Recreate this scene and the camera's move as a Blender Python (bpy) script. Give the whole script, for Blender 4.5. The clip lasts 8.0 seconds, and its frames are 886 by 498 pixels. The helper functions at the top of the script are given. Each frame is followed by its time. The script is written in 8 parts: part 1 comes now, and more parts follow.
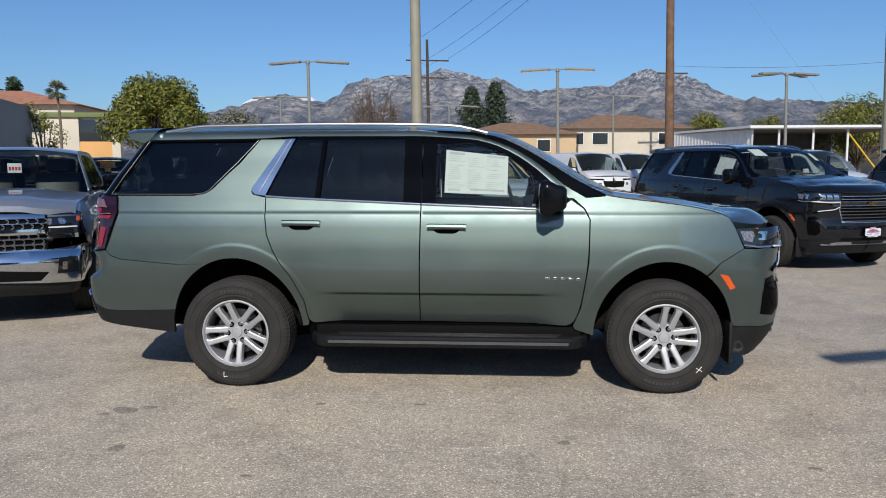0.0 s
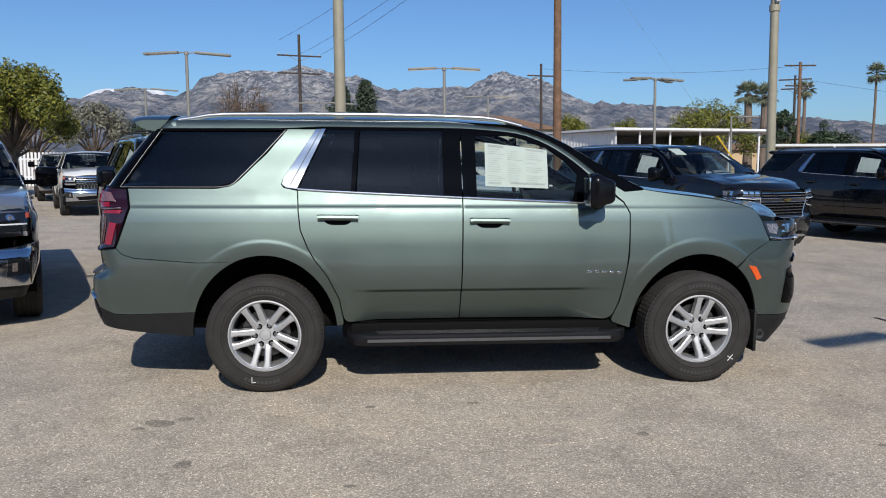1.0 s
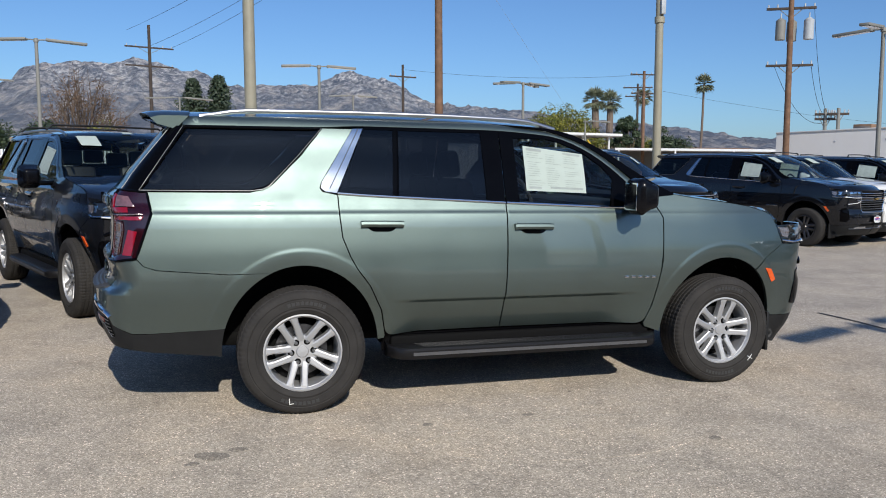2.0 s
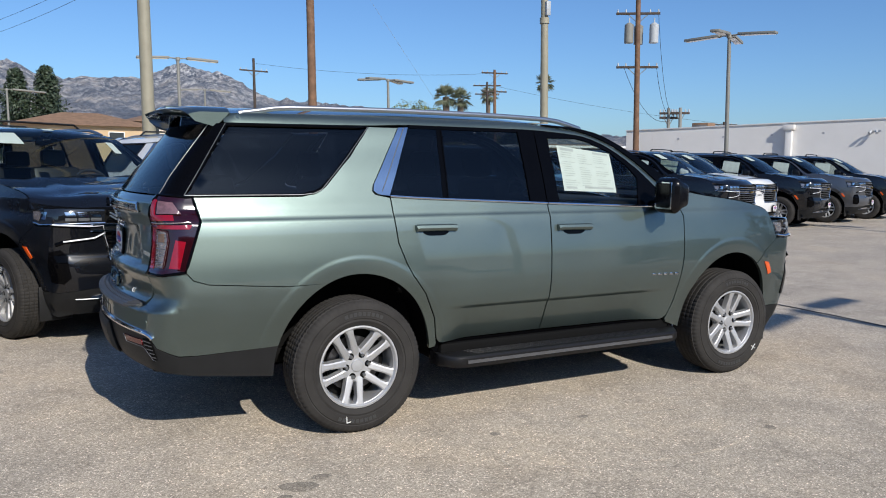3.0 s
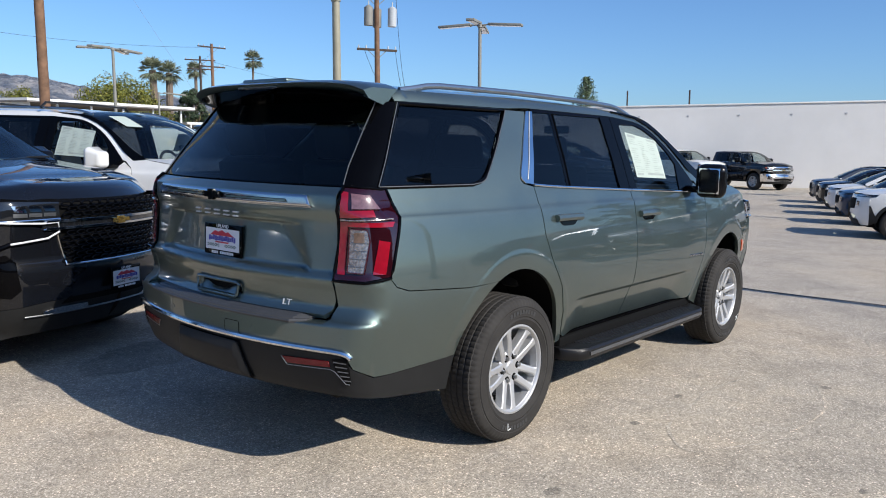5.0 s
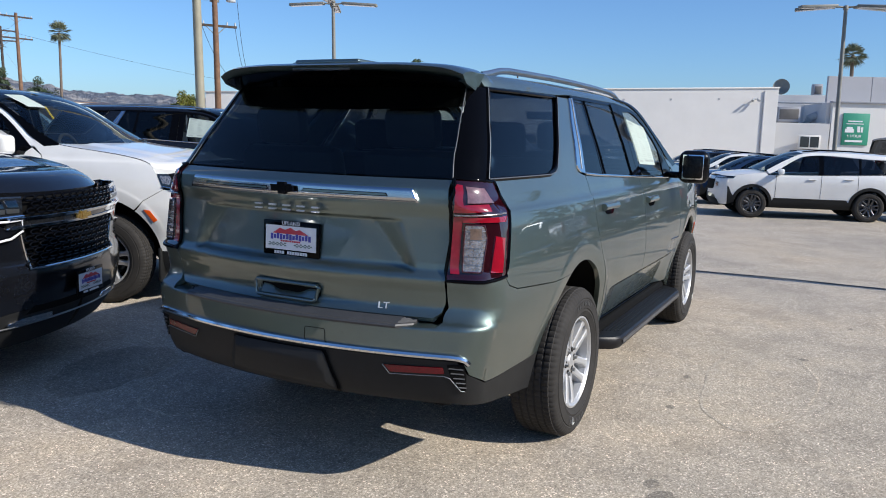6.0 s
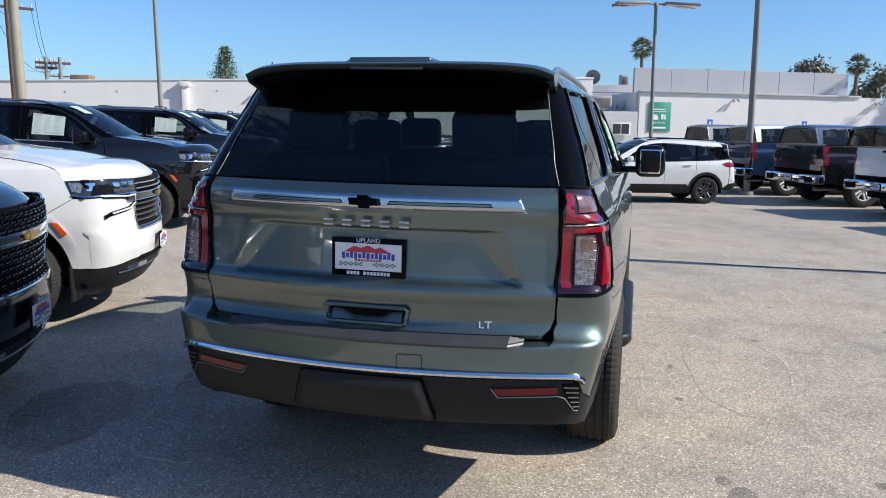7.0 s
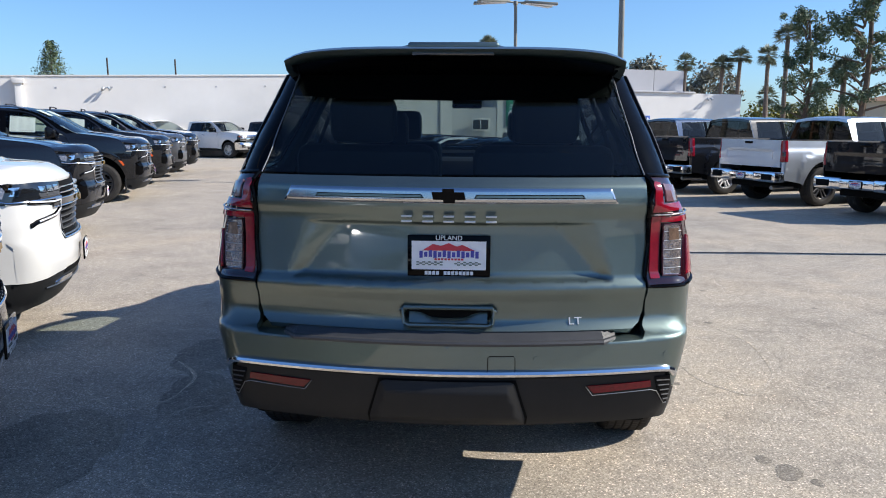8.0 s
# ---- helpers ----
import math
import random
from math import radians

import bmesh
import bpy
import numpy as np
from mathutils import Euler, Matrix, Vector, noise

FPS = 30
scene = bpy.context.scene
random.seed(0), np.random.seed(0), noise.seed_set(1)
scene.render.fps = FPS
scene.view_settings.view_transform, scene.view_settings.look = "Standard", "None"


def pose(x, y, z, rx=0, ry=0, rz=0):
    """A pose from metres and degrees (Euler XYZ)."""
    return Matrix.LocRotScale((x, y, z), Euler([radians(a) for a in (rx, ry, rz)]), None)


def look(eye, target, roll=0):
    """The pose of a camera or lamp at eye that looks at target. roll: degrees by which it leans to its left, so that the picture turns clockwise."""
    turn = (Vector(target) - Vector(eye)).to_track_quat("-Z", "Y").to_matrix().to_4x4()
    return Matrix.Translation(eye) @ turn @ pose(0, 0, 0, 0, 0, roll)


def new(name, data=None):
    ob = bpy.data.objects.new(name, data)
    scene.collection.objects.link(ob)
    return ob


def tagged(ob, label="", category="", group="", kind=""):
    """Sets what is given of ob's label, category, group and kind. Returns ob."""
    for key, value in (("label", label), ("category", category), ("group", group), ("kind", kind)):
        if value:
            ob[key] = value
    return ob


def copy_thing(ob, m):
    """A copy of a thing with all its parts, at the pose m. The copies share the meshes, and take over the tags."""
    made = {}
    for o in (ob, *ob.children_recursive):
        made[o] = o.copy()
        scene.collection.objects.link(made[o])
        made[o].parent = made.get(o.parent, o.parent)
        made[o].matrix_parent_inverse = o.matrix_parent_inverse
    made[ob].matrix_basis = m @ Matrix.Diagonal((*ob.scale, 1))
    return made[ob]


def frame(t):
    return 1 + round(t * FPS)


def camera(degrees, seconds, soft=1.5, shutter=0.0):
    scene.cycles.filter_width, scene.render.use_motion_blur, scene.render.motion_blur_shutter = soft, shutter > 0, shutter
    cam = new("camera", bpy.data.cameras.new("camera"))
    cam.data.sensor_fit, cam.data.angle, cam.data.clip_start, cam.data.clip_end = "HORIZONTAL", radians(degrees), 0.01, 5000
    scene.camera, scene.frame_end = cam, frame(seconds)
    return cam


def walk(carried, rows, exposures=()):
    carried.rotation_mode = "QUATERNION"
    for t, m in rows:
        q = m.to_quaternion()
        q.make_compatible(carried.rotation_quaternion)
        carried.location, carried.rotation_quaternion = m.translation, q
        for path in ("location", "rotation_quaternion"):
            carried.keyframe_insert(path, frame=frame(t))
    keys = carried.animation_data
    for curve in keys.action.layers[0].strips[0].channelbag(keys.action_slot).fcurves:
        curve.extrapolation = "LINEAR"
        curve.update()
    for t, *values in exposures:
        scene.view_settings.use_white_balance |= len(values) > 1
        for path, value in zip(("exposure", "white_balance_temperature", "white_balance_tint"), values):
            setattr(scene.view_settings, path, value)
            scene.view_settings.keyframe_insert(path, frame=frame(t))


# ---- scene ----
cam = camera(58.8, 8.0, soft=1.0)
PATH = [
    (0, (1.939, -6.473, 1.627), (1.787, -4.49, 1.409), -0.2),
    (0.5, (1.315, -6.403, 1.598), (1.34, -4.415, 1.377), 0.2),
    (1, (0.676, -6.329, 1.585), (0.876, -4.352, 1.364), 0.3),
    (1.5, (0.045, -6.171, 1.571), (0.428, -4.22, 1.352), 0.5),
    (1.7, (-0.197, -6.035, 1.588), (0.262, -4.101, 1.371), 0.7),
    (2.8, (-1.504, -5.346, 1.598), (-0.631, -3.56, 1.376), 0.8),
    (3, (-1.706, -5.177, 1.601), (-0.766, -3.425, 1.38), 0.7),
    (3.5, (-2.237, -4.775, 1.592), (-1.136, -3.121, 1.365), 0.8),
    (4, (-2.646, -4.313, 1.589), (-1.404, -2.764, 1.352), 0.9),
    (4.5, (-3.065, -3.85, 1.583), (-1.682, -2.426, 1.334), 1.2),
    (5.8, (-3.905, -2.446, 1.605), (-2.191, -1.455, 1.323), 1.5),
    (6, (-3.965, -2.208, 1.592), (-2.209, -1.298, 1.3), 1.6),
    (6.5, (-4.049, -1.595, 1.611), (-2.197, -0.902, 1.309), 1.4),
    (7, (-4.14, -1.034, 1.632), (-2.221, -0.563, 1.323), 1.0),
    (7.5, (-4.117, -0.518, 1.611), (-2.158, -0.256, 1.3), 0.6),
    (8, (-4.098, -0.121, 1.59), (-2.124, -0.024, 1.279), 0.4),
]
walk(cam, [(t, look(eye, target, roll)) for t, eye, target, roll in PATH], exposures=[(0, 0.02, 6420, 12), (1.5, 0.09, 6400, 12), (3.5, 0.36, 6420, 12), (4.5, 0.50, 6400, 12), (6.5, 0.62, 6380, 12), (8, 0.84, 6470, 12)])

# world, sun, exposure
SUN_ELEV = math.atan2(1.0, 1.45)
world = bpy.data.worlds.new("sky")
scene.world = world
world.use_nodes = True
wn = world.node_tree
sky = wn.nodes.new("ShaderNodeTexSky")
sky.sky_type = "NISHITA"
sky.sun_disc = False
sky.sun_elevation = SUN_ELEV
sky.sun_rotation = math.pi
sky.altitude = 400
sky.air_density = 1.0
sky.dust_density = 0.9
sky.ozone_density = 4.0
tint = wn.nodes.new("ShaderNodeMix")
tint.data_type, tint.blend_type = "RGBA", "MULTIPLY"
tint.inputs[0].default_value = 1.0
tint.inputs[7].default_value = (0.76, 1.0, 1.24, 1)
wn.links.new(sky.outputs[0], tint.inputs[6])
wn.links.new(tint.outputs[2], wn.nodes["Background"].inputs[0])
wn.nodes["Background"].inputs[1].default_value = 0.080
sun = new("sun", bpy.data.lights.new("sun", "SUN"))
sun.data.energy = 3.8
sun.data.angle = radians(0.53)
sun.data.color = (1.0, 0.945, 0.84)
sun.matrix_world = look((0.8, -29.0, 20.0), (0, 0, 0))

# ---------------------------------------------------------------- materials


def nodes_of(name):
    m = bpy.data.materials.new(name)
    m.use_nodes = True
    return m, m.node_tree, m.node_tree.nodes["Principled BSDF"]


def set_in(node, **kw):
    for k, v in kw.items():
        node.inputs[k.replace("_", " ")].default_value = v


def noise_ramp(tree, scale, stops, detail=6.0, coord="Object", rough=0.6, stretch=(1, 1, 1)):
    tc = tree.nodes.new("ShaderNodeTexCoord")
    mp = tree.nodes.new("ShaderNodeMapping")
    mp.inputs["Scale"].default_value = stretch
    tx = tree.nodes.new("ShaderNodeTexNoise")
    set_in(tx, Scale=scale, Detail=detail, Roughness=rough)
    tree.links.new(tc.outputs[coord], mp.inputs[0])
    tree.links.new(mp.outputs[0], tx.inputs["Vector"])
    rp = tree.nodes.new("ShaderNodeValToRGB")
    el = rp.color_ramp.elements
    while len(el) < len(stops):
        el.new(0.5)
    for e, (p, c) in zip(el, stops):
        e.position = p
        e.color = (*c, 1) if len(c) == 3 else c
    tree.links.new(tx.outputs["Fac"], rp.inputs[0])
    return rp, tx


def blend(tree, fac, a, b, mode="MIX"):
    mx = tree.nodes.new("ShaderNodeMix")
    mx.data_type, mx.blend_type = "RGBA", mode
    for key, val in ((0, fac), (6, a), (7, b)):
        if isinstance(val, (int, float)):
            mx.inputs[key].default_value = val
        elif isinstance(val, tuple):
            mx.inputs[key].default_value = (*val, 1)
        else:
            tree.links.new(val, mx.inputs[key])
    return mx.outputs[2]


def bump(tree, bsdf, height, strength, distance):
    bp = tree.nodes.new("ShaderNodeBump")
    set_in(bp, Strength=strength, Distance=distance)
    tree.links.new(height, bp.inputs["Height"])
    tree.links.new(bp.outputs[0], bsdf.inputs["Normal"])


def paint(name, colour, metallic=0.0, rough=0.35, flake=0.0, coat=1.0, vary=0.06, gloss=0.5, ior=1.55):
    """Car paint: pigment or flakes under a clear coat, with a film of dust."""
    m, t, b = nodes_of(name)
    set_in(b, Metallic=metallic, Roughness=rough, Coat_Weight=coat, Coat_Roughness=0.02, Coat_IOR=ior, Specular_IOR_Level=gloss)
    lo = tuple(c * (1 - vary) for c in colour)
    hi = tuple(min(1, c * (1 + vary)) for c in colour)
    rp, _ = noise_ramp(t, 1.7, [(0.3, lo), (0.7, hi)])
    col = rp.outputs[0]
    if flake:
        fl, _ = noise_ramp(t, 900.0, [(0.35, tuple(c * (1 - flake) for c in colour)), (0.65, tuple(c * (1 + flake) for c in colour))], detail=1.0)
        col = blend(t, 0.5, col, fl.outputs[0])
    t.links.new(col, b.inputs["Base Color"])
    dust, _ = noise_ramp(t, 3.0, [(0.3, (rough,) * 3), (0.8, (min(1, rough + 0.1),) * 3)])
    t.links.new(dust.outputs[0], b.inputs["Roughness"])
    return m


def plain(name, colour, rough=0.5, metallic=0.0, vary=0.12, scale=12.0, bump_scale=0.0, bump_str=0.2, **kw):
    m, t, b = nodes_of(name)
    set_in(b, Metallic=metallic, Roughness=rough, **kw)
    rp, _ = noise_ramp(t, scale, [(0.3, tuple(c * (1 - vary) for c in colour)), (0.7, tuple(min(1, c * (1 + vary)) for c in colour))])
    t.links.new(rp.outputs[0], b.inputs["Base Color"])
    if bump_scale:
        _, tx = noise_ramp(t, bump_scale, [(0, (0, 0, 0)), (1, (1, 1, 1))], detail=3)
        bump(t, b, tx.outputs["Fac"], bump_str, 0.002)
    return m


def glass(name, tint, gloss=0.04):
    """A thin pane: what passes is tinted, what mirrors grows towards the edge-on view."""
    m = bpy.data.materials.new(name)
    m.use_nodes = True
    t = m.node_tree
    t.nodes.remove(t.nodes["Principled BSDF"])
    out = t.nodes["Material Output"]
    tr = t.nodes.new("ShaderNodeBsdfTransparent")
    tr.inputs[0].default_value = (*tint, 1)
    gl = t.nodes.new("ShaderNodeBsdfGlossy")
    gl.inputs["Roughness"].default_value = 0.0
    lw = t.nodes.new("ShaderNodeLayerWeight")
    lw.inputs[0].default_value = 0.5
    pw = t.nodes.new("ShaderNodeMath")
    pw.operation = "POWER"
    pw.inputs[1].default_value = 5.0
    t.links.new(lw.outputs["Facing"], pw.inputs[0])
    fr = t.nodes.new("ShaderNodeMapRange")
    set_in(fr, To_Min=gloss, To_Max=0.85)
    t.links.new(pw.outputs[0], fr.inputs["Value"])
    mx = t.nodes.new("ShaderNodeMixShader")
    t.links.new(fr.outputs[0], mx.inputs[0])
    t.links.new(tr.outputs[0], mx.inputs[1])
    t.links.new(gl.outputs[0], mx.inputs[2])
    t.links.new(mx.outputs[0], out.inputs[0])
    return m


PAINT = paint("sage_grey_metallic_paint", (0.137, 0.179, 0.165), metallic=0.97, rough=0.42, flake=0.3, ior=1.64)
PAINT_BLACK = paint("black_paint", (0.0055, 0.0062, 0.0085), rough=0.25, gloss=0.12, coat=1.0, ior=1.56)
PAINT_WHITE = paint("white_paint", (0.72, 0.72, 0.70), rough=0.4)
PAINT_SILVER = paint("silver_paint", (0.50, 0.545, 0.60), metallic=0.8, rough=0.36, flake=0.15)
PAINT_GREY = paint("grey_paint", (0.13, 0.135, 0.145), metallic=0.8, rough=0.36, flake=0.2)
PAINT_BLUE = paint("blue_paint", (0.012, 0.03, 0.075), metallic=0.3, rough=0.3, gloss=0.1)
GLOSS_BLACK = plain("gloss_black_trim", (0.002, 0.002, 0.0025), rough=0.03, Specular_IOR_Level=0.10)
BOARD = plain("black_step_plastic", (0.008, 0.008, 0.009), rough=0.42, Specular_IOR_Level=0.35, bump_scale=200)
GLASS_LINE = plain("dull_window_line", (0.16, 0.165, 0.17), rough=0.4, metallic=0.6)
STEP_RUBBER = plain("ribbed_grey_rubber", (0.045, 0.046, 0.048), rough=0.42, bump_scale=120)
PLASTIC = plain("black_grained_plastic", (0.014, 0.0145, 0.015), rough=0.55, Specular_IOR_Level=0.28, bump_scale=250)
# Near-black for underbody and joints; also paints shade into recesses and behind gaps.
DARK = plain("dark_parts_and_cavity_shade", (0.003, 0.003, 0.003), rough=0.8, Specular_IOR_Level=0.15)
CHROME = plain("bright_chrome", (0.72, 0.73, 0.75), rough=0.09, metallic=1.0, vary=0.04)
SATIN = plain("satin_trim", (0.28, 0.29, 0.30), rough=0.42, metallic=1.0, vary=0.05)
ALLOY = plain("silver_alloy_paint", (0.56, 0.565, 0.57), rough=0.54, metallic=0.8, vary=0.04, Coat_Weight=0.6)
ALLOY_DARK = plain("dark_alloy_paint", (0.10, 0.10, 0.105), rough=0.3, metallic=0.8, vary=0.06)
RUBBER = plain("tyre_rubber", (0.030, 0.028, 0.026), rough=0.8, Specular_IOR_Level=0.3, vary=0.22, scale=9, bump_scale=160)
CABIN = plain("dark_cabin_trim", (0.016, 0.016, 0.018), rough=0.7)
SEAT = plain("black_leather", (0.014, 0.014, 0.016), rough=0.5, bump_scale=180)
RED_LENS = plain("red_lens", (0.25, 0.004, 0.014), rough=0.12, Coat_Weight=1.0, vary=0.15, scale=30)
DEEP_RED = plain("deep_red_lens", (0.05, 0.003, 0.005), rough=0.12, Coat_Weight=1.0)
REFLECTOR = plain("red_reflector", (0.13, 0.003, 0.007), rough=0.25, vary=0.2, scale=60)
CLEAR_LENS = plain("clear_lamp_lens", (0.36, 0.31, 0.29), rough=0.22, metallic=0.7, bump_scale=130, bump_str=0.6, Coat_Weight=1.0, vary=0.55, scale=70)
LAMP_WHITE = plain("frosted_running_light", (0.72, 0.73, 0.75), rough=0.2, Coat_Weight=1.0)
SMOKED_PINK = plain("smoked_pink_lens", (0.16, 0.085, 0.095), rough=0.15, Coat_Weight=1.0, vary=0.3, scale=50)
AMBER_CELL = plain("amber_bulb_cell", (0.15, 0.095, 0.065), rough=0.2, Coat_Weight=1.0, vary=0.4, scale=60)
AMBER = plain("amber_lens", (0.75, 0.10, 0.01), rough=0.2, Coat_Weight=1.0)
LAMP_DARK = plain("smoked_lamp_lens", (0.010, 0.011, 0.013), rough=0.08, Coat_Weight=1.0)
LAMP_RED = plain("smoked_red_lens", (0.020, 0.002, 0.004), rough=0.08, Coat_Weight=1.0)
PAPER = plain("window_sticker_paper", (0.42, 0.49, 0.44), rough=0.7, vary=0.03)
INK = plain("printed_ink", (0.16, 0.20, 0.17), rough=0.7)
FAINT_INK = plain("faint_print", (0.30, 0.345, 0.32), rough=0.7)
WHITE_PLASTIC = plain("white_plate", (0.78, 0.78, 0.78), rough=0.35, vary=0.03)
BLUE_INK = plain("blue_print", (0.06, 0.06, 0.35), rough=0.4)
RED_INK = plain("red_print", (0.55, 0.03, 0.05), rough=0.4)
LETTER_SILVER = plain("pale_silver_lettering", (0.62, 0.63, 0.63), rough=0.32, metallic=0.25, vary=0.04)
GOLD = plain("gold_badge", (0.62, 0.42, 0.12), rough=0.25, metallic=1.0)
CHALK = plain("chalk_mark", (0.75, 0.75, 0.72), rough=0.9)
GLASS_CLEAR = glass("light_tinted_glass", (0.66, 0.72, 0.69), 0.035)
GLASS_SHIELD = glass("windscreen_glass", (0.72, 0.79, 0.77), 0.03)
GLASS_DARK = glass("privacy_glass", (0.075, 0.085, 0.10), 0.05)
GLASS_REAR = glass("rear_privacy_glass", (0.31, 0.37, 0.365), 0.05)
BRIGHT_TRIM = plain("brushed_bright_trim", (0.55, 0.56, 0.58), rough=0.17, metallic=1.0, vary=0.05)
SIDEWALL = plain("worn_sidewall_rubber", (0.032, 0.032, 0.032), rough=0.6)
MIRROR_CAP = plain("gloss_black_cap", (0.004, 0.004, 0.005), rough=0.22, Specular_IOR_Level=0.3)
RAIL = plain("brushed_rail_metal", (0.46, 0.47, 0.49), rough=0.30, metallic=1.0, vary=0.05)
STEEL_DULL = plain("dull_grey_plastic", (0.07, 0.07, 0.072), rough=0.45)
MIRROR = plain("mirror_glass", (0.75, 0.76, 0.78), rough=0.01, metallic=1.0, vary=0.0)

# ---------------------------------------------------------------- mesh helpers


def to_mesh(name, bm, smooth=False):
    me = bpy.data.meshes.new(name)
    bm.normal_update()
    if smooth:
        for f in bm.faces:
            f.smooth = True
        for e in bm.edges:
            if len(e.link_faces) == 2 and e.calc_face_angle(0) > radians(38):
                e.smooth = False
    bm.to_mesh(me)
    bm.free()
    return me


def part(name, data, material, parent, label="", smooth=True):
    """Links a bmesh or a mesh as one object under a thing or a part."""
    me = to_mesh(name, data, smooth) if isinstance(data, bmesh.types.BMesh) else data
    if material and not me.materials:
        me.materials.append(material)
    ob = new(name, me)
    ob.parent = parent
    if label:
        tagged(ob, label)
    return ob


def thing(name, label, category, group="", kind="", at=None):
    ob = new(name)
    ob.empty_display_size = 0.2
    if at is not None:
        ob.matrix_world = at
    return tagged(ob, label, category, group, kind)


def box(bm, lo, hi, bevel=0.0, m=None, seg=2):
    """An axis-aligned box between two corners, with rounded edges."""
    lo, hi = Vector(lo), Vector(hi)
    r = bmesh.ops.create_cube(bm, size=1.0)
    vs = r["verts"]
    c, d = (lo + hi) / 2, hi - lo
    for v in vs:
        v.co = Vector((c[i] + v.co[i] * d[i] for i in range(3)))
    if bevel:
        es = list({e for v in vs for e in v.link_edges})
        out = bmesh.ops.bevel(bm, geom=es, offset=bevel, segments=seg, affect="EDGES", profile=0.5)
        vs = list({v for f in out["faces"] for v in f.verts} | {v for v in vs if v.is_valid})
    if m is not None:
        bmesh.ops.transform(bm, matrix=m, verts=[v for v in vs if v.is_valid])
    return bm


def rod(bm, a, b, r0, r1=None, seg=10, caps=True):
    """A round bar from a to b."""
    a, b = Vector(a), Vector(b)
    d = b - a
    m = Matrix.Translation((a + b) / 2) @ d.to_track_quat("Z", "Y").to_matrix().to_4x4()
    bmesh.ops.create_cone(bm, cap_ends=caps, segments=seg, radius1=r0, radius2=r0 if r1 is None else r1, depth=d.length, matrix=m)
    return bm


def tube(bm, pts, r, seg=8, flat=1.0):
    """A round or flattened bar along a line of points."""
    pts = [Vector(p) for p in pts]
    rings = []
    for i, p in enumerate(pts):
        d = (pts[min(i + 1, len(pts) - 1)] - pts[max(i - 1, 0)]).normalized()
        up = Vector((0, 0, 1)) if abs(d.z) < 0.9 else Vector((1, 0, 0))
        a = d.cross(up).normalized()
        c = a.cross(d).normalized()
        rr = r[i] if isinstance(r, (list, tuple)) else r
        rings.append([bm.verts.new(p + a * rr * math.cos(2 * math.pi * k / seg) + c * rr * flat * math.sin(2 * math.pi * k / seg)) for k in range(seg)])
    for q, w in zip(rings, rings[1:]):
        for k in range(seg):
            bm.faces.new((q[k], q[(k + 1) % seg], w[(k + 1) % seg], w[k]))
    bm.faces.new(rings[0][::-1])
    bm.faces.new(rings[-1])
    return bm


def lathe(bm, profile, seg=48, axis="y"):
    """A profile of (radius, along) turned about an axis through the origin."""
    rings = []
    for k in range(seg):
        a = 2 * math.pi * k / seg
        ring = []
        for r, h in profile:
            c, s = r * math.cos(a), r * math.sin(a)
            ring.append(bm.verts.new((c, h, s) if axis == "y" else (c, s, h)))
        rings.append(ring)
    for k in range(seg):
        a, b = rings[k], rings[(k + 1) % seg]
        for i in range(len(profile) - 1):
            bm.faces.new((a[i], a[i + 1], b[i + 1], b[i]))
    return bm


def sheet(bm, rows):
    """A grid of faces through rows of points."""
    vs = [[bm.verts.new(p) for p in row] for row in rows]
    for a, b in zip(vs, vs[1:]):
        for i in range(len(a) - 1):
            bm.faces.new((a[i], a[i + 1], b[i + 1], b[i]))
    return bm


def prism(bm, poly, y0, y1, axis="y"):
    """A polygon in the other two axes, extruded along one."""
    def P(a, b, h):
        return {"y": (a, h, b), "x": (h, a, b), "z": (a, b, h)}[axis]
    lo = [bm.verts.new(P(a, b, y0)) for a, b in poly]
    hi = [bm.verts.new(P(a, b, y1)) for a, b in poly]
    n = len(poly)
    bm.faces.new(lo)
    bm.faces.new(hi[::-1])
    for i in range(n):
        bm.faces.new((lo[i], hi[i], hi[(i + 1) % n], lo[(i + 1) % n]))
    bmesh.ops.recalc_face_normals(bm, faces=bm.faces)
    return bm


def letters(text, size, depth, m):
    """Raised lettering in the built-in font, as a mesh laid at the pose m."""
    cu = bpy.data.curves.new("lettering", "FONT")
    cu.body, cu.size, cu.extrude, cu.align_x, cu.align_y = text, size, depth, "CENTER", "CENTER"
    ob = bpy.data.objects.new("lettering", cu)
    scene.collection.objects.link(ob)
    me = bpy.data.meshes.new_from_object(ob.evaluated_get(bpy.context.evaluated_depsgraph_get()))
    bpy.data.objects.remove(ob)
    me.materials.clear()
    me.transform(m)
    return me


class Curve:
    """A smooth curve through points, without overshoot."""

    def __init__(self, *pts):
        self.x = [p[0] for p in pts]
        self.y = [p[1] for p in pts]
        n = len(pts)
        d = [(self.y[i + 1] - self.y[i]) / (self.x[i + 1] - self.x[i]) for i in range(n - 1)]
        m = [d[0]] + [0 if d[i - 1] * d[i] <= 0 else 2 * d[i - 1] * d[i] / (d[i - 1] + d[i]) for i in range(1, n - 1)] + [d[-1]]
        self.m = m

    def __call__(self, v):
        x, y, m = self.x, self.y, self.m
        if v <= x[0]:
            return y[0]
        if v >= x[-1]:
            return y[-1]
        i = 0
        while v > x[i + 1]:
            i += 1
        h = x[i + 1] - x[i]
        t = (v - x[i]) / h
        return y[i] * (1 + 2 * t) * (1 - t) ** 2 + h * m[i] * t * (1 - t) ** 2 + y[i + 1] * t * t * (3 - 2 * t) + h * m[i + 1] * t * t * (t - 1)


def smooth01(v):
    v = max(0.0, min(1.0, v))
    return v * v * (3 - 2 * v)


# ---------------------------------------------------------------- vehicle shells
from mathutils.geometry import delaunay_2d_cdt


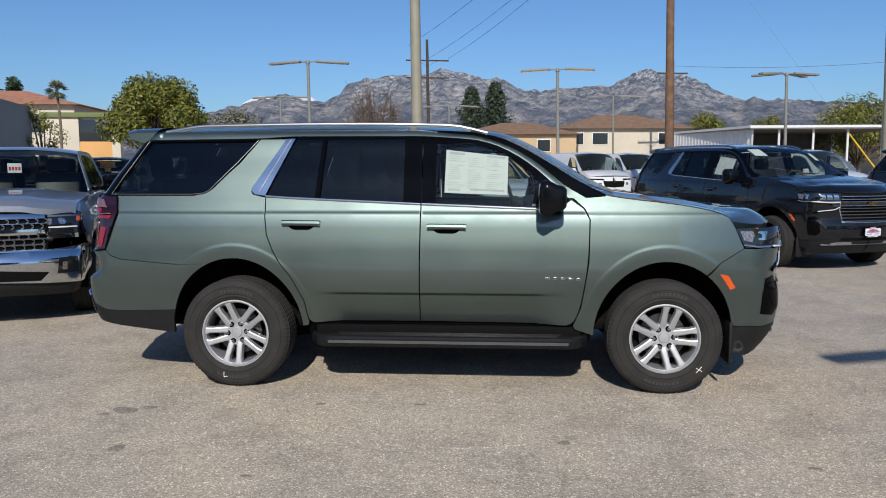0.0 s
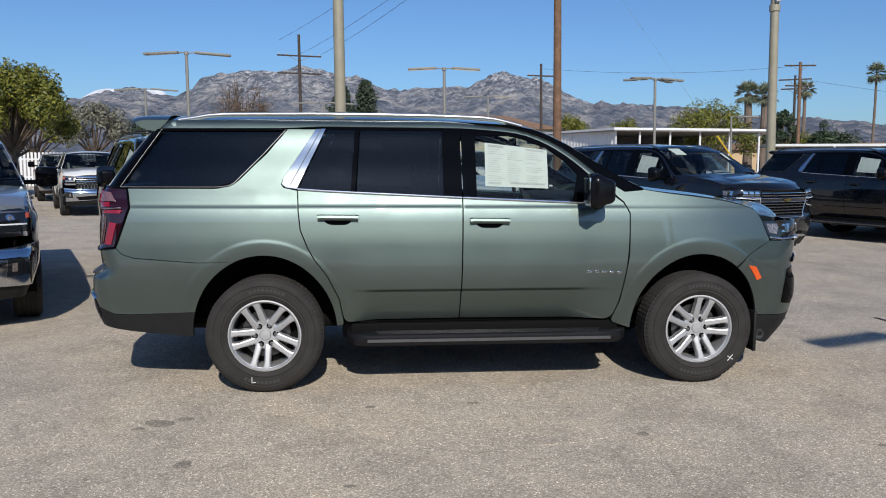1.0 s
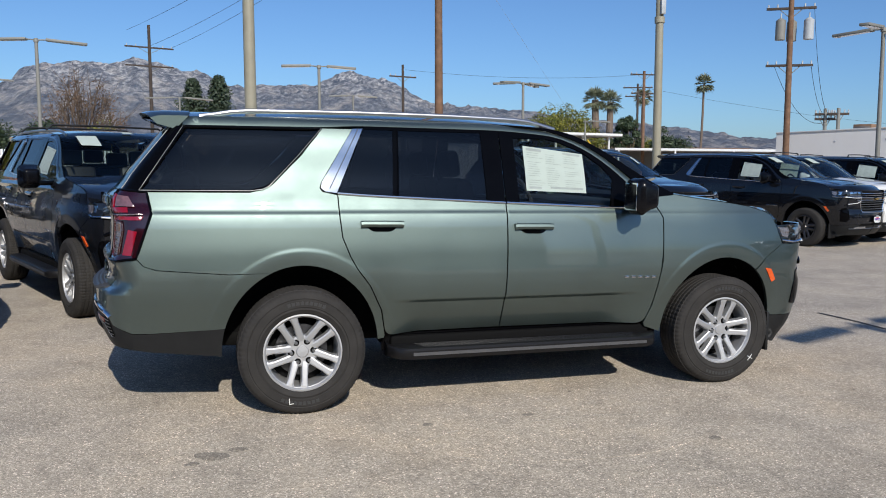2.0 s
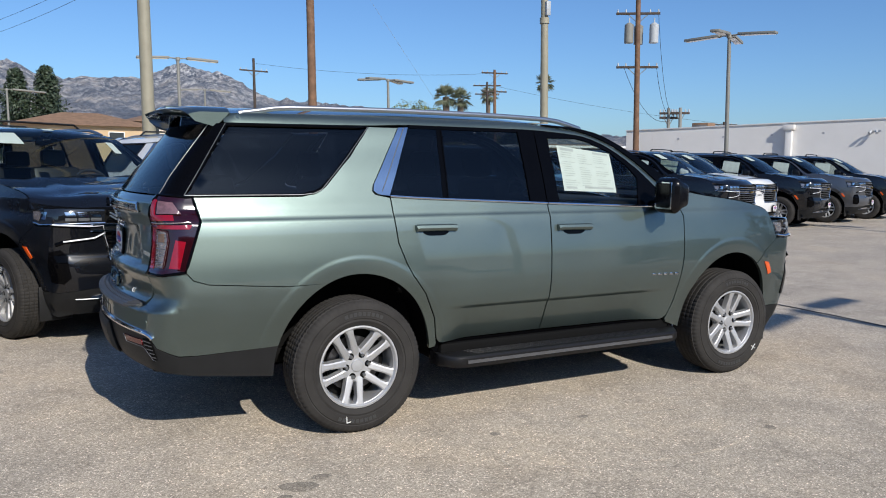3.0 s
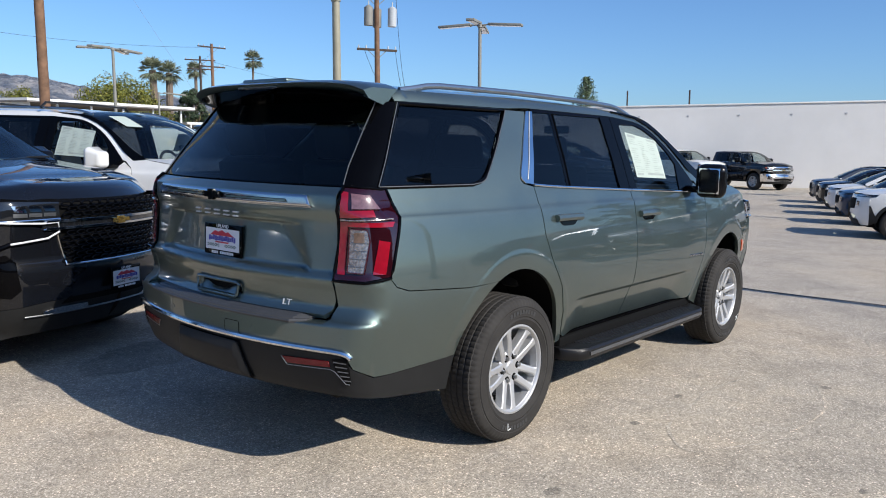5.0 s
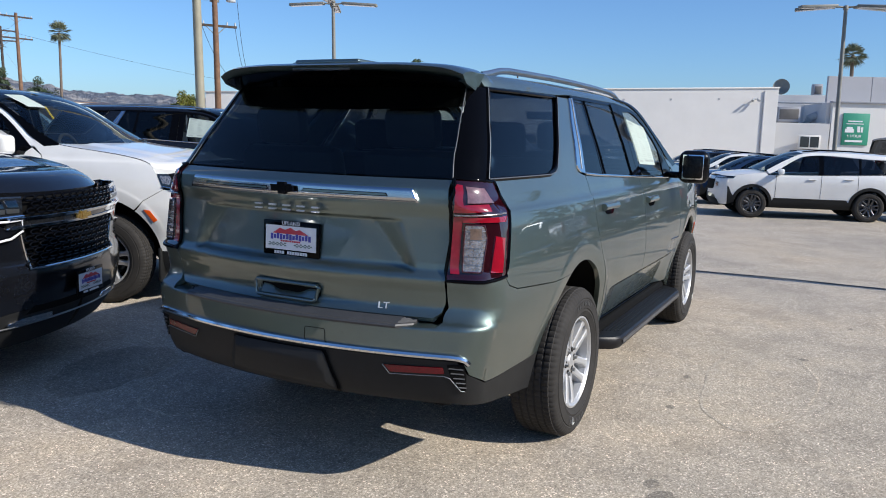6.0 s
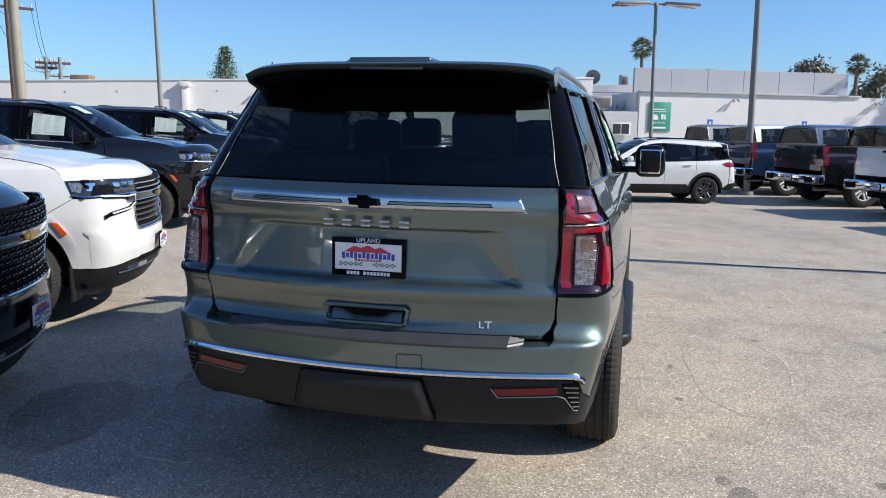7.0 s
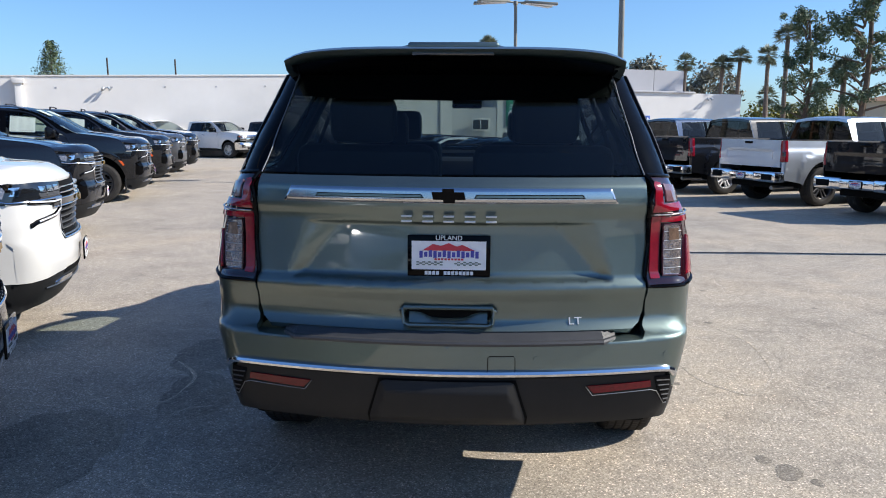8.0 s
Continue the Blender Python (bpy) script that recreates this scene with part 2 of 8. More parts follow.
class Shell:
    """The outer skin of a vehicle, unrolled: s runs along the side (s = x there), round the
    corners and across the ends; z is the height. half: half width over (x, z); rear, front: the
    ends' x over z on the centre line; bow: how far the ends curve back; radius: of the corners."""

    def __init__(self, half, rear, front, bow_r, bow_f, rad_r, rad_f):
        self.half, self.rear, self.front = half, rear, front
        self.bow = (bow_r, bow_f)
        self.rad = (rad_r, rad_f)
        self.store = {}

    def corner(self, z, k):
        key = (round(z, 4), k)
        if key in self.store:
            return self.store[key]
        sg = (1.0, -1.0)[k]
        bow, R = self.bow[k], self.rad[k]
        x0 = (self.rear, self.front)[k](z)
        xs = x0 + sg * (bow + R)
        w0 = self.half(xs, z)
        m = sg * (self.half(xs + 0.05, z) - self.half(xs - 0.05, z)) / 0.1
        m = max(0.0, m)
        f0 = math.atan(m)
        ye = w0 - 0.7 * R
        for _ in range(4):
            sl = 2 * bow * ye / 0.64
            fm = math.atan2(1.0, sl)
            ye = w0 - R * math.cos(f0) + R * math.cos(fm)
        xe = x0 + sg * bow * (ye / 0.8) ** 2
        cx = xe + sg * R * math.sin(fm)
        out = (cx - sg * R * math.sin(f0), cx, w0 - R * math.cos(f0), f0, fm, ye, x0, bow, R, sg)
        self.store[key] = out
        return out

    def at(self, s, z):
        for k in (0, 1):
            xs, cx, cy, f0, fm, ye, x0, bow, R, sg = self.corner(z, k)
            e = (xs - s) * sg
            if e > 0:
                if e < R * (fm - f0):
                    f = f0 + e / R
                    return cx - sg * R * math.sin(f), cy + R * math.cos(f)
                y = ye - (e - R * (fm - f0))
                return x0 + sg * bow * (y / 0.8) ** 2, y
        return s, self.half(s, z)

    def s_end(self, y, z, k=0):
        """The s at which the end (0 rear, 1 front) has this y."""
        xs, cx, cy, f0, fm, ye, x0, bow, R, sg = self.corner(z, k)
        if y <= ye:
            return xs - sg * (R * (fm - f0) + ye - y)
        f = math.acos(max(-1.0, min(1.0, (y - cy) / R)))
        return xs - sg * R * max(0.0, f - f0)

    def point(self, s, z):
        x, y = self.at(s, z)
        return Vector((x, -y, z))

    def normal(self, s, z):
        h = 0.004
        a = self.point(s + h, z) - self.point(s - h, z)
        b = self.point(s, z + h) - self.point(s, z - h)
        return a.cross(b).normalized()


def round_poly(poly, radii, n=5):
    """Rounds chosen corners of a polygon: radii maps an index to a radius."""
    out = []
    k = len(poly)
    for i, p in enumerate(poly):
        r = radii.get(i, 0)
        p = Vector(p)
        if not r:
            out.append(tuple(p))
            continue
        a, b = Vector(poly[i - 1]), Vector(poly[(i + 1) % k])
        u, w = (a - p), (b - p)
        r = min(r, 0.45 * u.length, 0.45 * w.length)
        q0, q1 = p + u.normalized() * r, p + w.normalized() * r
        for j in range(n + 1):
            t = j / n
            out.append(tuple(q0 * (1 - t) ** 2 + p * 2 * t * (1 - t) + q1 * t * t))
    return out


def arc(cx, cz, r, a0, a1, n=16, rz=None):
    rz = rz or r
    return [(cx + r * math.cos(radians(a0 + (a1 - a0) * i / n)), cz + rz * math.sin(radians(a0 + (a1 - a0) * i / n))) for i in range(n + 1)]


def skin(name, shell, poly, res=0.05, lift=0.0, thick=0.012, gap=0.001, mirror=False, shape=None, rings=(), extra=()):
    """A panel cut from the shell along a polygon in (s, z), with a turned-in rim. shape(s, z) gives
    extra height; rings: (hub x, hub z, stretch, radii) lines of points that follow a wheel arch; extra: points that a crease runs through."""
    area = sum(poly[i - 1][0] * poly[i][1] - poly[i][0] * poly[i - 1][1] for i in range(len(poly)))
    if area < 0:
        poly = poly[::-1]
    pts = []
    n = len(poly)
    for i in range(n):
        a, b = Vector(poly[i]), Vector(poly[(i + 1) % n])
        d = (b - a).length
        if d < 1e-5:
            continue
        k = max(1, int(d / res + 0.5))
        pts += [a.lerp(b, j / k) for j in range(k)]
    n = len(pts)
    if gap:
        moved = []
        for i in range(n):
            t = (pts[(i + 1) % n] - pts[i - 1]).normalized()
            moved.append(pts[i] + Vector((-t.y, t.x)) * gap)
        pts = moved
    P = np.array([(p.x, p.y) for p in pts])
    Q = np.roll(P, -1, 0)
    lo, hi = P.min(0), P.max(0)
    gx = np.arange(lo[0] + res * 0.5, hi[0], res)
    gz = np.arange(lo[1] + res * 0.5, hi[1], res)
    inner = []
    if len(gx) and len(gz):
        X, Z = [v.ravel() for v in np.meshgrid(gx, gz)]
        for hx, hz, st, radii in rings:
            rr = np.hypot((X - hx) / st, Z - hz)
            keep = (rr < min(radii) - 0.3 * res) | (rr > max(radii) + 0.3 * res)
            ang = np.radians(np.arange(-20, 201, 2.2))
            X = np.concatenate([X[keep]] + [hx + st * r * np.cos(ang) for r in radii])
            Z = np.concatenate([Z[keep]] + [hz + r * np.sin(ang) for r in radii])
        if len(extra):
            E = np.array(extra)
            keep = np.ones(len(X), bool)
            for ex, ez in E:
                keep &= np.hypot(X - ex, Z - ez) > 0.45 * res
            X, Z = np.concatenate([X[keep], E[:, 0]]), np.concatenate([Z[keep], E[:, 1]])
        inside = np.zeros(len(X), bool)
        near = np.full(len(X), 9.0)
        for (ax, az), (bx, bz) in zip(P, Q):
            if abs(bz - az) > 1e-12:
                hit = ((az > Z) != (bz > Z)) & (X < (bx - ax) * (Z - az) / (bz - az) + ax)
                inside ^= hit
            L2 = (bx - ax) ** 2 + (bz - az) ** 2
            t = np.clip(((X - ax) * (bx - ax) + (Z - az) * (bz - az)) / max(L2, 1e-12), 0, 1)
            near = np.minimum(near, np.hypot(X - ax - t * (bx - ax), Z - az - t * (bz - az)))
        ok = inside & (near > (0.2 if rings else 0.4) * res)
        inner = [Vector((a, b)) for a, b in zip(X[ok], Z[ok])]
    v2, _, faces, orig, _, _ = delaunay_2d_cdt(pts + inner, [(i, (i + 1) % n) for i in range(n)], [], 1, 1e-6)
    co, no = [], []

    def height(s, z):
        return lift + (shape(s, z) if shape else 0.0)

    def spot(s, z):
        return shell.point(s, z) + shell.normal(s, z) * height(s, z)
    for p in v2:
        s, z = p
        c = spot(s, z)
        if shape:
            h = 0.004
            nn = (spot(s + h, z) - spot(s - h, z)).cross(spot(s, z + h) - spot(s, z - h)).normalized()
        else:
            nn = shell.normal(s, z)
        co.append(c)
        no.append(nn)
    fs = []
    for f in faces:
        a, b, c = (v2[i] for i in f[:3])
        fs.append(tuple(f) if (b - a).cross(c - a) > 0 else tuple(f[::-1]))
    ring = [None] * n
    for i, o in enumerate(orig):
        for k in o:
            if k < n:
                ring[k] = i
    ring = [r for r in ring if r is not None]
    if thick:
        m = len(ring)
        base = len(co)
        for i in range(m):
            c, nn = co[ring[i]], no[ring[i]]
            t = (co[ring[(i + 1) % m]] - co[ring[i - 1]]).normalized()
            o = t.cross(nn).normalized()
            co += [c.copy(), c - nn * thick]
            no += [(o + nn * 0.35).normalized(), o]
        for i in range(m):
            if abs(co[ring[i]].y) < 1e-3 and abs(co[ring[(i + 1) % m]].y) < 1e-3:
                continue
            a, b = base + 2 * i, base + 2 * ((i + 1) % m)
            fs.append((a, a + 1, b + 1, b))
    return finish_skin(name, co, no, fs, mirror)


def finish_skin(name, co, no, fs, mirror=False):
    if mirror:
        co = [Vector((c.x, -c.y, c.z)) for c in co]
        no = [Vector((c.x, -c.y, c.z)) for c in no]
        fs = [f[::-1] for f in fs]
    me = bpy.data.meshes.new(name)
    me.from_pydata([tuple(c) for c in co], [], fs)
    me.polygons.foreach_set("use_smooth", [True] * len(me.polygons))
    me.update()
    me.normals_split_custom_set_from_vertices([tuple(c) for c in no])
    return me


def end_poly(shell, pts, k=0):
    """A polygon given in (y, z) on an end of the vehicle, turned into (s, z)."""
    return [(shell.s_end(abs(y), z, k), z) for y, z in pts]


def ends_skin(name, shell, pts, k=0, res=0.04, lift=0.0, thick=0.012, shape=None, gap=0.002, wall=0.8, extra=()):
    """A panel across an end, in (y, z) with y from side to side; shape(y, z) is extra depth outward."""
    sg = (-1.0, 1.0)[k]

    class Face:
        @staticmethod
        def point(y, z):
            x, _ = shell.at(shell.s_end(abs(y), z, k), z)
            return Vector((x, y * sg, z))

        @staticmethod
        def normal(y, z):
            h = 0.004
            a = Face.point(y + h, z) - Face.point(y - h, z)
            b = Face.point(y, z + h) - Face.point(y, z - h)
            n = a.cross(b)
            n = n if n.x * sg > 0 else -n
            return n.normalized()
    poly = [(y, z) for y, z in pts]
    me = skin(name, Face, poly, res, lift, thick, gap, False, shape, (), extra)
    return me


def repaint(ob, swap):
    """Gives a copied vehicle its own materials, object by object."""
    for o in ob.children_recursive:
        for slot in o.material_slots:
            if slot.material in swap:
                new_one = swap[slot.material]
                slot.link = "OBJECT"
                slot.material = new_one
    return ob


# ---------------------------------------------------------------- wheels


def build_wheel(parent, at, R=0.40, width=0.265, rim_r=0.243, spokes=5, alloy=None, flip=False, chalk="", spin=0.0):
    """A wheel whose outer face looks along -y (or +y when flipped)."""
    alloy = alloy or ALLOY
    w = new("wheel")
    w.parent = parent
    w.matrix_local = Matrix.Translation(at) @ pose(0, 0, 0, 0, 0, 180 if flip else 0)
    key = ("wheel", R, width, rim_r, spokes)
    if key not in WHEELS:
        h = width / 2
        side = [(rim_r - 0.004, -h * 0.66), (rim_r + 0.008, -h * 0.88), (rim_r + 0.03, -h * 0.97), (rim_r + 0.034, -h * 0.99), (rim_r + 0.046, -h * 0.965), (rim_r + 0.050, -h * 1.0), (R - 0.085, -h), (R - 0.062, -h * 0.99), (R - 0.058, -h * 0.955), (R - 0.052, -h * 0.975), (R - 0.030, -h * 0.93), (R - 0.014, -h * 0.85)]
        tread = []
        for k in range(5):
            a = -h * 0.74 + k * h * 0.30
            tread += [(R - 0.007, a + 0.002), (R - 0.0010, a + 0.005), (R, a + h * 0.13), (R - 0.0010, a + h * 0.24), (R - 0.007, a + h * 0.262)]
        prof = side + tread + [(r, -y) for r, y in side[::-1]]
        bm = bmesh.new()
        seg = 320
        lathe(bm, prof, seg)
        bm.verts.ensure_lookup_table()
        n = len(prof)
        for k in range(seg):
            if k % 4 == 0:
                for i in range(10, n - 10):
                    v = bm.verts[k * n + i]
                    f = (1 - 0.0042 / R) if (i < 18 or i > n - 18) else (1 - 0.0028 / R)
                    v.co.x *= f
                    v.co.z *= f
        tyre = to_mesh("tyre", bm, True)
        bm = bmesh.new()
        lathe(bm, [(rim_r - 0.012, -0.06), (rim_r + 0.003, -h * 0.80), (rim_r + 0.004, -h * 0.86), (rim_r - 0.006, -h * 0.87), (rim_r - 0.014, -h * 0.80), (rim_r - 0.020, -h * 0.55), (rim_r - 0.028, h * 0.7)], 72)
        rim = to_mesh("rim", bm, True)
        bm = bmesh.new()
        ro, rr = rim_r - 0.012, 0.052
        for k in range(spokes):
            base = 2 * math.pi * k / spokes + 0.06
            for sg in (-1, 1):
                pts = []
                for f, wd, dy, spread in ((0.0, 0.050, -0.072, 0.026), (0.25, 0.042, -0.082, 0.032), (0.70, 0.037, -0.096, 0.042), (0.88, 0.044, -0.101, 0.046), (1.0, 0.074, -0.103, 0.052)):
                    r = rr + (ro - rr) * f
                    pts.append((r, sg * spread, wd * 0.5, dy))
                rows = []
                for r, off, hw, dy in pts:
                    d = Vector((math.cos(base), 0, math.sin(base)))
                    t = Vector((-math.sin(base), 0, math.cos(base)))
                    c = d * r + t * off
                    rows.append([c + t * hw * 1.25 + Vector((0, dy + 0.045, 0)), c + t * hw + Vector((0, dy + 0.004, 0)), c + t * hw * 0.6 + Vector((0, dy, 0)), c - t * hw * 0.6 + Vector((0, dy, 0)), c - t * hw + Vector((0, dy + 0.004, 0)), c - t * hw * 1.25 + Vector((0, dy + 0.045, 0))])
                sheet(bm, rows)
        bmesh.ops.recalc_face_normals(bm, faces=bm.faces)
        for f in bm.faces:
            if f.normal.y > 0.5:
                f.normal_flip()
        lathe(bm, [(0.0, -0.074), (0.090, -0.074), (0.101, -0.064), (0.104, -0.02)], 48)
        lathe(bm, [(ro - 0.012, -0.06), (ro - 0.006, -0.098), (ro + 0.002, -0.103), (ro + 0.008, -0.098)], 96)
        spoke = to_mesh("spokes", bm, False)
        bm = bmesh.new()
        lathe(bm, [(0.0, -0.0825), (0.034, -0.081), (0.040, -0.074), (0.040, -0.06)], 28)
        cap = to_mesh("centre_cap", bm, True)
        bm = bmesh.new()
        rod(bm, (0, -0.090, 0), (0, -0.060, 0), 0.0105, 0.0125, 6)
        nut = to_mesh("lug_nut", bm, True)
        bm = bmesh.new()
        lathe(bm, [(0.07, -0.012), (0.165, -0.012), (0.165, 0.01), (0.07, 0.01)], 40)
        disc = to_mesh("brake_disc", bm, True)
        # Near-black plate, added to put shade behind the spokes.
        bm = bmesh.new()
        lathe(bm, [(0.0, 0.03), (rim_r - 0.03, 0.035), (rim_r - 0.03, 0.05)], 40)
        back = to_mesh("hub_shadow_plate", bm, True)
        bm = bmesh.new()
        box(bm, (-0.010, -h - 0.0015, -0.011), (0.010, -h + 0.002, 0.011))
        marks = to_mesh("sidewall_mark", bm)
        # Flat near-black disc on the hub face paints the lug hole's shade.
        bm = bmesh.new()
        lathe(bm, [(0.0, -0.0748), (0.0205, -0.0752), (0.0215, -0.072)], 20)
        recess = to_mesh("lug_recess", bm, True)
        WHEELS[key] = (tyre, rim, spoke, cap, nut, disc, back, marks, recess)
    tyre, rim, spoke, cap, nut, disc, back, marks, recess = WHEELS[key]
    ty = part("tyre", tyre, RUBBER, w, "black rubber tyre")
    if chalk:
        for a0 in (66, 246):
            for q_ in range(9):
                a_ = radians(a0 + q_ * 5.0)
                o = part("sidewall_mark", marks, SIDEWALL, ty)
                o.matrix_local = Matrix.Translation((0.318 / 0.40 * R * math.cos(a_), 0, 0.318 / 0.40 * R * math.sin(a_))) @ Matrix.Rotation(radians(90) - a_, 4, "Y")
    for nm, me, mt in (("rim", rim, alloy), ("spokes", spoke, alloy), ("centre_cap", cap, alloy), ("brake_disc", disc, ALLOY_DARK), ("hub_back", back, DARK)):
        o = part(nm, me, mt, w)
        if nm == "spokes":
            o.matrix_local = pose(0, 0, 0, 0, spin, 0)
    for k in range(6):
        a = 2 * math.pi * k / 6 + radians(5)
        o = part("lug_nut", nut, SATIN, w)
        o.location = (0.070 * math.cos(a), 0, 0.070 * math.sin(a))
        o = part("lug_recess", recess, DARK, w)
        o.location = (0.070 * math.cos(a), 0, 0.070 * math.sin(a))
    if chalk:
        bm = bmesh.new()
        strokes = {"X": [((-0.018, -0.022), (0.018, 0.022)), ((-0.02, 0.012), (0.02, -0.012))], "L": [((-0.012, 0.024), (-0.012, -0.014)), ((-0.012, -0.014), (0.014, -0.010))]}[chalk]
        ang = {"X": radians(-42), "L": radians(-104)}[chalk]
        c = Vector((0.315 * math.cos(ang), -width / 2 - 0.0015, 0.315 * math.sin(ang)))
        for (a, b), (e, f) in strokes:
            tube(bm, [c + Vector((a, 0, b)), c + Vector((e, 0, f))], 0.0028, 6)
        part("chalk_mark", bm, CHALK, w, "white chalk mark on the tyre")
    return w


WHEELS = {}

# ---------------------------------------------------------------- large sport utility vehicle

SUV_W = Curve((0.28, 0.868), (0.36, 0.898), (0.46, 0.920), (0.60, 0.948), (0.70, 0.970), (0.775, 0.985), (0.83, 0.992), (0.89, 0.996), (1.0, 0.992), (1.15, 0.974), (1.265, 0.950), (1.285, 0.936), (1.34, 0.917), (1.40, 0.893), (1.53, 0.847), (1.667, 0.790), (1.80, 0.737), (1.84, 0.712), (1.87, 0.672), (1.90, 0.60))
HUBS = (0.0, 3.071)


def suv_half(x, z):
    w = SUV_W(z)
    if x < 0:
        w -= 0.045 * min(1.3, -x) ** 2 * (1.0 if z < 1.3 else 1.25)
    if x > 2.8:
        w -= 0.055 * ((x - 2.8) / 0.7) ** 2
    if 0.3 < z < 1.2:
        for hx in HUBS:
            r = math.hypot((x - hx) / 0.92, z - 0.40)
            w += (0.0028 * smooth01((0.664 - r) / 0.034) - 0.014 * smooth01((0.645 - r) / 0.16)) * smooth01((z - 0.42) / 0.25) * smooth01((3.64 - x) / 0.12)
    return w


ARCH_LINES = [(hx, 0.40, 0.92, (0.630, 0.638, 0.643, 0.649, 0.655, 0.660, 0.667)) for hx in HUBS]
SUV = Shell(
    suv_half,
    Curve((0.40, -1.19), (0.50, -1.25), (0.60, -1.275), (0.70, -1.285), (0.785, -1.285), (0.83, -1.225), (0.87, -1.205), (0.93, -1.215), (0.985, -1.235), (1.03, -1.21), (1.24, -1.195), (1.30, -1.21), (1.36, -1.205), (1.41, -1.155), (1.50, -1.09), (1.80, -0.85), (1.87, -0.80)),
    Curve((0.26, 3.90), (0.40, 4.0), (0.52, 4.04), (0.62, 4.055), (0.72, 4.05), (0.80, 4.02), (1.0, 4.035), (1.10, 4.045), (1.17, 4.03), (1.22, 3.98), (1.3, 3.9)),
    0.12, 0.17, 0.15, 0.26)
SUV_TOP = Curve((-1.0, 1.842), (-0.67, 1.857), (0.0, 1.872), (0.47, 1.881), (1.0, 1.877), (1.34, 1.867), (1.694, 1.850), (1.889, 1.815), (2.084, 1.731), (2.251, 1.634), (2.474, 1.495), (2.668, 1.398))
SUV_LOW = Curve((-0.75, 1.803), (0.139, 1.812), (0.42, 1.825), (1.3, 1.822), (1.60, 1.806), (1.75, 1.790), (1.85, 1.765), (2.0, 1.70), (2.14, 1.61), (2.27, 1.50), (2.40, 1.375))
SUV_PILLAR = Curve((1.40, 1.864), (1.694, 1.836), (1.85, 1.796), (2.0, 1.738), (2.14, 1.658), (2.27, 1.558), (2.40, 1.450), (2.52, 1.378))
SUV_HOOD = Curve((2.60, 1.408), (2.795, 1.378), (3.173, 1.332), (3.40, 1.287), (3.50, 1.245), (3.54, 1.18))


def strip(curve, x0, x1, n=24):
    return [(x0 + (x1 - x0) * i / n, curve(x0 + (x1 - x0) * i / n)) for i in range(n + 1)]


def bead(shell, pts, r, lift=0.0, flat=1.0, mirror=False, fine=0.05, k=None):
    """A bar laid along the skin through points in (s, z), or in (y, z) on an end k."""
    if k is not None:
        pts = end_poly(shell, pts, k)
    line = []
    for a, b in zip(pts, pts[1:]):
        n = max(1, int(math.hypot(b[0] - a[0], b[1] - a[1]) / fine))
        line += [(a[0] + (b[0] - a[0]) * i / n, a[1] + (b[1] - a[1]) * i / n) for i in range(n)]
    line.append(pts[-1])
    out = [shell.point(s, z) + shell.normal(s, z) * lift for s, z in line]
    if mirror:
        out = [Vector((p.x, -p.y, p.z)) for p in out]
    return tube(bmesh.new(), out, r, 8, flat)


def seat_mesh(w=0.52, back=0.62):
    bm = bmesh.new()
    box(bm, (-0.26, -w / 2, 0), (0.26, w / 2, 0.16), 0.05)
    box(bm, (-0.07, -w / 2, 0), (0.07, w / 2, back), 0.05, pose(-0.27, 0, 0.12, 0, -14, 0))
    box(bm, (-0.05, -0.14, 0), (0.05, 0.14, 0.19), 0.04, pose(-0.43, 0, 0.12 + back * 0.99, 0, -10, 0))
    return bm


def logo_bar(parent, at, material, size=0.17, turn=0):
    """A plain badge shape: a slanted slab across a short upright one."""
    bm = bmesh.new()
    h = size / 2
    prism(bm, [(-h, -0.014), (h * 0.9, -0.014), (h, 0.014), (-h * 0.9, 0.014)], -0.006, 0.006, "x")
    prism(bm, [(-h * 0.38, -0.026), (h * 0.30, -0.026), (h * 0.38, 0.026), (-h * 0.30, 0.026)], -0.008, 0.008, "x")
    o = part("badge", bm, material, parent, "plain badge")
    o.matrix_local = at
    return o


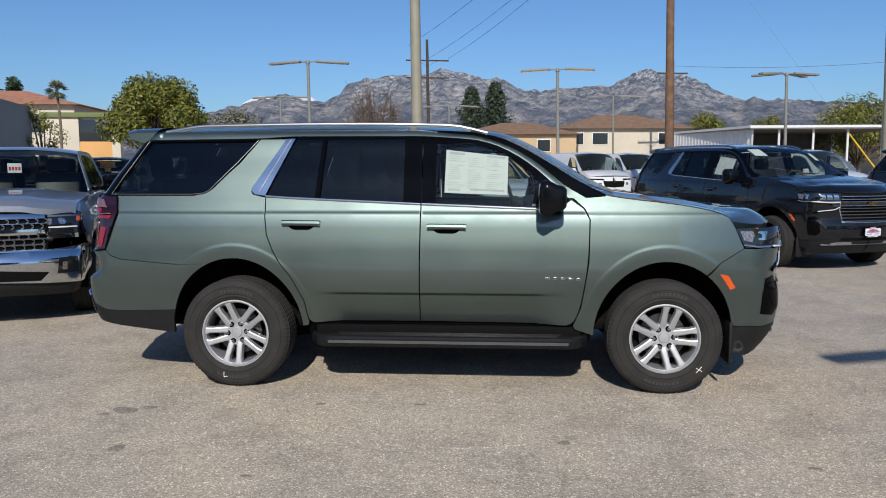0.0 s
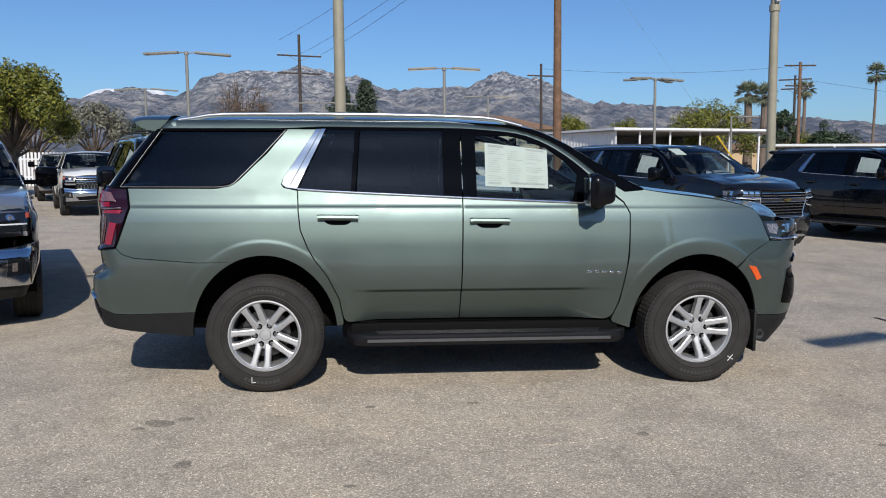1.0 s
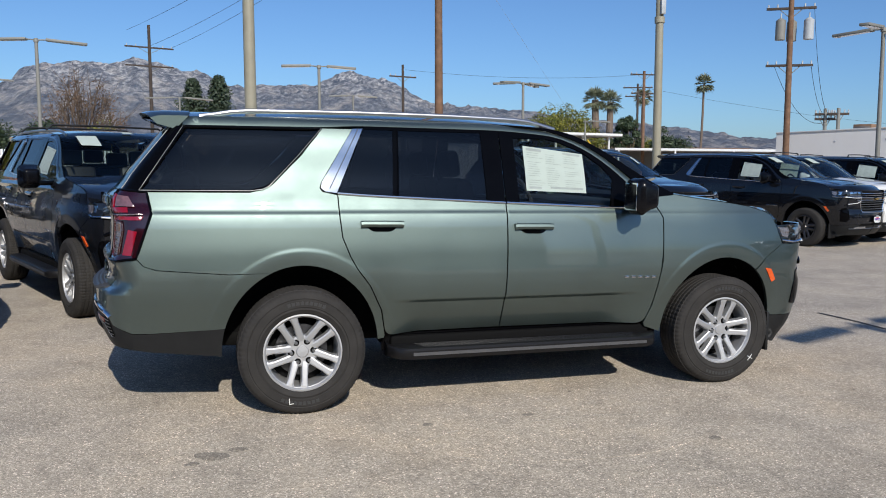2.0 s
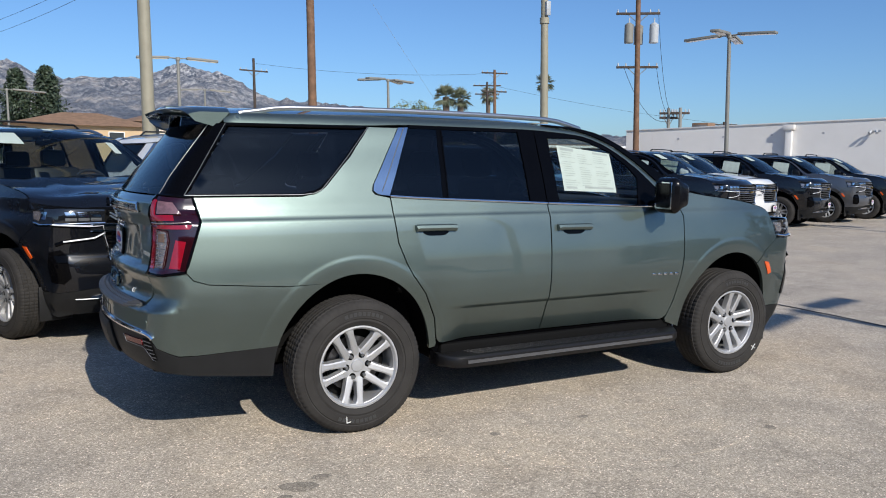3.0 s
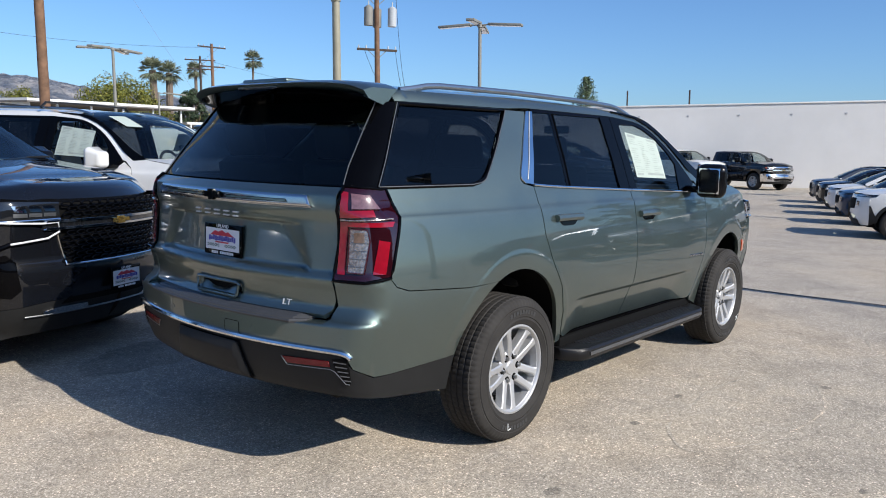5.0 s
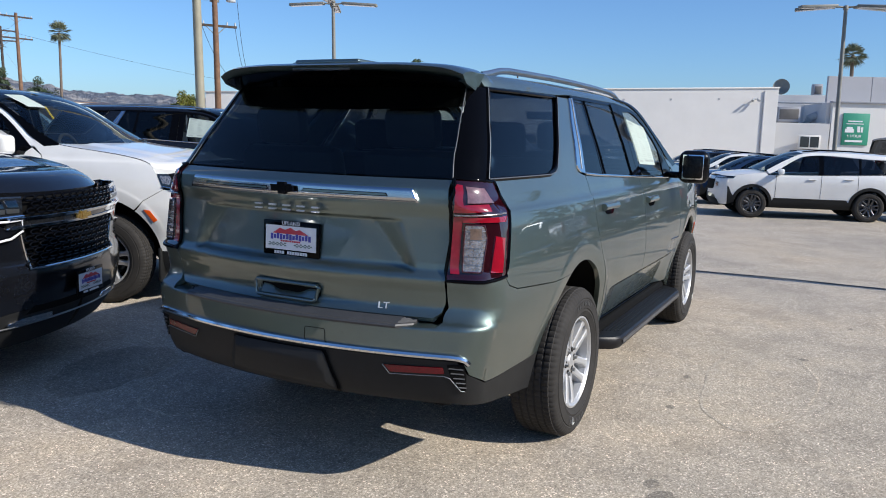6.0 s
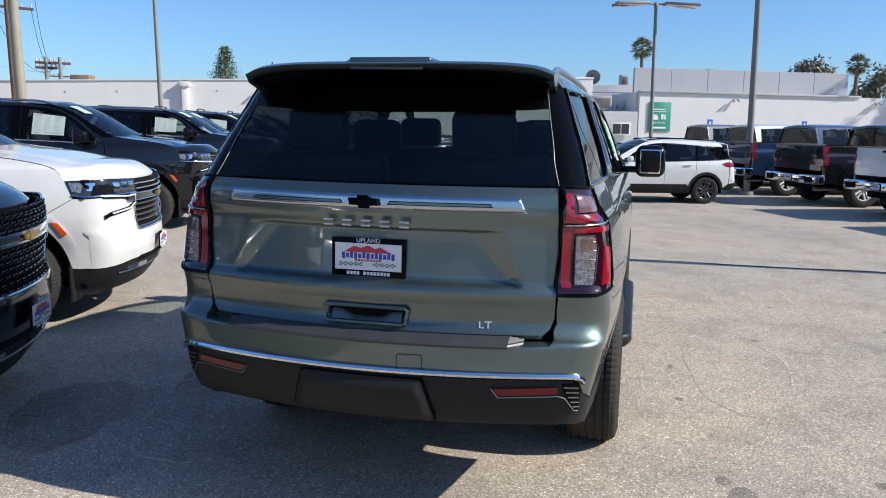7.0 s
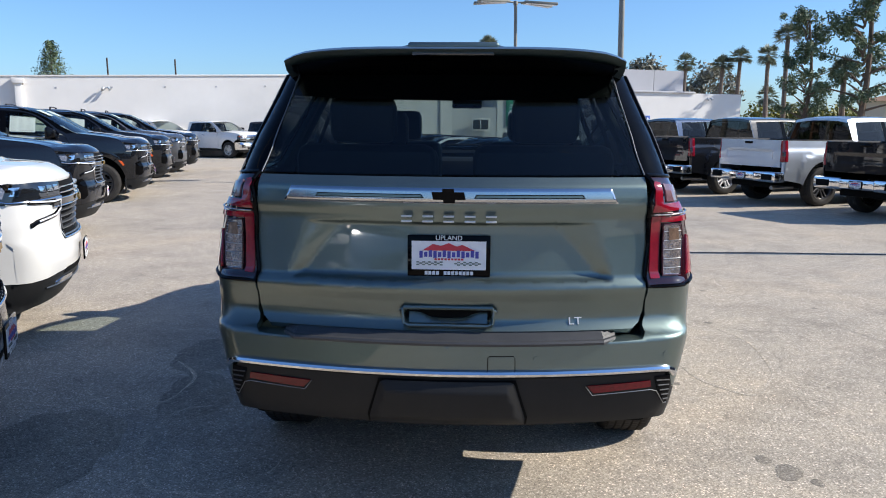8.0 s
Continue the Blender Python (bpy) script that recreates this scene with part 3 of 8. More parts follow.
def dealer_plate(parent, at):
    """A display plate in a black frame, its print as bars and plain shapes. Faces -x."""
    p = part("plate_frame", box(bmesh.new(), (-0.006, -0.156, -0.078), (0.006, 0.156, 0.078), 0.004), GLOSS_BLACK, parent, "black frame round a white display plate")
    p.matrix_local = at
    bm = bmesh.new()
    box(bm, (-0.009, -0.140, -0.052), (-0.004, 0.140, 0.056))
    part("plate", bm, WHITE_PLASTIC, p, "white display plate")
    bm = bmesh.new()
    for k in range(13):
        a, b = -0.112 + k * 0.0175, 0.012 + 0.004 * math.sin(k * 2.1)
        box(bm, (-0.011, a, -0.004 - 0.0035 * (k % 3 == 0)), (-0.008, a + 0.0125, b + 0.006))
    part("print", bm, BLUE_INK, p)
    bm = bmesh.new()
    prism(bm, [(-0.10, 0.020), (-0.05, 0.043), (-0.03, 0.036), (0.0, 0.049), (0.03, 0.038), (0.06, 0.045), (0.10, 0.020)], -0.0105, -0.0085, "x")
    for k in range(9):
        box(bm, (-0.011, -0.055 + k * 0.0125, -0.016), (-0.0085, -0.046 + k * 0.0125, -0.009))
    part("print", bm, RED_INK, p)
    bm = bmesh.new()
    for k in range(22):
        if not 8 < k < 13:
            for j in range(3):
                if (k + j) % 2:
                    box(bm, (-0.0105, -0.12 + k * 0.011, -0.036 + j * 0.005), (-0.0085, -0.109 + k * 0.011, -0.031 + j * 0.005))
    part("print", bm, INK, p)
    bm = bmesh.new()
    for k in range(13):
        if k != 8:
            box(bm, (-0.0075, -0.092 + k * 0.0143, -0.072), (-0.005, -0.081 + k * 0.0143, -0.0585))
    part("print", bm, WHITE_PLASTIC, p)
    part("lettering", letters("UPLAND", 0.026, 0.001, pose(-0.0068, 0, 0.0672, 90, 0, -90)), WHITE_PLASTIC, p)
    return p


def price_sticker(parent, shell, pts, lift, mirror=False, label="white price sheet with lines of small print in the window"):
    st = part("window_sticker", skin("window_sticker", shell, pts, 0.06, lift, 0.0, 0.0, mirror), PAPER, parent, label)
    (x0, z0), (x1, z1), (x2, z2), (x3, z3) = pts

    def spot(u, v):
        a = (x0 + (x1 - x0) * u, z0 + (z1 - z0) * u)
        b = (x3 + (x2 - x3) * u, z3 + (z2 - z3) * u)
        return (a[0] + (b[0] - a[0]) * v, a[1] + (b[1] - a[1]) * v)
    co, fs = [], []
    rng = random.Random(3)
    for col, (u0, u1) in enumerate(((0.05, 0.32), (0.36, 0.62), (0.66, 0.95))):
        for row in range(15):
            v = 0.13 + row * 0.052
            if rng.random() < 0.15:
                continue
            ue = u1 - rng.random() * 0.12
            for uu, vv in ((u0, v), (ue, v), (ue, v + 0.009), (u0, v + 0.009)):
                p = spot(uu, vv)
                q = shell.point(*p) + shell.normal(*p) * (lift + 0.0015)
                co.append((q.x, -q.y if mirror else q.y, q.z))
            fs.append(tuple(range(len(co) - 4, len(co))))
    for uu0, uu1, v0, v1 in ((0.05, 0.3, 0.03, 0.09), (0.66, 0.95, 0.03, 0.08), (0.05, 0.25, 0.9, 0.95), (0.4, 0.95, 0.88, 0.93)):
        for uu, vv in ((uu0, v0), (uu1, v0), (uu1, v1), (uu0, v1)):
            p = spot(uu, vv)
            q = shell.point(*p) + shell.normal(*p) * (lift + 0.0015)
            co.append((q.x, -q.y if mirror else q.y, q.z))
        fs.append(tuple(range(len(co) - 4, len(co))))
    me = bpy.data.meshes.new("small_print")
    me.from_pydata(co, [], fs)
    part("small_print", me, FAINT_INK, st)
    return st


def build_suv(label, group=""):
    car = thing("suv", label, "car", group)
    S = SUV
    arch_f = lambda a0, a1, n=14: arc(3.071, 0.40, 0.49, a0, a1, n, 0.54)
    arch_r = lambda a0, a1, n=14: arc(0.0, 0.40, 0.49, a0, a1, n, 0.55)

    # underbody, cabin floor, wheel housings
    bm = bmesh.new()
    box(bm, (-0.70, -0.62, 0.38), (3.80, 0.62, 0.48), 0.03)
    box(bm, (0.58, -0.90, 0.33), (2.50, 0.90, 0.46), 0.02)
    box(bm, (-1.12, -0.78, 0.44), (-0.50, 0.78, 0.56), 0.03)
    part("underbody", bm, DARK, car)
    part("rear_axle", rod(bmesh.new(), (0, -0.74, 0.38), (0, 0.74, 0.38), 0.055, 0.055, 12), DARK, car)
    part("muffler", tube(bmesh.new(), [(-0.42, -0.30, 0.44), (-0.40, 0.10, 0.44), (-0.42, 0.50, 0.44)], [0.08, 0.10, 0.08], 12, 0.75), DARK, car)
    part("spare_tyre", lathe(bmesh.new(), [(0.18, 0.44), (0.34, 0.44), (0.375, 0.47), (0.375, 0.55), (0.34, 0.58), (0.18, 0.58)], 28, "z"), RUBBER, car).location = (-0.78, 0, 0.0)
    bm = bmesh.new()
    box(bm, (-1.0, -0.84, 0.95), (0.15, 0.84, 0.98))
    box(bm, (0.56, -0.86, 0.60), (2.5, 0.86, 0.64))
    part("cabin_floor", bm, CABIN, car)
    for sg in (-1, 1):
        for hx in HUBS:
            bm = bmesh.new()
            rows = []
            for i in range(21):
                a = radians(2 + 176 * i / 20)
                x, z = hx + 0.53 * math.cos(a), 0.40 + 0.585 * math.sin(a)
                rows.append([(x, sg * y, z) for y in (min(0.955 if hx < 1 else 0.875, S.half(x, z) - 0.03), 0.8, 0.6)])
            sheet(bm, rows)
            bm.faces.new([bm.verts.new((hx + 0.53 * math.cos(radians(a)), sg * 0.60, 0.40 + 0.585 * math.sin(radians(a)))) for a in range(0, 181, 10)])
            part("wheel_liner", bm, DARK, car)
        part("air_flap", box(bmesh.new(), (3.535, min(sg * 0.60, sg * 0.885), 0.20), (3.560, max(sg * 0.60, sg * 0.885), 0.50), 0.008), PLASTIC, car)

    for mirror in (False, True):
        sg = 1 if mirror else -1

        def add(name, poly, material, parent=car, label="", **kw):
            return part(name, skin(name, S, poly, mirror=mirror, **kw), material, parent, label)
        # doors
        fd_poly = [(1.362, 1.331), (2.15, 1.299), (2.33, 1.302), (2.415, 1.365), (2.50, 1.305), (2.539, 1.231), (2.531, 0.931), (2.483, 0.601), (2.431, 0.470), (1.3475, 0.478)]
        rd_poly = [(0.232, 1.383), (0.6, 1.366), (1.355, 1.332), (1.341, 0.478), (0.54, 0.473), (0.508, 0.643), (0.428, 0.809), (0.345, 0.92), (0.300, 1.0), (0.252, 1.12), (0.238, 1.246)]
        def dent(s_, z_):
            return (0.006 * smooth01((1.0 - z_) / 0.28) - 0.014 * smooth01((0.714 - z_) / 0.030) - 0.038 * max(0.0, min(1.0, (0.70 - z_) / 0.23)) ** 1.3) * smooth01((s_ - 0.54) / 0.25) * smooth01((2.44 - s_) / 0.35)
        fold = [(0.56 + 0.022 * i, z_) for i in range(86) for z_ in (0.717, 0.706, 0.694, 0.682)]
        fd = add("front_door", round_poly(fd_poly, {7: 0.15, 8: 0.12, 6: 0.2}), PAINT, res=0.022, shape=dent, rings=ARCH_LINES, extra=fold)
        rd = add("rear_door", round_poly(rd_poly, {4: 0.05}), PAINT, res=0.022, shape=dent, rings=ARCH_LINES, extra=fold)
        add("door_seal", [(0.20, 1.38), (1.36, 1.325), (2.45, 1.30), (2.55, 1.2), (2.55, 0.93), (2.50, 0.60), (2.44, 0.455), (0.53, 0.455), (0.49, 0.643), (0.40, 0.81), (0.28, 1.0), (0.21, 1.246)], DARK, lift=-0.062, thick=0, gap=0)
        # handles
        for d, x0 in ((rd, 0.365), (fd, 1.405)):
            zc = 1.198 if x0 < 1 else 1.175
            o = bead(S, [(x0, zc + 0.002), (x0 + 0.02, zc + 0.004), (x0 + 0.255, zc + 0.002), (x0 + 0.275, zc)], 0.022, 0.010, 1.0, mirror, 0.03)
            part("door_handle", o, PAINT, d)
            add("handle_cup", round_poly([(x0 + 0.070, zc - 0.043), (x0 + 0.205, zc - 0.044), (x0 + 0.262, zc + 0.014), (x0 + 0.010, zc + 0.014)], {0: 0.03, 1: 0.03, 2: 0.02, 3: 0.02}), GLOSS_BLACK, d, lift=0.004, thick=0.004, res=0.015)
        # glass
        gl = [((1.46, 1.772), (1.70, 1.775), (1.808, 1.750), (1.973, 1.687), (2.105, 1.592), (2.185, 1.50), (2.14, 1.314), (1.46, 1.338))]
        add("front_window", gl[0], GLASS_CLEAR, fd, "clear front door glass", lift=-0.008, thick=0, gap=0)
        add("rear_window_glass", [(0.655, 1.806), (1.228, 1.806), (1.228, 1.344), (0.628, 1.371)], GLASS_DARK, rd, "dark privacy glass", lift=-0.008, thick=0, gap=0)
        add("vent_glass", [(0.425, 1.808), (0.618, 1.812), (0.586, 1.374), (0.232, 1.392)], GLASS_DARK, rd, lift=-0.006, thick=0, gap=0)
        add("window_frame", [(0.618, 1.812), (0.655, 1.812), (0.626, 1.370), (0.586, 1.374)], GLOSS_BLACK, rd, lift=-0.004, gap=0.001)
        part("window_bar", bead(S, [(0.651, 1.806), (0.622, 1.372)], 0.005, -0.002, 1.0, mirror), GLOSS_BLACK, rd)
        add("pillar_trim", [(1.228, 1.812), (1.357, 1.812), (1.357, 1.336), (1.228, 1.342)], GLOSS_BLACK, rd, lift=0.001)
        add("pillar_trim", [(1.363, 1.812), (1.462, 1.800), (1.460, 1.334), (1.363, 1.338)], GLOSS_BLACK, fd, lift=0.001)
        add("upper_frame", [(0.43, 1.806)] + [(x, 1.804) for x in (0.8, 1.2, 1.36)] + strip(SUV_LOW, 1.36, 0.42, 10), GLOSS_BLACK, rd, lift=-0.003, gap=0.0)
        add("upper_frame", [(1.36, 1.775), (1.46, 1.770), (1.70, 1.773), (1.808, 1.748), (1.973, 1.685), (2.105, 1.59), (2.183, 1.50), (2.14, 1.316), (2.33, 1.306), (2.40, 1.368)] + strip(SUV_LOW, 2.395, 1.36, 20), GLOSS_BLACK, fd, lift=-0.002, gap=0.0)
        part("belt_strip", bead(S, [(0.228, 1.392), (0.40, 1.380), (0.62, 1.369), (1.355, 1.336)], 0.0085, 0.004, 1.0, mirror), CHROME, rd)
        part("belt_strip", bead(S, [(1.362, 1.336), (2.15, 1.304), (2.33, 1.304)], 0.0085, 0.004, 1.0, mirror), CHROME, fd)
        # rear quarter, its glass and chrome pillar blade
        q = [(0.349, 1.803), (0.128, 1.46), (0.118, 1.425), (0.135, 1.402), (0.20, 1.388), (0.226, 1.383), (0.232, 1.246), (0.246, 1.12), (0.294, 1.0), (0.339, 0.92), (0.422, 0.809), (0.502, 0.643), (0.534, 0.473), (0.528, 0.455)]
        q += arch_r(5, 113, 20)
        q += [(-0.44, 0.905), (-0.85, 0.937), (-0.925, 0.962), (-0.962, 1.003), (-0.872, 1.268), (-0.900, 1.396), (-0.946, 1.398), (-0.31, 1.398), (-0.24, 1.408), (-0.17, 1.452), (0.015, 1.628), (0.152, 1.803)]
        quarter = add("rear_quarter", q, PAINT, thick=0.03, res=0.022, rings=ARCH_LINES)
        add("quarter_glass", round_poly([(-0.675, 1.784), (0.134, 1.792), (-0.02, 1.622), (-0.205, 1.437), (-0.31, 1.411), (-0.930, 1.409)], {3: 0.05}), GLASS_DARK, quarter, "dark privacy glass", lift=-0.006, thick=0, gap=0)
        part("glass_moulding", bead(S, round_poly([(-0.690, 1.792), (0.145, 1.797), (-0.01, 1.620), (-0.195, 1.430), (-0.31, 1.403), (-0.942, 1.402)], {3: 0.05}) + [(-0.690, 1.792)], 0.010, 0.0, 1.0, mirror), GLOSS_BLACK, quarter)
        part("glass_edge", bead(S, [(-0.942, 1.402), (-0.31, 1.403), (-0.235, 1.412), (-0.195, 1.430), (-0.01, 1.620), (0.145, 1.797)], 0.0028, 0.009, 1.0, mirror), GLASS_LINE, quarter)
        part("glass_edge", bead(S, [(-0.946, 1.402), (-0.694, 1.792)], 0.0022, 0.009, 1.0, mirror), GLASS_LINE, quarter)
        add("chrome_blade", round_poly([(0.350, 1.803), (0.417, 1.805), (0.224, 1.392), (0.150, 1.402), (0.124, 1.425), (0.132, 1.462)], {}), CHROME, quarter, "bright chrome blade behind the rear door", lift=0.008, thick=0.014)
        part("blade_line", bead(S, [(0.385, 1.80), (0.18, 1.42)], 0.003, 0.009, 1.0, mirror), SATIN, quarter)
        # black rear pillar
        dp = [(-0.688, 1.797), (-0.946, 1.398)] + [(S.s_end(y, z), z) for y, z in ((0.742, 1.402), (0.715, 1.50), (0.69, 1.62), (0.65, 1.80))]
        add("rear_pillar", dp, GLOSS_BLACK, lift=0.001, res=0.035)
        # roof side and windscreen pillar
        rail = strip(SUV_LOW, -0.70, 2.395, 44) + [(2.43, 1.378), (2.505, 1.32), (2.66, 1.390)] + strip(SUV_PILLAR, 2.52, 1.45, 20) + strip(SUV_TOP, 1.40, -0.70, 30)
        add("screen_border", strip(SUV_PILLAR, 1.46, 2.52, 20) + [(2.655, 1.393)] + strip(SUV_TOP, 2.66, 1.46, 20), GLOSS_BLACK, gap=0.0, res=0.03, lift=-0.001)

        def roll(s_, z_):
            top = SUV_TOP(s_) if s_ < 1.45 else SUV_PILLAR(s_)
            return -0.014 * max(0.0, min(1.0, (z_ - SUV_LOW(s_)) / max(0.02, top - SUV_LOW(s_)))) ** 2 * smooth01((2.46 - s_) / 0.12) * smooth01((s_ - 1.2) / 0.4)
        add("roof_side", rail, PAINT, gap=0.0, res=0.022, shape=roll)
        # front wing
        f = [(2.431, 1.376), (2.509, 1.308), (2.546, 1.231), (2.538, 0.931), (2.490, 0.601), (2.438, 0.470), (2.45, 0.445), (2.58, 0.40)]
        f += arch_f(180, 55, 20)
        f += [(3.44, 0.93), (3.605, 1.030), (3.585, 1.075), (3.545, 1.168), (3.53, 1.195)] + [(x, SUV_HOOD(x) - 0.004) for x in (3.50, 3.45, 3.40, 3.29, 3.173, 3.0, 2.87, 2.795, 2.70)] + [(2.66, 1.396), (2.505, 1.322)]
        add("front_wing", f, PAINT, thick=0.03, res=0.022, rings=ARCH_LINES)
        # front bumper half
        b = [(3.376, 0.845), (3.44, 0.925), (3.608, 1.027), (3.70, 1.025)] + end_poly(S, [(0.80, 1.035), (0.52, 0.975), (0.48, 0.73), (0.0, 0.73), (0.0, 0.67), (0.0, 0.60), (0.0, 0.52), (0.60, 0.50), (0.82, 0.47)], 1)
        b += [(3.62, 0.47)] + arch_f(8, 54, 10)
        add("front_bumper", b, PAINT, thick=0.03, gap=0.0, res=0.04, rings=ARCH_LINES)
        v = end_poly(S, [(0.0, 0.515), (0.60, 0.495), (0.82, 0.465)], 1) + [(3.62, 0.465), (3.553, 0.46), (3.556, 0.35), (3.58, 0.27), (3.68, 0.245)] + end_poly(S, [(0.70, 0.27), (0.0, 0.275)], 1)
        add("lower_valance", v, PLASTIC, thick=0.03, gap=0.0)
        add("corner_insert", [(3.775, 0.815), (3.752, 0.70), (3.750, 0.560)] + end_poly(S, [(0.80, 0.545), (0.76, 0.60), (0.77, 0.78), (0.82, 0.835)], 1), GLOSS_BLACK, car, "black upright insert at the bumper corner", lift=0.005, res=0.03)
        add("skid_insert", end_poly(S, [(0.30, 0.455), (0.50, 0.455), (0.62, 0.432), (0.58, 0.405), (0.28, 0.410)], 1), CHROME, lift=0.010, gap=0.0)
        part("skid_line", bead(S, end_poly(S, [(0.0, 0.415), (0.30, 0.414), (0.60, 0.410), (0.72, 0.412)], 1), 0.007, 0.006, 1.0, mirror), SATIN, car)
        # headlamp
        hl = [(3.548, 1.166), (3.588, 1.078), (3.615, 1.034), (3.70, 1.030)] + end_poly(S, [(0.80, 1.045), (0.50, 1.06), (0.495, 1.165), (0.80, 1.178)], 1)
        lamp = add("headlamp", hl, LAMP_DARK, car, "smoked headlamp with bright inner lens", lift=0.002)
        for y0, y1 in ((0.53, 0.60), (0.62, 0.69), (0.71, 0.78)):
            add("lens", end_poly(S, [(y0, 1.105), (y0 + 0.01, 1.145), (y1 + 0.01, 1.148), (y1, 1.108)], 1), CHROME, lamp, lift=0.005)
        add("side_lens", [(3.575, 1.150), (3.600, 1.085), (3.660, 1.070), (3.690, 1.150)], CLEAR_LENS, lamp, lift=0.006, res=0.03)
        add("side_lens", [(3.700, 1.148), (3.690, 1.090), (3.760, 1.085), (3.770, 1.150)], CHROME, lamp, lift=0.006, res=0.03)
        for y0, y1 in ((0.535, 0.595), (0.625, 0.685), (0.715, 0.775)):
            add("lens_bezel", end_poly(S, [(y0 - 0.008, 1.072), (y0 - 0.008, 1.098), (y1 + 0.012, 1.100), (y1 + 0.012, 1.074)], 1), SATIN, lamp, lift=0.005)
        hook = [(0.86, 1.042), (0.62, 1.026), (0.515, 1.030), (0.505, 0.965), (0.58, 0.925), (0.80, 0.900), (0.848, 0.875)]
        part("hook_trim", bead(S, hook, 0.017, 0.001, 1.0, mirror, k=1), GLOSS_BLACK, lamp, "black hooked trim under the lamp")
        part("running_light", bead(S, [(y, z + 0.004) for y, z in hook[:-1]], 0.007, 0.014, 1.0, mirror, k=1), LAMP_WHITE, lamp, "bright running-light strip")
        part("lamp_brow", bead(S, [(3.60, 1.055), (3.70, 1.042)] + end_poly(S, [(0.84, 1.05), (0.5, 1.055)], 1), 0.008, 0.006, 1.0, mirror), CHROME, lamp)
        add("side_marker", [(3.440, 0.852), (3.496, 0.844), (3.554, 0.758), (3.519, 0.740)], AMBER, car, "amber side marker", lift=0.007)
        # rocker and running board
        add("rocker", [(0.545, 0.468), (2.43, 0.464), (2.57, 0.40), (2.56, 0.34), (0.53, 0.34), (0.52, 0.40)], GLOSS_BLACK, lift=-0.040, thick=0.02)
        bm = bmesh.new()
        rows, strip_rows = [], []
        for k in range(29):
            x = 0.555 + 1.985 * k / 28
            e = min(1.0, (x - 0.555) / 0.13 + 0.12, (2.54 - x) / 0.13 + 0.12)
            yo = 0.90 + 0.145 * smooth01(e) ** 0.6
            rows.append([(x, sg * y, z) for y, z in ((0.80, 0.40), (yo - 0.04, 0.402), (yo - 0.012, 0.398), (yo, 0.385), (yo, 0.345), (yo - 0.015, 0.325), (0.80, 0.315), (0.80, 0.40))])
            if 0.69 < x < 2.41:
                strip_rows.append([(x, sg * y, z) for y, z in ((yo - 0.004, 0.376), (yo + 0.004, 0.373), (yo + 0.005, 0.354), (yo - 0.004, 0.351))])
        sheet(bm, rows)
        for r_ in (rows[0], rows[-1]):
            bm.faces.new([bm.verts.new(p) for p in r_[:-1]])
        bmesh.ops.remove_doubles(bm, verts=bm.verts, dist=0.0005)
        bmesh.ops.recalc_face_normals(bm, faces=bm.faces)
        rb = part("running_board", bm, BOARD, car, "black running board with a satin edge strip")
        bm = bmesh.new()
        sheet(bm, strip_rows)
        bmesh.ops.recalc_face_normals(bm, faces=bm.faces)
        part("edge_strip", bm, STEEL_DULL, rb)
        for k in range(5):
            bm = bmesh.new()
            box(bm, (0.74 + 0.01 * k, sg * (0.905 + 0.022 * k) - 0.006, 0.399), (2.36 - 0.01 * k, sg * (0.905 + 0.022 * k) + 0.006, 0.4050), 0.002)
            part("tread_rib", bm, BOARD, rb)
        # rear bumper half
        b = arch_r(113, 163, 12) + [(-0.9, 0.545), (-1.0, 0.548)] + end_poly(S, [(0.868, 0.60), (0.850, 0.662), (0.83, 0.689), (0.0, 0.692), (0.0, 0.715), (0.0, 0.74), (0.0, 0.765), (0.0, 0.79), (0.66, 0.792), (0.735, 0.795), (0.752, 0.815), (0.757, 0.87), (0.759, 0.984), (0.90, 0.985)]) + [(-0.964, 1.000), (-0.927, 0.958), (-0.85, 0.933), (-0.44, 0.901)]
        rbp = add("rear_bumper", b, PAINT, thick=0.03, gap=0.0, res=0.025, rings=ARCH_LINES)
        v = arch_r(163, 182, 4) + [(-0.9, 0.425), (-1.03, 0.448)] + end_poly(S, [(0.80, 0.462), (0.0, 0.455), (0.0, 0.50), (0.0, 0.55), (0.0, 0.60), (0.0, 0.660), (0.83, 0.660), (0.862, 0.60)]) + [(-1.0, 0.541), (-0.9, 0.540)]
        val = add("rear_valance", v, PLASTIC, thick=0.03, gap=0.0)
        part("bumper_chrome", bead(S, [(0.0, 0.679), (0.80, 0.680), (0.838, 0.677), (0.858, 0.668), (0.868, 0.652)], 0.0135, 0.004, 1.0, mirror, 0.03, k=0), CHROME, rbp, "bright strip along the bumper")
        part("reflector", skin("reflector", S, end_poly(S, [(0.552, 0.594), (0.524, 0.624), (0.772, 0.632), (0.778, 0.606)]), 0.03, 0.006, 0.008, 0, mirror), REFLECTOR, val)
        part("reflector_trim", bead(S, [(0.519, 0.624), (0.547, 0.586), (0.775, 0.596), (0.800, 0.588), (0.834, 0.530), (0.846, 0.528)], 0.002, 0.006, 1.0, mirror, k=0), SATIN, val)
        vent = part("vent_recess", skin("vent_recess", S, end_poly(S, [(0.790, 0.645), (0.852, 0.650), (0.858, 0.600), (0.850, 0.530), (0.838, 0.530), (0.802, 0.596)]), 0.03, 0.004, 0.006, 0, mirror), DARK, val, "dark slotted vent at the bumper corner")
        for k in range(5):
            z = 0.632 - k * 0.021
            part("vent_slat", bead(S, [(0.797 + 0.008 * k, z), (0.850 + 0.0005 * k, z - 0.004)], 0.0030, 0.006, 1.0, mirror, k=0), STEEL_DULL, vent)
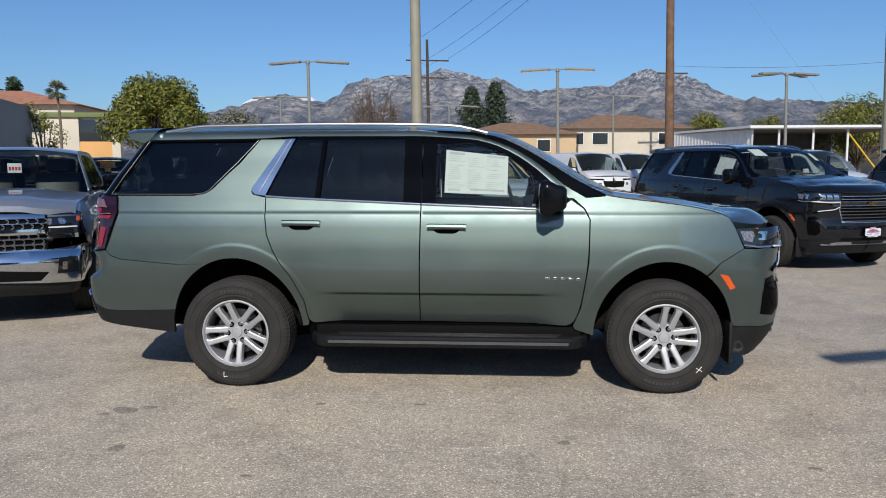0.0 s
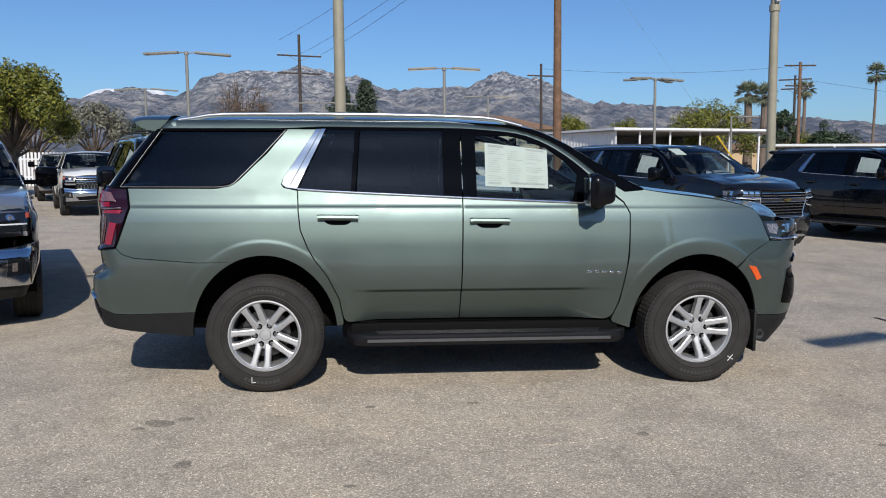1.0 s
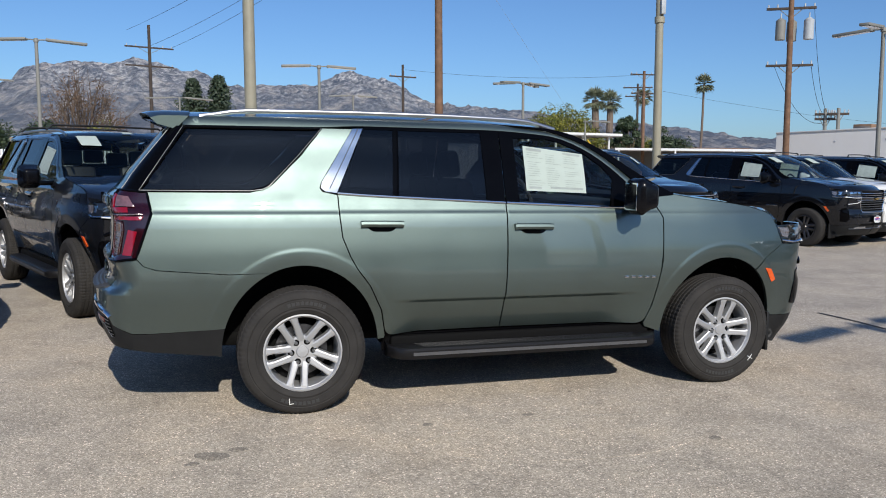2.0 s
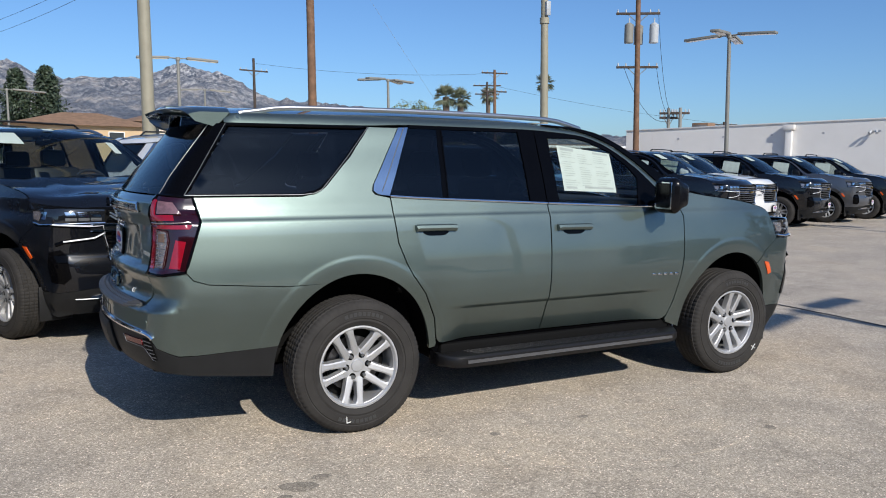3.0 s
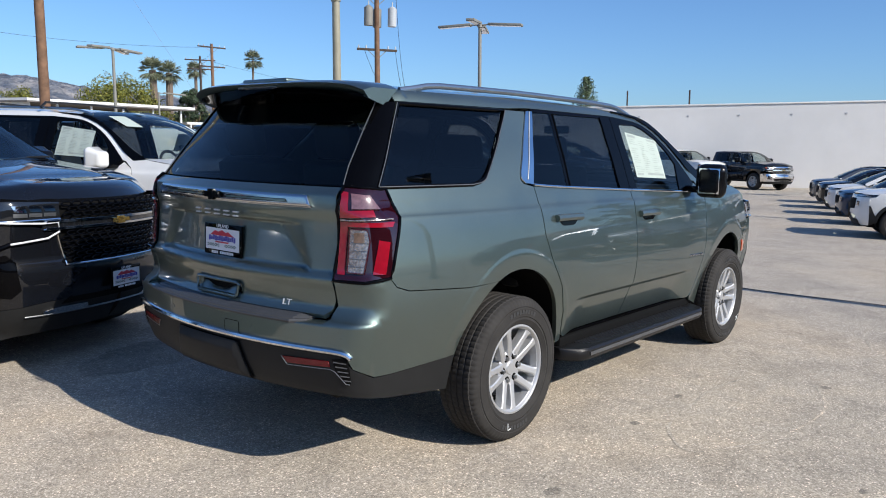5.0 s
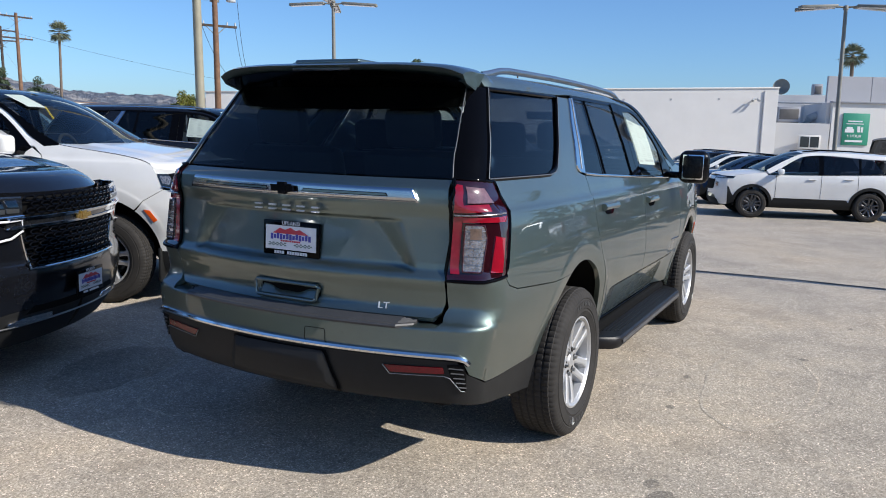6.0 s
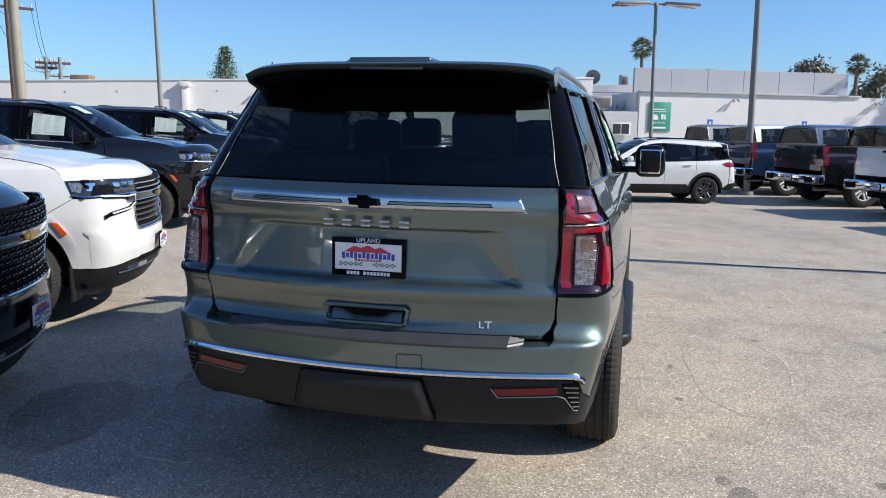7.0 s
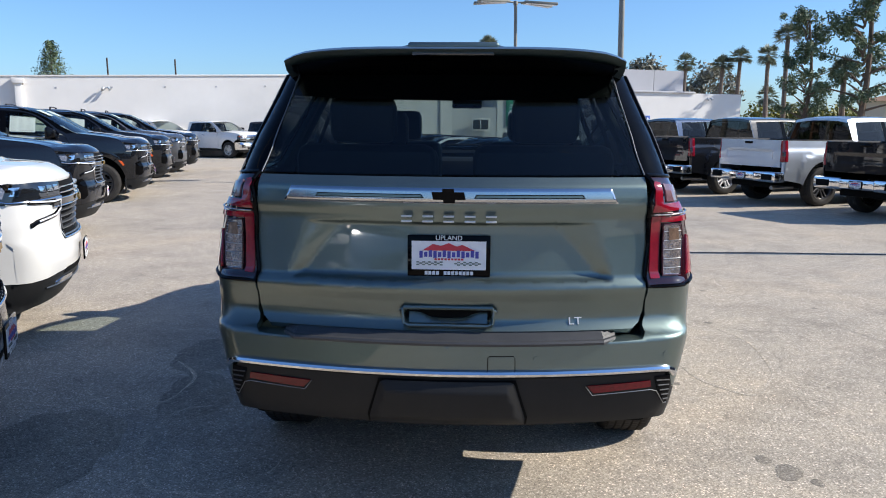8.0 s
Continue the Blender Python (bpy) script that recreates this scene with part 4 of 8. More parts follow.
        for y in (0.33, 0.83):
            part("parking_sensor", skin("parking_sensor", S, [(S.s_end(y, 0.735) + 0.011 * math.cos(a * 0.785), 0.735 + 0.011 * math.sin(a * 0.785)) for a in range(8)], 0.02, 0.002, 0.004, 0, mirror), PAINT, rbp)
        # tail lamp
        tl = end_poly(S, [(0.745, 1.402)]) + [(-0.905, 1.394), (-0.877, 1.268), (-0.965, 1.006)] + end_poly(S, [(0.90, 0.988), (0.757, 0.988), (0.756, 1.15), (0.753, 1.30)])
        lamp = add("tail_lamp", tl, LAMP_RED, car, "dark red tail lamp with a clear lens", lift=0.006, thick=0.02, res=0.03)
        part("lamp_rim", bead(S, tl + [tl[0]], 0.008, 0.006, 1.0, mirror, 0.03), GLOSS_BLACK, lamp)
        E_ = lambda y, z: (S.s_end(y, z), z)
        add("red_lens", [E_(0.766, 1.012), E_(0.764, 1.256), E_(0.802, 1.256), E_(0.804, 1.012)], RED_LENS, lamp, lift=0.011, res=0.03)
        add("red_lens", [E_(0.764, 1.272), E_(0.760, 1.380), E_(0.790, 1.376), E_(0.806, 1.300), E_(0.880, 1.298), E_(0.892, 1.272)], RED_LENS, lamp, lift=0.011, res=0.03)
        add("red_lens", [E_(0.816, 1.308), E_(0.800, 1.372), E_(0.850, 1.366), E_(0.880, 1.306)], SMOKED_PINK, lamp, lift=0.011, res=0.025)
        add("red_lens", [E_(0.800, 1.230), E_(0.800, 1.256), (-0.918, 1.250), (-0.935, 1.228)], RED_LENS, lamp, lift=0.013, res=0.025)
        add("clear_lens", round_poly([E_(0.812, 1.022), E_(0.810, 1.222), E_(0.876, 1.219), E_(0.888, 1.170), E_(0.884, 1.022)], {1: 0.012, 2: 0.02, 4: 0.02, 0: 0.012}), CLEAR_LENS, lamp, "clear reversing lens", lift=0.014, res=0.025)
        add("amber_cell", [E_(0.832, 1.160), E_(0.830, 1.208), E_(0.868, 1.206), E_(0.872, 1.160)], AMBER_CELL, lamp, lift=0.0165, thick=0.003, res=0.02)
        for q_ in range(5):
            part("lens_rib", bead(S, [E_(0.814, 1.055 + 0.035 * q_), E_(0.882, 1.055 + 0.035 * q_)], 0.0016, 0.0145, 1.0, mirror, 0.02), SATIN, lamp)
        part("lens_rim", bead(S, [E_(0.812, 1.022), E_(0.810, 1.222), E_(0.876, 1.219), E_(0.888, 1.170), E_(0.884, 1.022), E_(0.812, 1.022)], 0.003, 0.014, 1.0, mirror, 0.02), DEEP_RED, lamp)
        add("red_lens", [(-1.048, 1.022), (-1.006, 1.175), (-0.955, 1.165), (-0.990, 1.022)], RED_LENS, lamp, lift=0.012, res=0.02)
        part("lamp_line", bead(S, [E_(0.768, 1.264), (-0.925, 1.262)], 0.004, 0.014, 1.0, mirror, 0.02), CLEAR_LENS, lamp)
        # mirror
        bm = bmesh.new()
        box(bm, (2.175, 1.01, 1.265), (2.365, 1.235, 1.512), 0.060, seg=6)
        for vv in bm.verts:
            if vv.co.x > 2.28:
                vv.co.z += (1.39 - vv.co.z) * 0.30
                vv.co.y += (1.12 - vv.co.y) * 0.25
            vv.co.y *= sg
        bmesh.ops.recalc_face_normals(bm, faces=bm.faces)
        mi = part("door_mirror", bm, MIRROR_CAP, fd, "gloss black door mirror")
        bm = bmesh.new()
        box(bm, (2.25, 0.86, 1.295), (2.36, 1.06, 1.345), 0.02)
        for vv in bm.verts:
            vv.co.y *= sg
        bmesh.ops.recalc_face_normals(bm, faces=bm.faces)
        part("mirror_arm", bm, GLOSS_BLACK, fd)
        bm = bmesh.new()
        box(bm, (2.179, 1.045, 1.295), (2.187, 1.200, 1.482), 0.003)
        for vv in bm.verts:
            vv.co.y *= sg
        bmesh.ops.recalc_face_normals(bm, faces=bm.faces)
        part("mirror_glass", bm, MIRROR, mi)
        # roof rail
        pts = []
        for k in range(25):
            x = -0.60 + 2.42 * k / 24
            zr = SUV_TOP(x) + 0.055 * (1 - (0.64 / (S.half(x, SUV_TOP(x)) - 0.002)) ** 2.6)
            pts.append((x, sg * 0.64, zr + 0.034 * smooth01((k + 0.2) / 3) * smooth01((24.2 - k) / 3) - 0.004))
        part("roof_rail", tube(bmesh.new(), pts, 0.012, 10, 1.4), RAIL, car, "satin silver roof rail")
        # small letters on the door, as bars
        for k in range(5):
            x = 2.232 + k * 0.054
            p = S.point(x, 0.822) + S.normal(x, 0.822) * 0.003
            part("script_bar", box(bmesh.new(), (x, sg * abs(p.y) - 0.003, 0.813 - 0.0015 * k), (x + 0.034, sg * abs(p.y) + 0.003, 0.830 - 0.0015 * k), 0.002), BRIGHT_TRIM, fd)

    # tailgate
    def gate(y, z):
        a = abs(y)
        yi, yo = 0.40 + 0.90 * (1.235 - z), 0.55 + 0.32 * (1.235 - z)
        rec = smooth01((z - 1.005) / 0.035) * smooth01((1.235 - z) / 0.014) * max(0.0, min(1.0, (yo - a) / max(0.02, yo - yi)))
        pocket = smooth01((z - 0.852) / 0.012) * smooth01((0.908 - z) / 0.012) * smooth01((0.172 - a) / 0.02)
        return -0.028 * rec - 0.03 * pocket
    half = [(0.740, 1.402), (0.748, 1.30), (0.752, 0.985), (0.747, 0.89), (0.732, 0.846), (0.704, 0.824)]
    poly = half + [(-y, z) for y, z in half[::-1]]
    crease = []
    for sg in (-1, 1):
        for k in range(24):
            z = 1.006 + 0.228 * k / 23
            yi, yo = 0.40 + 0.90 * (1.235 - z), 0.55 + 0.32 * (1.235 - z)
            crease += [(sg * yi, z), (sg * yo, z)] if yi < yo - 0.01 else [(sg * yo, z)]
    for k in range(85):
        y = -0.63 + 1.26 * k / 84
        crease += [(y, 1.236), (y, 1.221), (y, 1.228)] if abs(y) < 0.55 else [(y, 1.236)]
        crease += [(y, 1.004), (y, 1.022), (y, 1.041)]
    tg = part("tailgate", ends_skin("tailgate", S, poly, 0, 0.018, 0.0, 0.03, gate, extra=crease), PAINT, car)
    half = [(0.738, 1.409), (0.710, 1.50), (0.685, 1.62), (0.645, 1.80)]
    part("rear_glass", ends_skin("rear_glass", S, half + [(-y, z) for y, z in half[::-1]], 0, 0.06, -0.003, 0.0, None, 0.0), GLASS_REAR, tg, "dark privacy rear glass")
    # Near-black band paints the spoiler's shade on the top of the glass.
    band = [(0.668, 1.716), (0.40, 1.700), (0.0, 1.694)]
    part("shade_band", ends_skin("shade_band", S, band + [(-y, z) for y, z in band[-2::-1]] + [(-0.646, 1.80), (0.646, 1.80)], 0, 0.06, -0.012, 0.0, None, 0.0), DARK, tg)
    part("glass_seal", bead(S, [(0.738, 1.406), (0.710, 1.50), (0.685, 1.62), (0.645, 1.80)], 0.0025, 0.002, k=0), GLASS_LINE, tg)
    part("glass_seal", bead(S, [(0.738, 1.406), (0.710, 1.50), (0.685, 1.62), (0.645, 1.80)], 0.0025, 0.002, mirror=True, k=0), GLASS_LINE, tg)
    bar = part("chrome_bar", ends_skin("chrome_bar", S, [(-0.63, 1.303), (0.63, 1.303), (0.60, 1.362), (-0.60, 1.362)], 0, 0.012, 0.010, 0.02, lambda y, z: 0.012 * max(0.0, min(1.0, min(z - 1.303, 1.362 - z, (0.62 - abs(y) + 0.5 * (1.33 - z))) / 0.011))), BRIGHT_TRIM, tg, "wide bright bar with dark inlays")
    for sg in (-1, 1):
        part("bar_inlay", ends_skin("bar_inlay", S, [(sg * 0.09, 1.322), (sg * 0.50, 1.322), (sg * 0.49, 1.340), (sg * 0.10, 1.340)], 0, 0.05, 0.0235, 0.003), GLOSS_BLACK, bar)
        part("bar_inlay", ends_skin("bar_inlay", S, [(sg * 0.096, 1.325), (sg * 0.494, 1.325), (sg * 0.485, 1.337), (sg * 0.104, 1.337)], 0, 0.05, 0.0250, 0.003), PAINT, bar)
    logo_bar(tg, pose(-1.245, 0, 1.336), GLOSS_BLACK, 0.125)
    for k in range(5):
        y = 0.157 - k * 0.0785
        for z_ in (1.235, 1.254):
            part("script_bar", box(bmesh.new(), (-1.222, y - 0.020, z_), (-1.210, y + 0.020, z_ + 0.0070), 0.0015), LETTER_SILVER, tg)
    dealer_plate(tg, pose(-1.180, 0, 1.105, 0, 1.5, 0))

    def tail_point(y, z):
        return Vector((S.at(S.s_end(abs(y), z), z)[0], y, z))
    right = (tail_point(-0.50, 0.857) - tail_point(-0.46, 0.857)).normalized()
    up = tail_point(-0.48, 0.875) - tail_point(-0.48, 0.840)
    up = (up - right * up.dot(right)).normalized()
    face = Matrix((right, up, right.cross(up))).transposed().to_4x4()
    spot = Matrix.Translation(tail_point(-0.48, 0.857) + right.cross(up) * 0.003) @ face @ Matrix.Diagonal((1.25, 1, 1, 1))
    part("script", letters("LT", 0.040, 0.002, spot), LETTER_SILVER, tg, "chrome trim letters")
    bm = bmesh.new()
    prism(bm, [(-0.165, 0.905), (0.165, 0.905), (0.150, 0.853), (-0.150, 0.853)], -1.19, -1.186, "x")
    part("handle_pocket", bm, DARK, tg)
    bm = bmesh.new()
    rows = []
    for i in range(17):
        y = -0.148 + 0.296 * i / 16
        up_ = 0.012 + 0.022 * smooth01((abs(y) - 0.05) / 0.07)
        rows.append([(-1.212, y, 0.853), (-1.204, y, 0.857 + 0.4 * up_), (-1.193, y, 0.857 + up_)])
    sheet(bm, rows)
    part("pocket_lip", bm, PAINT, tg)
    bm = bmesh.new()
    ring = [(-0.168, 0.913), (0.168, 0.913), (0.178, 0.903), (0.163, 0.853), (0.150, 0.845), (-0.150, 0.845), (-0.163, 0.853), (-0.178, 0.903), (-0.168, 0.913)]
    tube(bm, [(-1.216 - 0.006 * (z < 0.88), y, z) for y, z in ring], 0.009, 8)
    part("handle_frame", bm, PAINT, tg)
    # step pad, hitch cover, wiper
    bm = bmesh.new()
    rows = []
    for i in range(25):
        y = -0.635 + 1.27 * i / 24
        xo = -1.296 + 0.12 * (y / 0.8) ** 2 + 0.05 * smooth01((abs(y) - 0.585) / 0.05)
        z0 = 0.800
        rows.append([(xo + 0.008, y, z0 - 0.016), (xo - 0.006, y, z0 - 0.013), (xo - 0.008, y, z0 - 0.004), (xo - 0.002, y, z0 + 0.003)] + [(xo + 0.012 * (k + 1), y, z0 + 0.005 + 0.0026 * k + (0.006 if k % 2 else 0)) for k in range(7)] + [(xo + 0.11, y, z0 + 0.022)])
    sheet(bm, rows)
    for r_ in (rows[0], rows[-1]):
        bm.faces.new([bm.verts.new(p) for p in r_ + [(r_[-1][0], r_[-1][1], r_[0][2])]])
    bmesh.ops.recalc_face_normals(bm, faces=bm.faces)
    shelf = bmesh.new()
    sheet(shelf, [[(-1.280 + 0.12 * (y / 0.8) ** 2 + d, y, z) for d, z in ((0.0, 0.788), (0.03, 0.797), (0.16, 0.800))] for y in [-0.75 + 1.5 * i / 30 for i in range(31)]])
    part("bumper_shelf", shelf, PAINT, car)
    part("step_pad", bm, STEP_RUBBER, car, "black ribbed step pad", smooth=False)
    poly = round_poly([(-0.292, 0.470), (0.292, 0.470), (0.296, 0.50), (0.252, 0.645), (0.235, 0.652), (-0.235, 0.652), (-0.252, 0.645), (-0.296, 0.50)], {2: 0.02, 3: 0.02, 6: 0.02, 7: 0.02})
    seam = [(-0.302, 0.463), (0.302, 0.463), (0.306, 0.50), (0.258, 0.656), (-0.258, 0.656), (-0.306, 0.50)]
    hc = part("hitch_cover", ends_skin("hitch_cover", S, poly, 0, 0.02, 0.012, 0.02, lambda y, z: 0.020 * max(0.0, min(1.0, min(z - 0.470, 0.652 - z, 0.296 - 0.30 * max(0.0, z - 0.50) - abs(y)) / 0.035))), PLASTIC, car, "black removable hitch cover")
    part("cover_seam", ends_skin("cover_seam", S, seam, 0, 0.05, 0.004, 0.0), DARK, hc)
    part("tow_cap_seam", bead(S, [(0.150, 0.692), (0.151, 0.738), (0.157, 0.746), (0.246, 0.746), (0.252, 0.738), (0.253, 0.692)], 0.0014, 0.001, 1.0, False, 0.03, k=0), DARK, car)
    part("tow_cap", ends_skin("tow_cap", S, [(0.153, 0.694), (0.250, 0.694), (0.250, 0.743), (0.153, 0.743)], 0, 0.03, 0.0015, 0.003), PAINT, car)

    # roof
    def roof_point(x, u, drop=0.0):
        z0 = SUV_TOP(x)
        w = S.half(x, z0) - 0.002 - 0.013 * smooth01((x - 1.2) / 0.4)
        return Vector((x + 0.06 * smooth01((x - 0.9) / 0.8) * (1 - u * u), u * w, z0 + (0.055 - drop - 0.015 * smooth01((x - 0.9) / 0.8)) * (1 - abs(u) ** 2.6)))
    bm = bmesh.new()
    us = [-1 + 2 * i / 24 for i in range(25)]
    us = [math.copysign(abs(u) ** 0.8, u) for u in us]
    xs = [-0.72 + 2.414 * i / 28 for i in range(29)]
    sheet(bm, [[roof_point(x, u) for u in us] for x in xs])
    bmesh.ops.recalc_face_normals(bm, faces=bm.faces)
    if sum(f.normal.z for f in bm.faces) < 0:
        bmesh.ops.reverse_faces(bm, faces=bm.faces)
    part("roof", bm, PAINT, car)
    bm = bmesh.new()
    sheet(bm, [[roof_point(x, u) - Vector((0, 0, 0.03)) for u in us[1:-1]] for x in xs[1:-1]])
    part("headliner", bm, CABIN, car)
    # windscreen
    bm = bmesh.new()
    rows = []
    for j in range(13):
        v = j / 12
        x = 1.694 + v * 0.974
        z = SUV_TOP(x)
        w = S.half(x, z) - 0.018
        rows.append([(x + (0.06 + 0.08 * v) * (1 - u * u), u * w, z + 0.040 * (1 - abs(u) ** 2.6) * (1 - 0.75 * v)) for u in us])
    sheet(bm, rows)
    part("windscreen", bm, GLASS_SHIELD, car, "light tinted windscreen")
    # bonnet
    bm = bmesh.new()
    rows = []
    for j in range(25):
        v = j / 24
        xs_, xc = 2.62 + v * 0.90, 2.80 + v * 1.20
        z0 = SUV_HOOD(xs_)
        w = S.half(xs_, z0) - 0.004
        row = []
        for u in us:
            a = abs(u)
            x = xs_ + (xc - xs_) * (1 - a ** 2.3)
            z = z0 + 0.006 * (1 - a ** 2.2) * (1 - 0.35 * v) + 0.012 * smooth01((0.66 - a) / 0.08) - 0.055 * smooth01((v - 0.86) / 0.14) * (1 - a ** 4)
            z -= 0.6 * (SUV_HOOD(xs_) - SUV_HOOD(max(xs_, min(x, 3.5))))
            row.append((x, u * w, z))
        rows.append(row)
    rows.append([(p[0] - 0.01, p[1], p[2] - 0.05) for p in rows[-1]])
    sheet(bm, rows)
    bmesh.ops.recalc_face_normals(bm, faces=bm.faces)
    if sum(f.normal.z for f in bm.faces) < 0:
        bmesh.ops.reverse_faces(bm, faces=bm.faces)
    part("bonnet", bm, PAINT, car)
    bm = bmesh.new()
    sheet(bm, [[(x0 + 0.12 * (1 - u * u), u * 0.80, z0) for u in us] for x0, z0 in ((2.58, 1.355), (2.66, 1.382), (2.74, 1.368))])
    part("cowl", bm, PLASTIC, car)
    for y0 in (-0.35, 0.25):
        part("wiper", tube(bmesh.new(), [(2.75, y0, 1.402), (2.71, y0 + 0.3, 1.425), (2.67, y0 + 0.55, 1.428)], 0.009, 6), PLASTIC, car)
    # spoiler
    bm = bmesh.new()
    rows = []
    for i in range(33):
        u = -1 + i / 16
        a = abs(u)
        w = 0.684
        e = smooth01((a - 0.90) / 0.10)
        cx = 0.10 * a ** 3
        zt = 0.048 - 0.034 * a ** 5.5
        prof = [(-0.66, 1.858 + zt), (-0.82, 1.858 + zt * 0.95), (-0.955 + cx, 1.853 + zt * 0.85), (-0.985 + cx, 1.843 + zt * 0.82), (-0.970 + cx, 1.829 + zt * 0.78), (-0.85, 1.815 + zt * 0.3), (-0.74, 1.79)]
        rows.append([(x, u * w, z - 0.012 * e) for j, (x, z) in enumerate(prof)])
    sheet(bm, rows)
    bm.faces.new([bm.verts.new(p) for p in rows[0]])
    bm.faces.new([bm.verts.new(p) for p in rows[-1]])
    bmesh.ops.recalc_face_normals(bm, faces=bm.faces)
    sp = part("rear_spoiler", bm, PAINT, car)
    bm = bmesh.new()
    sheet(bm, [[(-0.962 + 0.10 * abs(u) ** 3, u * 0.67, 1.824 + 0.036 * (1 - abs(u) ** 2.6)) for u in us], [(-0.84, u * 0.67, 1.810 + 0.015 * (1 - abs(u) ** 2.6)) for u in us], [(-0.74, u * 0.67, 1.785) for u in us]])
    part("spoiler_underside", bm, GLOSS_BLACK, sp)
    bm = bmesh.new()
    box(bm, (-0.972, -0.16, 1.858), (-0.955, 0.16, 1.876), 0.004)
    part("brake_light", bm, LAMP_DARK, sp, "high brake light in the spoiler")
    bm = bmesh.new()
    box(bm, (-0.93, -0.20, 1.885), (-0.64, 0.20, 1.914), 0.012, seg=3)
    for vv in bm.verts:
        if vv.co.z > 1.90:
            vv.co.y *= 0.9
    part("roof_pod", bm, PAINT, car, "low raised housing at the back of the roof")

    # front end: grille, bar, plate
    part("grille_back", ends_skin("grille_back", S, [(-0.50, 0.735), (0.50, 0.735), (0.53, 0.98), (0.50, 1.17), (-0.50, 1.17), (-0.53, 0.98)], 1, 0.08, -0.03, 0.0, None, 0.0), DARK, car)
    gr = part("grille", ends_skin("grille", S, [(-0.62, 0.985), (0.62, 0.985), (0.60, 1.045), (-0.60, 1.045)], 1, 0.06, 0.010, 0.03), LAMP_DARK, car, "dark grille bar between bright lines")
    for z in (0.986, 1.044):
        for mirror in (False, True):
            part("grille_line", bead(S, [(0.0, z), (0.61, z)], 0.006, 0.012, mirror=mirror, k=1), CHROME, gr)
    for k in range(5):
        z = 0.752 + k * 0.047
        a = 0.462 + 0.010 * k
        o = ends_skin("grille_slat", S, [(-a, z), (a, z), (a, z + 0.010), (-a, z + 0.010)], 1, 0.08, 0.004, 0.03, None, 0.0)
        part("grille_slat", o, SATIN, gr)
    for k in range(2):
        z = 1.075 + k * 0.042
        part("grille_slat", ends_skin("grille_slat", S, [(-0.49, z), (0.49, z), (0.49, z + 0.009), (-0.49, z + 0.009)], 1, 0.08, 0.004, 0.03, None, 0.0), CHROME, gr)
    for k in range(12):
        y = -0.44 + k * 0.08
        bm = bmesh.new()
        xx = 3.975 - 0.17 * (y / 0.8) ** 2
        box(bm, (xx, y - 0.006, 0.745), (xx + 0.02, y + 0.006, 0.97), 0.002)
        part("grille_upright", bm, GLOSS_BLACK, gr)
    part("grille_frame", bead(S, [(0.0, 0.738), (0.47, 0.738), (0.515, 0.972)], 0.009, 0.006, k=1), CHROME, gr)
    part("grille_frame", bead(S, [(0.0, 0.738), (0.47, 0.738), (0.515, 0.972)], 0.009, 0.006, mirror=True, k=1), CHROME, gr)
    logo_bar(gr, pose(4.062, 0, 1.015, 0, 0, 180), GOLD, 0.17)
    part("lower_grille", ends_skin("lower_grille", S, [(-0.50, 0.47), (0.50, 0.47), (0.45, 0.515), (-0.45, 0.515)], 1, 0.08, 0.003, 0.004), DARK, car)
    dealer_plate(car, pose(4.085, 0, 0.595, 0, 0, 180))

    # cabin
    for x, ys in ((1.55, (-0.42, 0.42)), (0.62, (-0.42, 0.42)), (-0.32, (-0.38, 0.38))):
        for y in ys:
            o = part("seat", seat_mesh(0.54 if x > 1 else 0.60, 0.60 if x > 0 else 0.50), SEAT, car)
            o.location = (x, y, 0.78 if x > 1 else (0.76 if x > 0 else 0.90))
    bm = bmesh.new()
    box(bm, (2.10, -0.84, 1.0), (2.62, 0.84, 1.33), 0.06)
    box(bm, (1.2, -0.14, 0.64), (2.2, 0.14, 1.0), 0.04)
    part("dashboard", bm, CABIN, car)
    bm = bmesh.new()
    ringp = [(2.02 - 0.055 * math.sin(2 * math.pi * k / 24), 0.40 + 0.185 * math.cos(2 * math.pi * k / 24), 1.30 + 0.165 * math.sin(2 * math.pi * k / 24)) for k in range(25)]
    tube(bm, ringp, 0.017, 8)
    rod(bm, (2.02, 0.40, 1.30), (2.2, 0.40, 1.22), 0.05, 0.04)
    box(bm, (2.0, 0.24, 1.285), (2.03, 0.56, 1.315), 0.008)
    part("steering_wheel", bm, CABIN, car)
    part("inner_mirror", box(bmesh.new(), (1.86, -0.11, 1.715), (1.89, 0.11, 1.775), 0.012), GLOSS_BLACK, car)
    price_sticker(car, S, [(1.530, 1.722), (1.975, 1.672), (1.968, 1.402), (1.522, 1.418)], -0.005)
    # wheels
    for hx, nm in ((0.0, "L"), (3.071, "X")):
        build_wheel(car, (hx, -0.868, 0.398), chalk=nm, spin=0.0 if nm == "X" else 31.0)
        build_wheel(car, (hx, 0.868, 0.398), flip=True)
    return car


# ---------------------------------------------------------------- crew-cab pickup
PK_W = Curve((0.30, 0.90), (0.45, 0.955), (0.62, 0.975), (0.75, 0.985), (1.0, 0.99), (1.15, 0.98), (1.24, 0.955), (1.30, 0.935), (1.38, 0.905), (1.70, 0.775), (1.82, 0.72), (1.87, 0.68), (1.92, 0.60))
PK_HUBS = (0.0, 3.745)


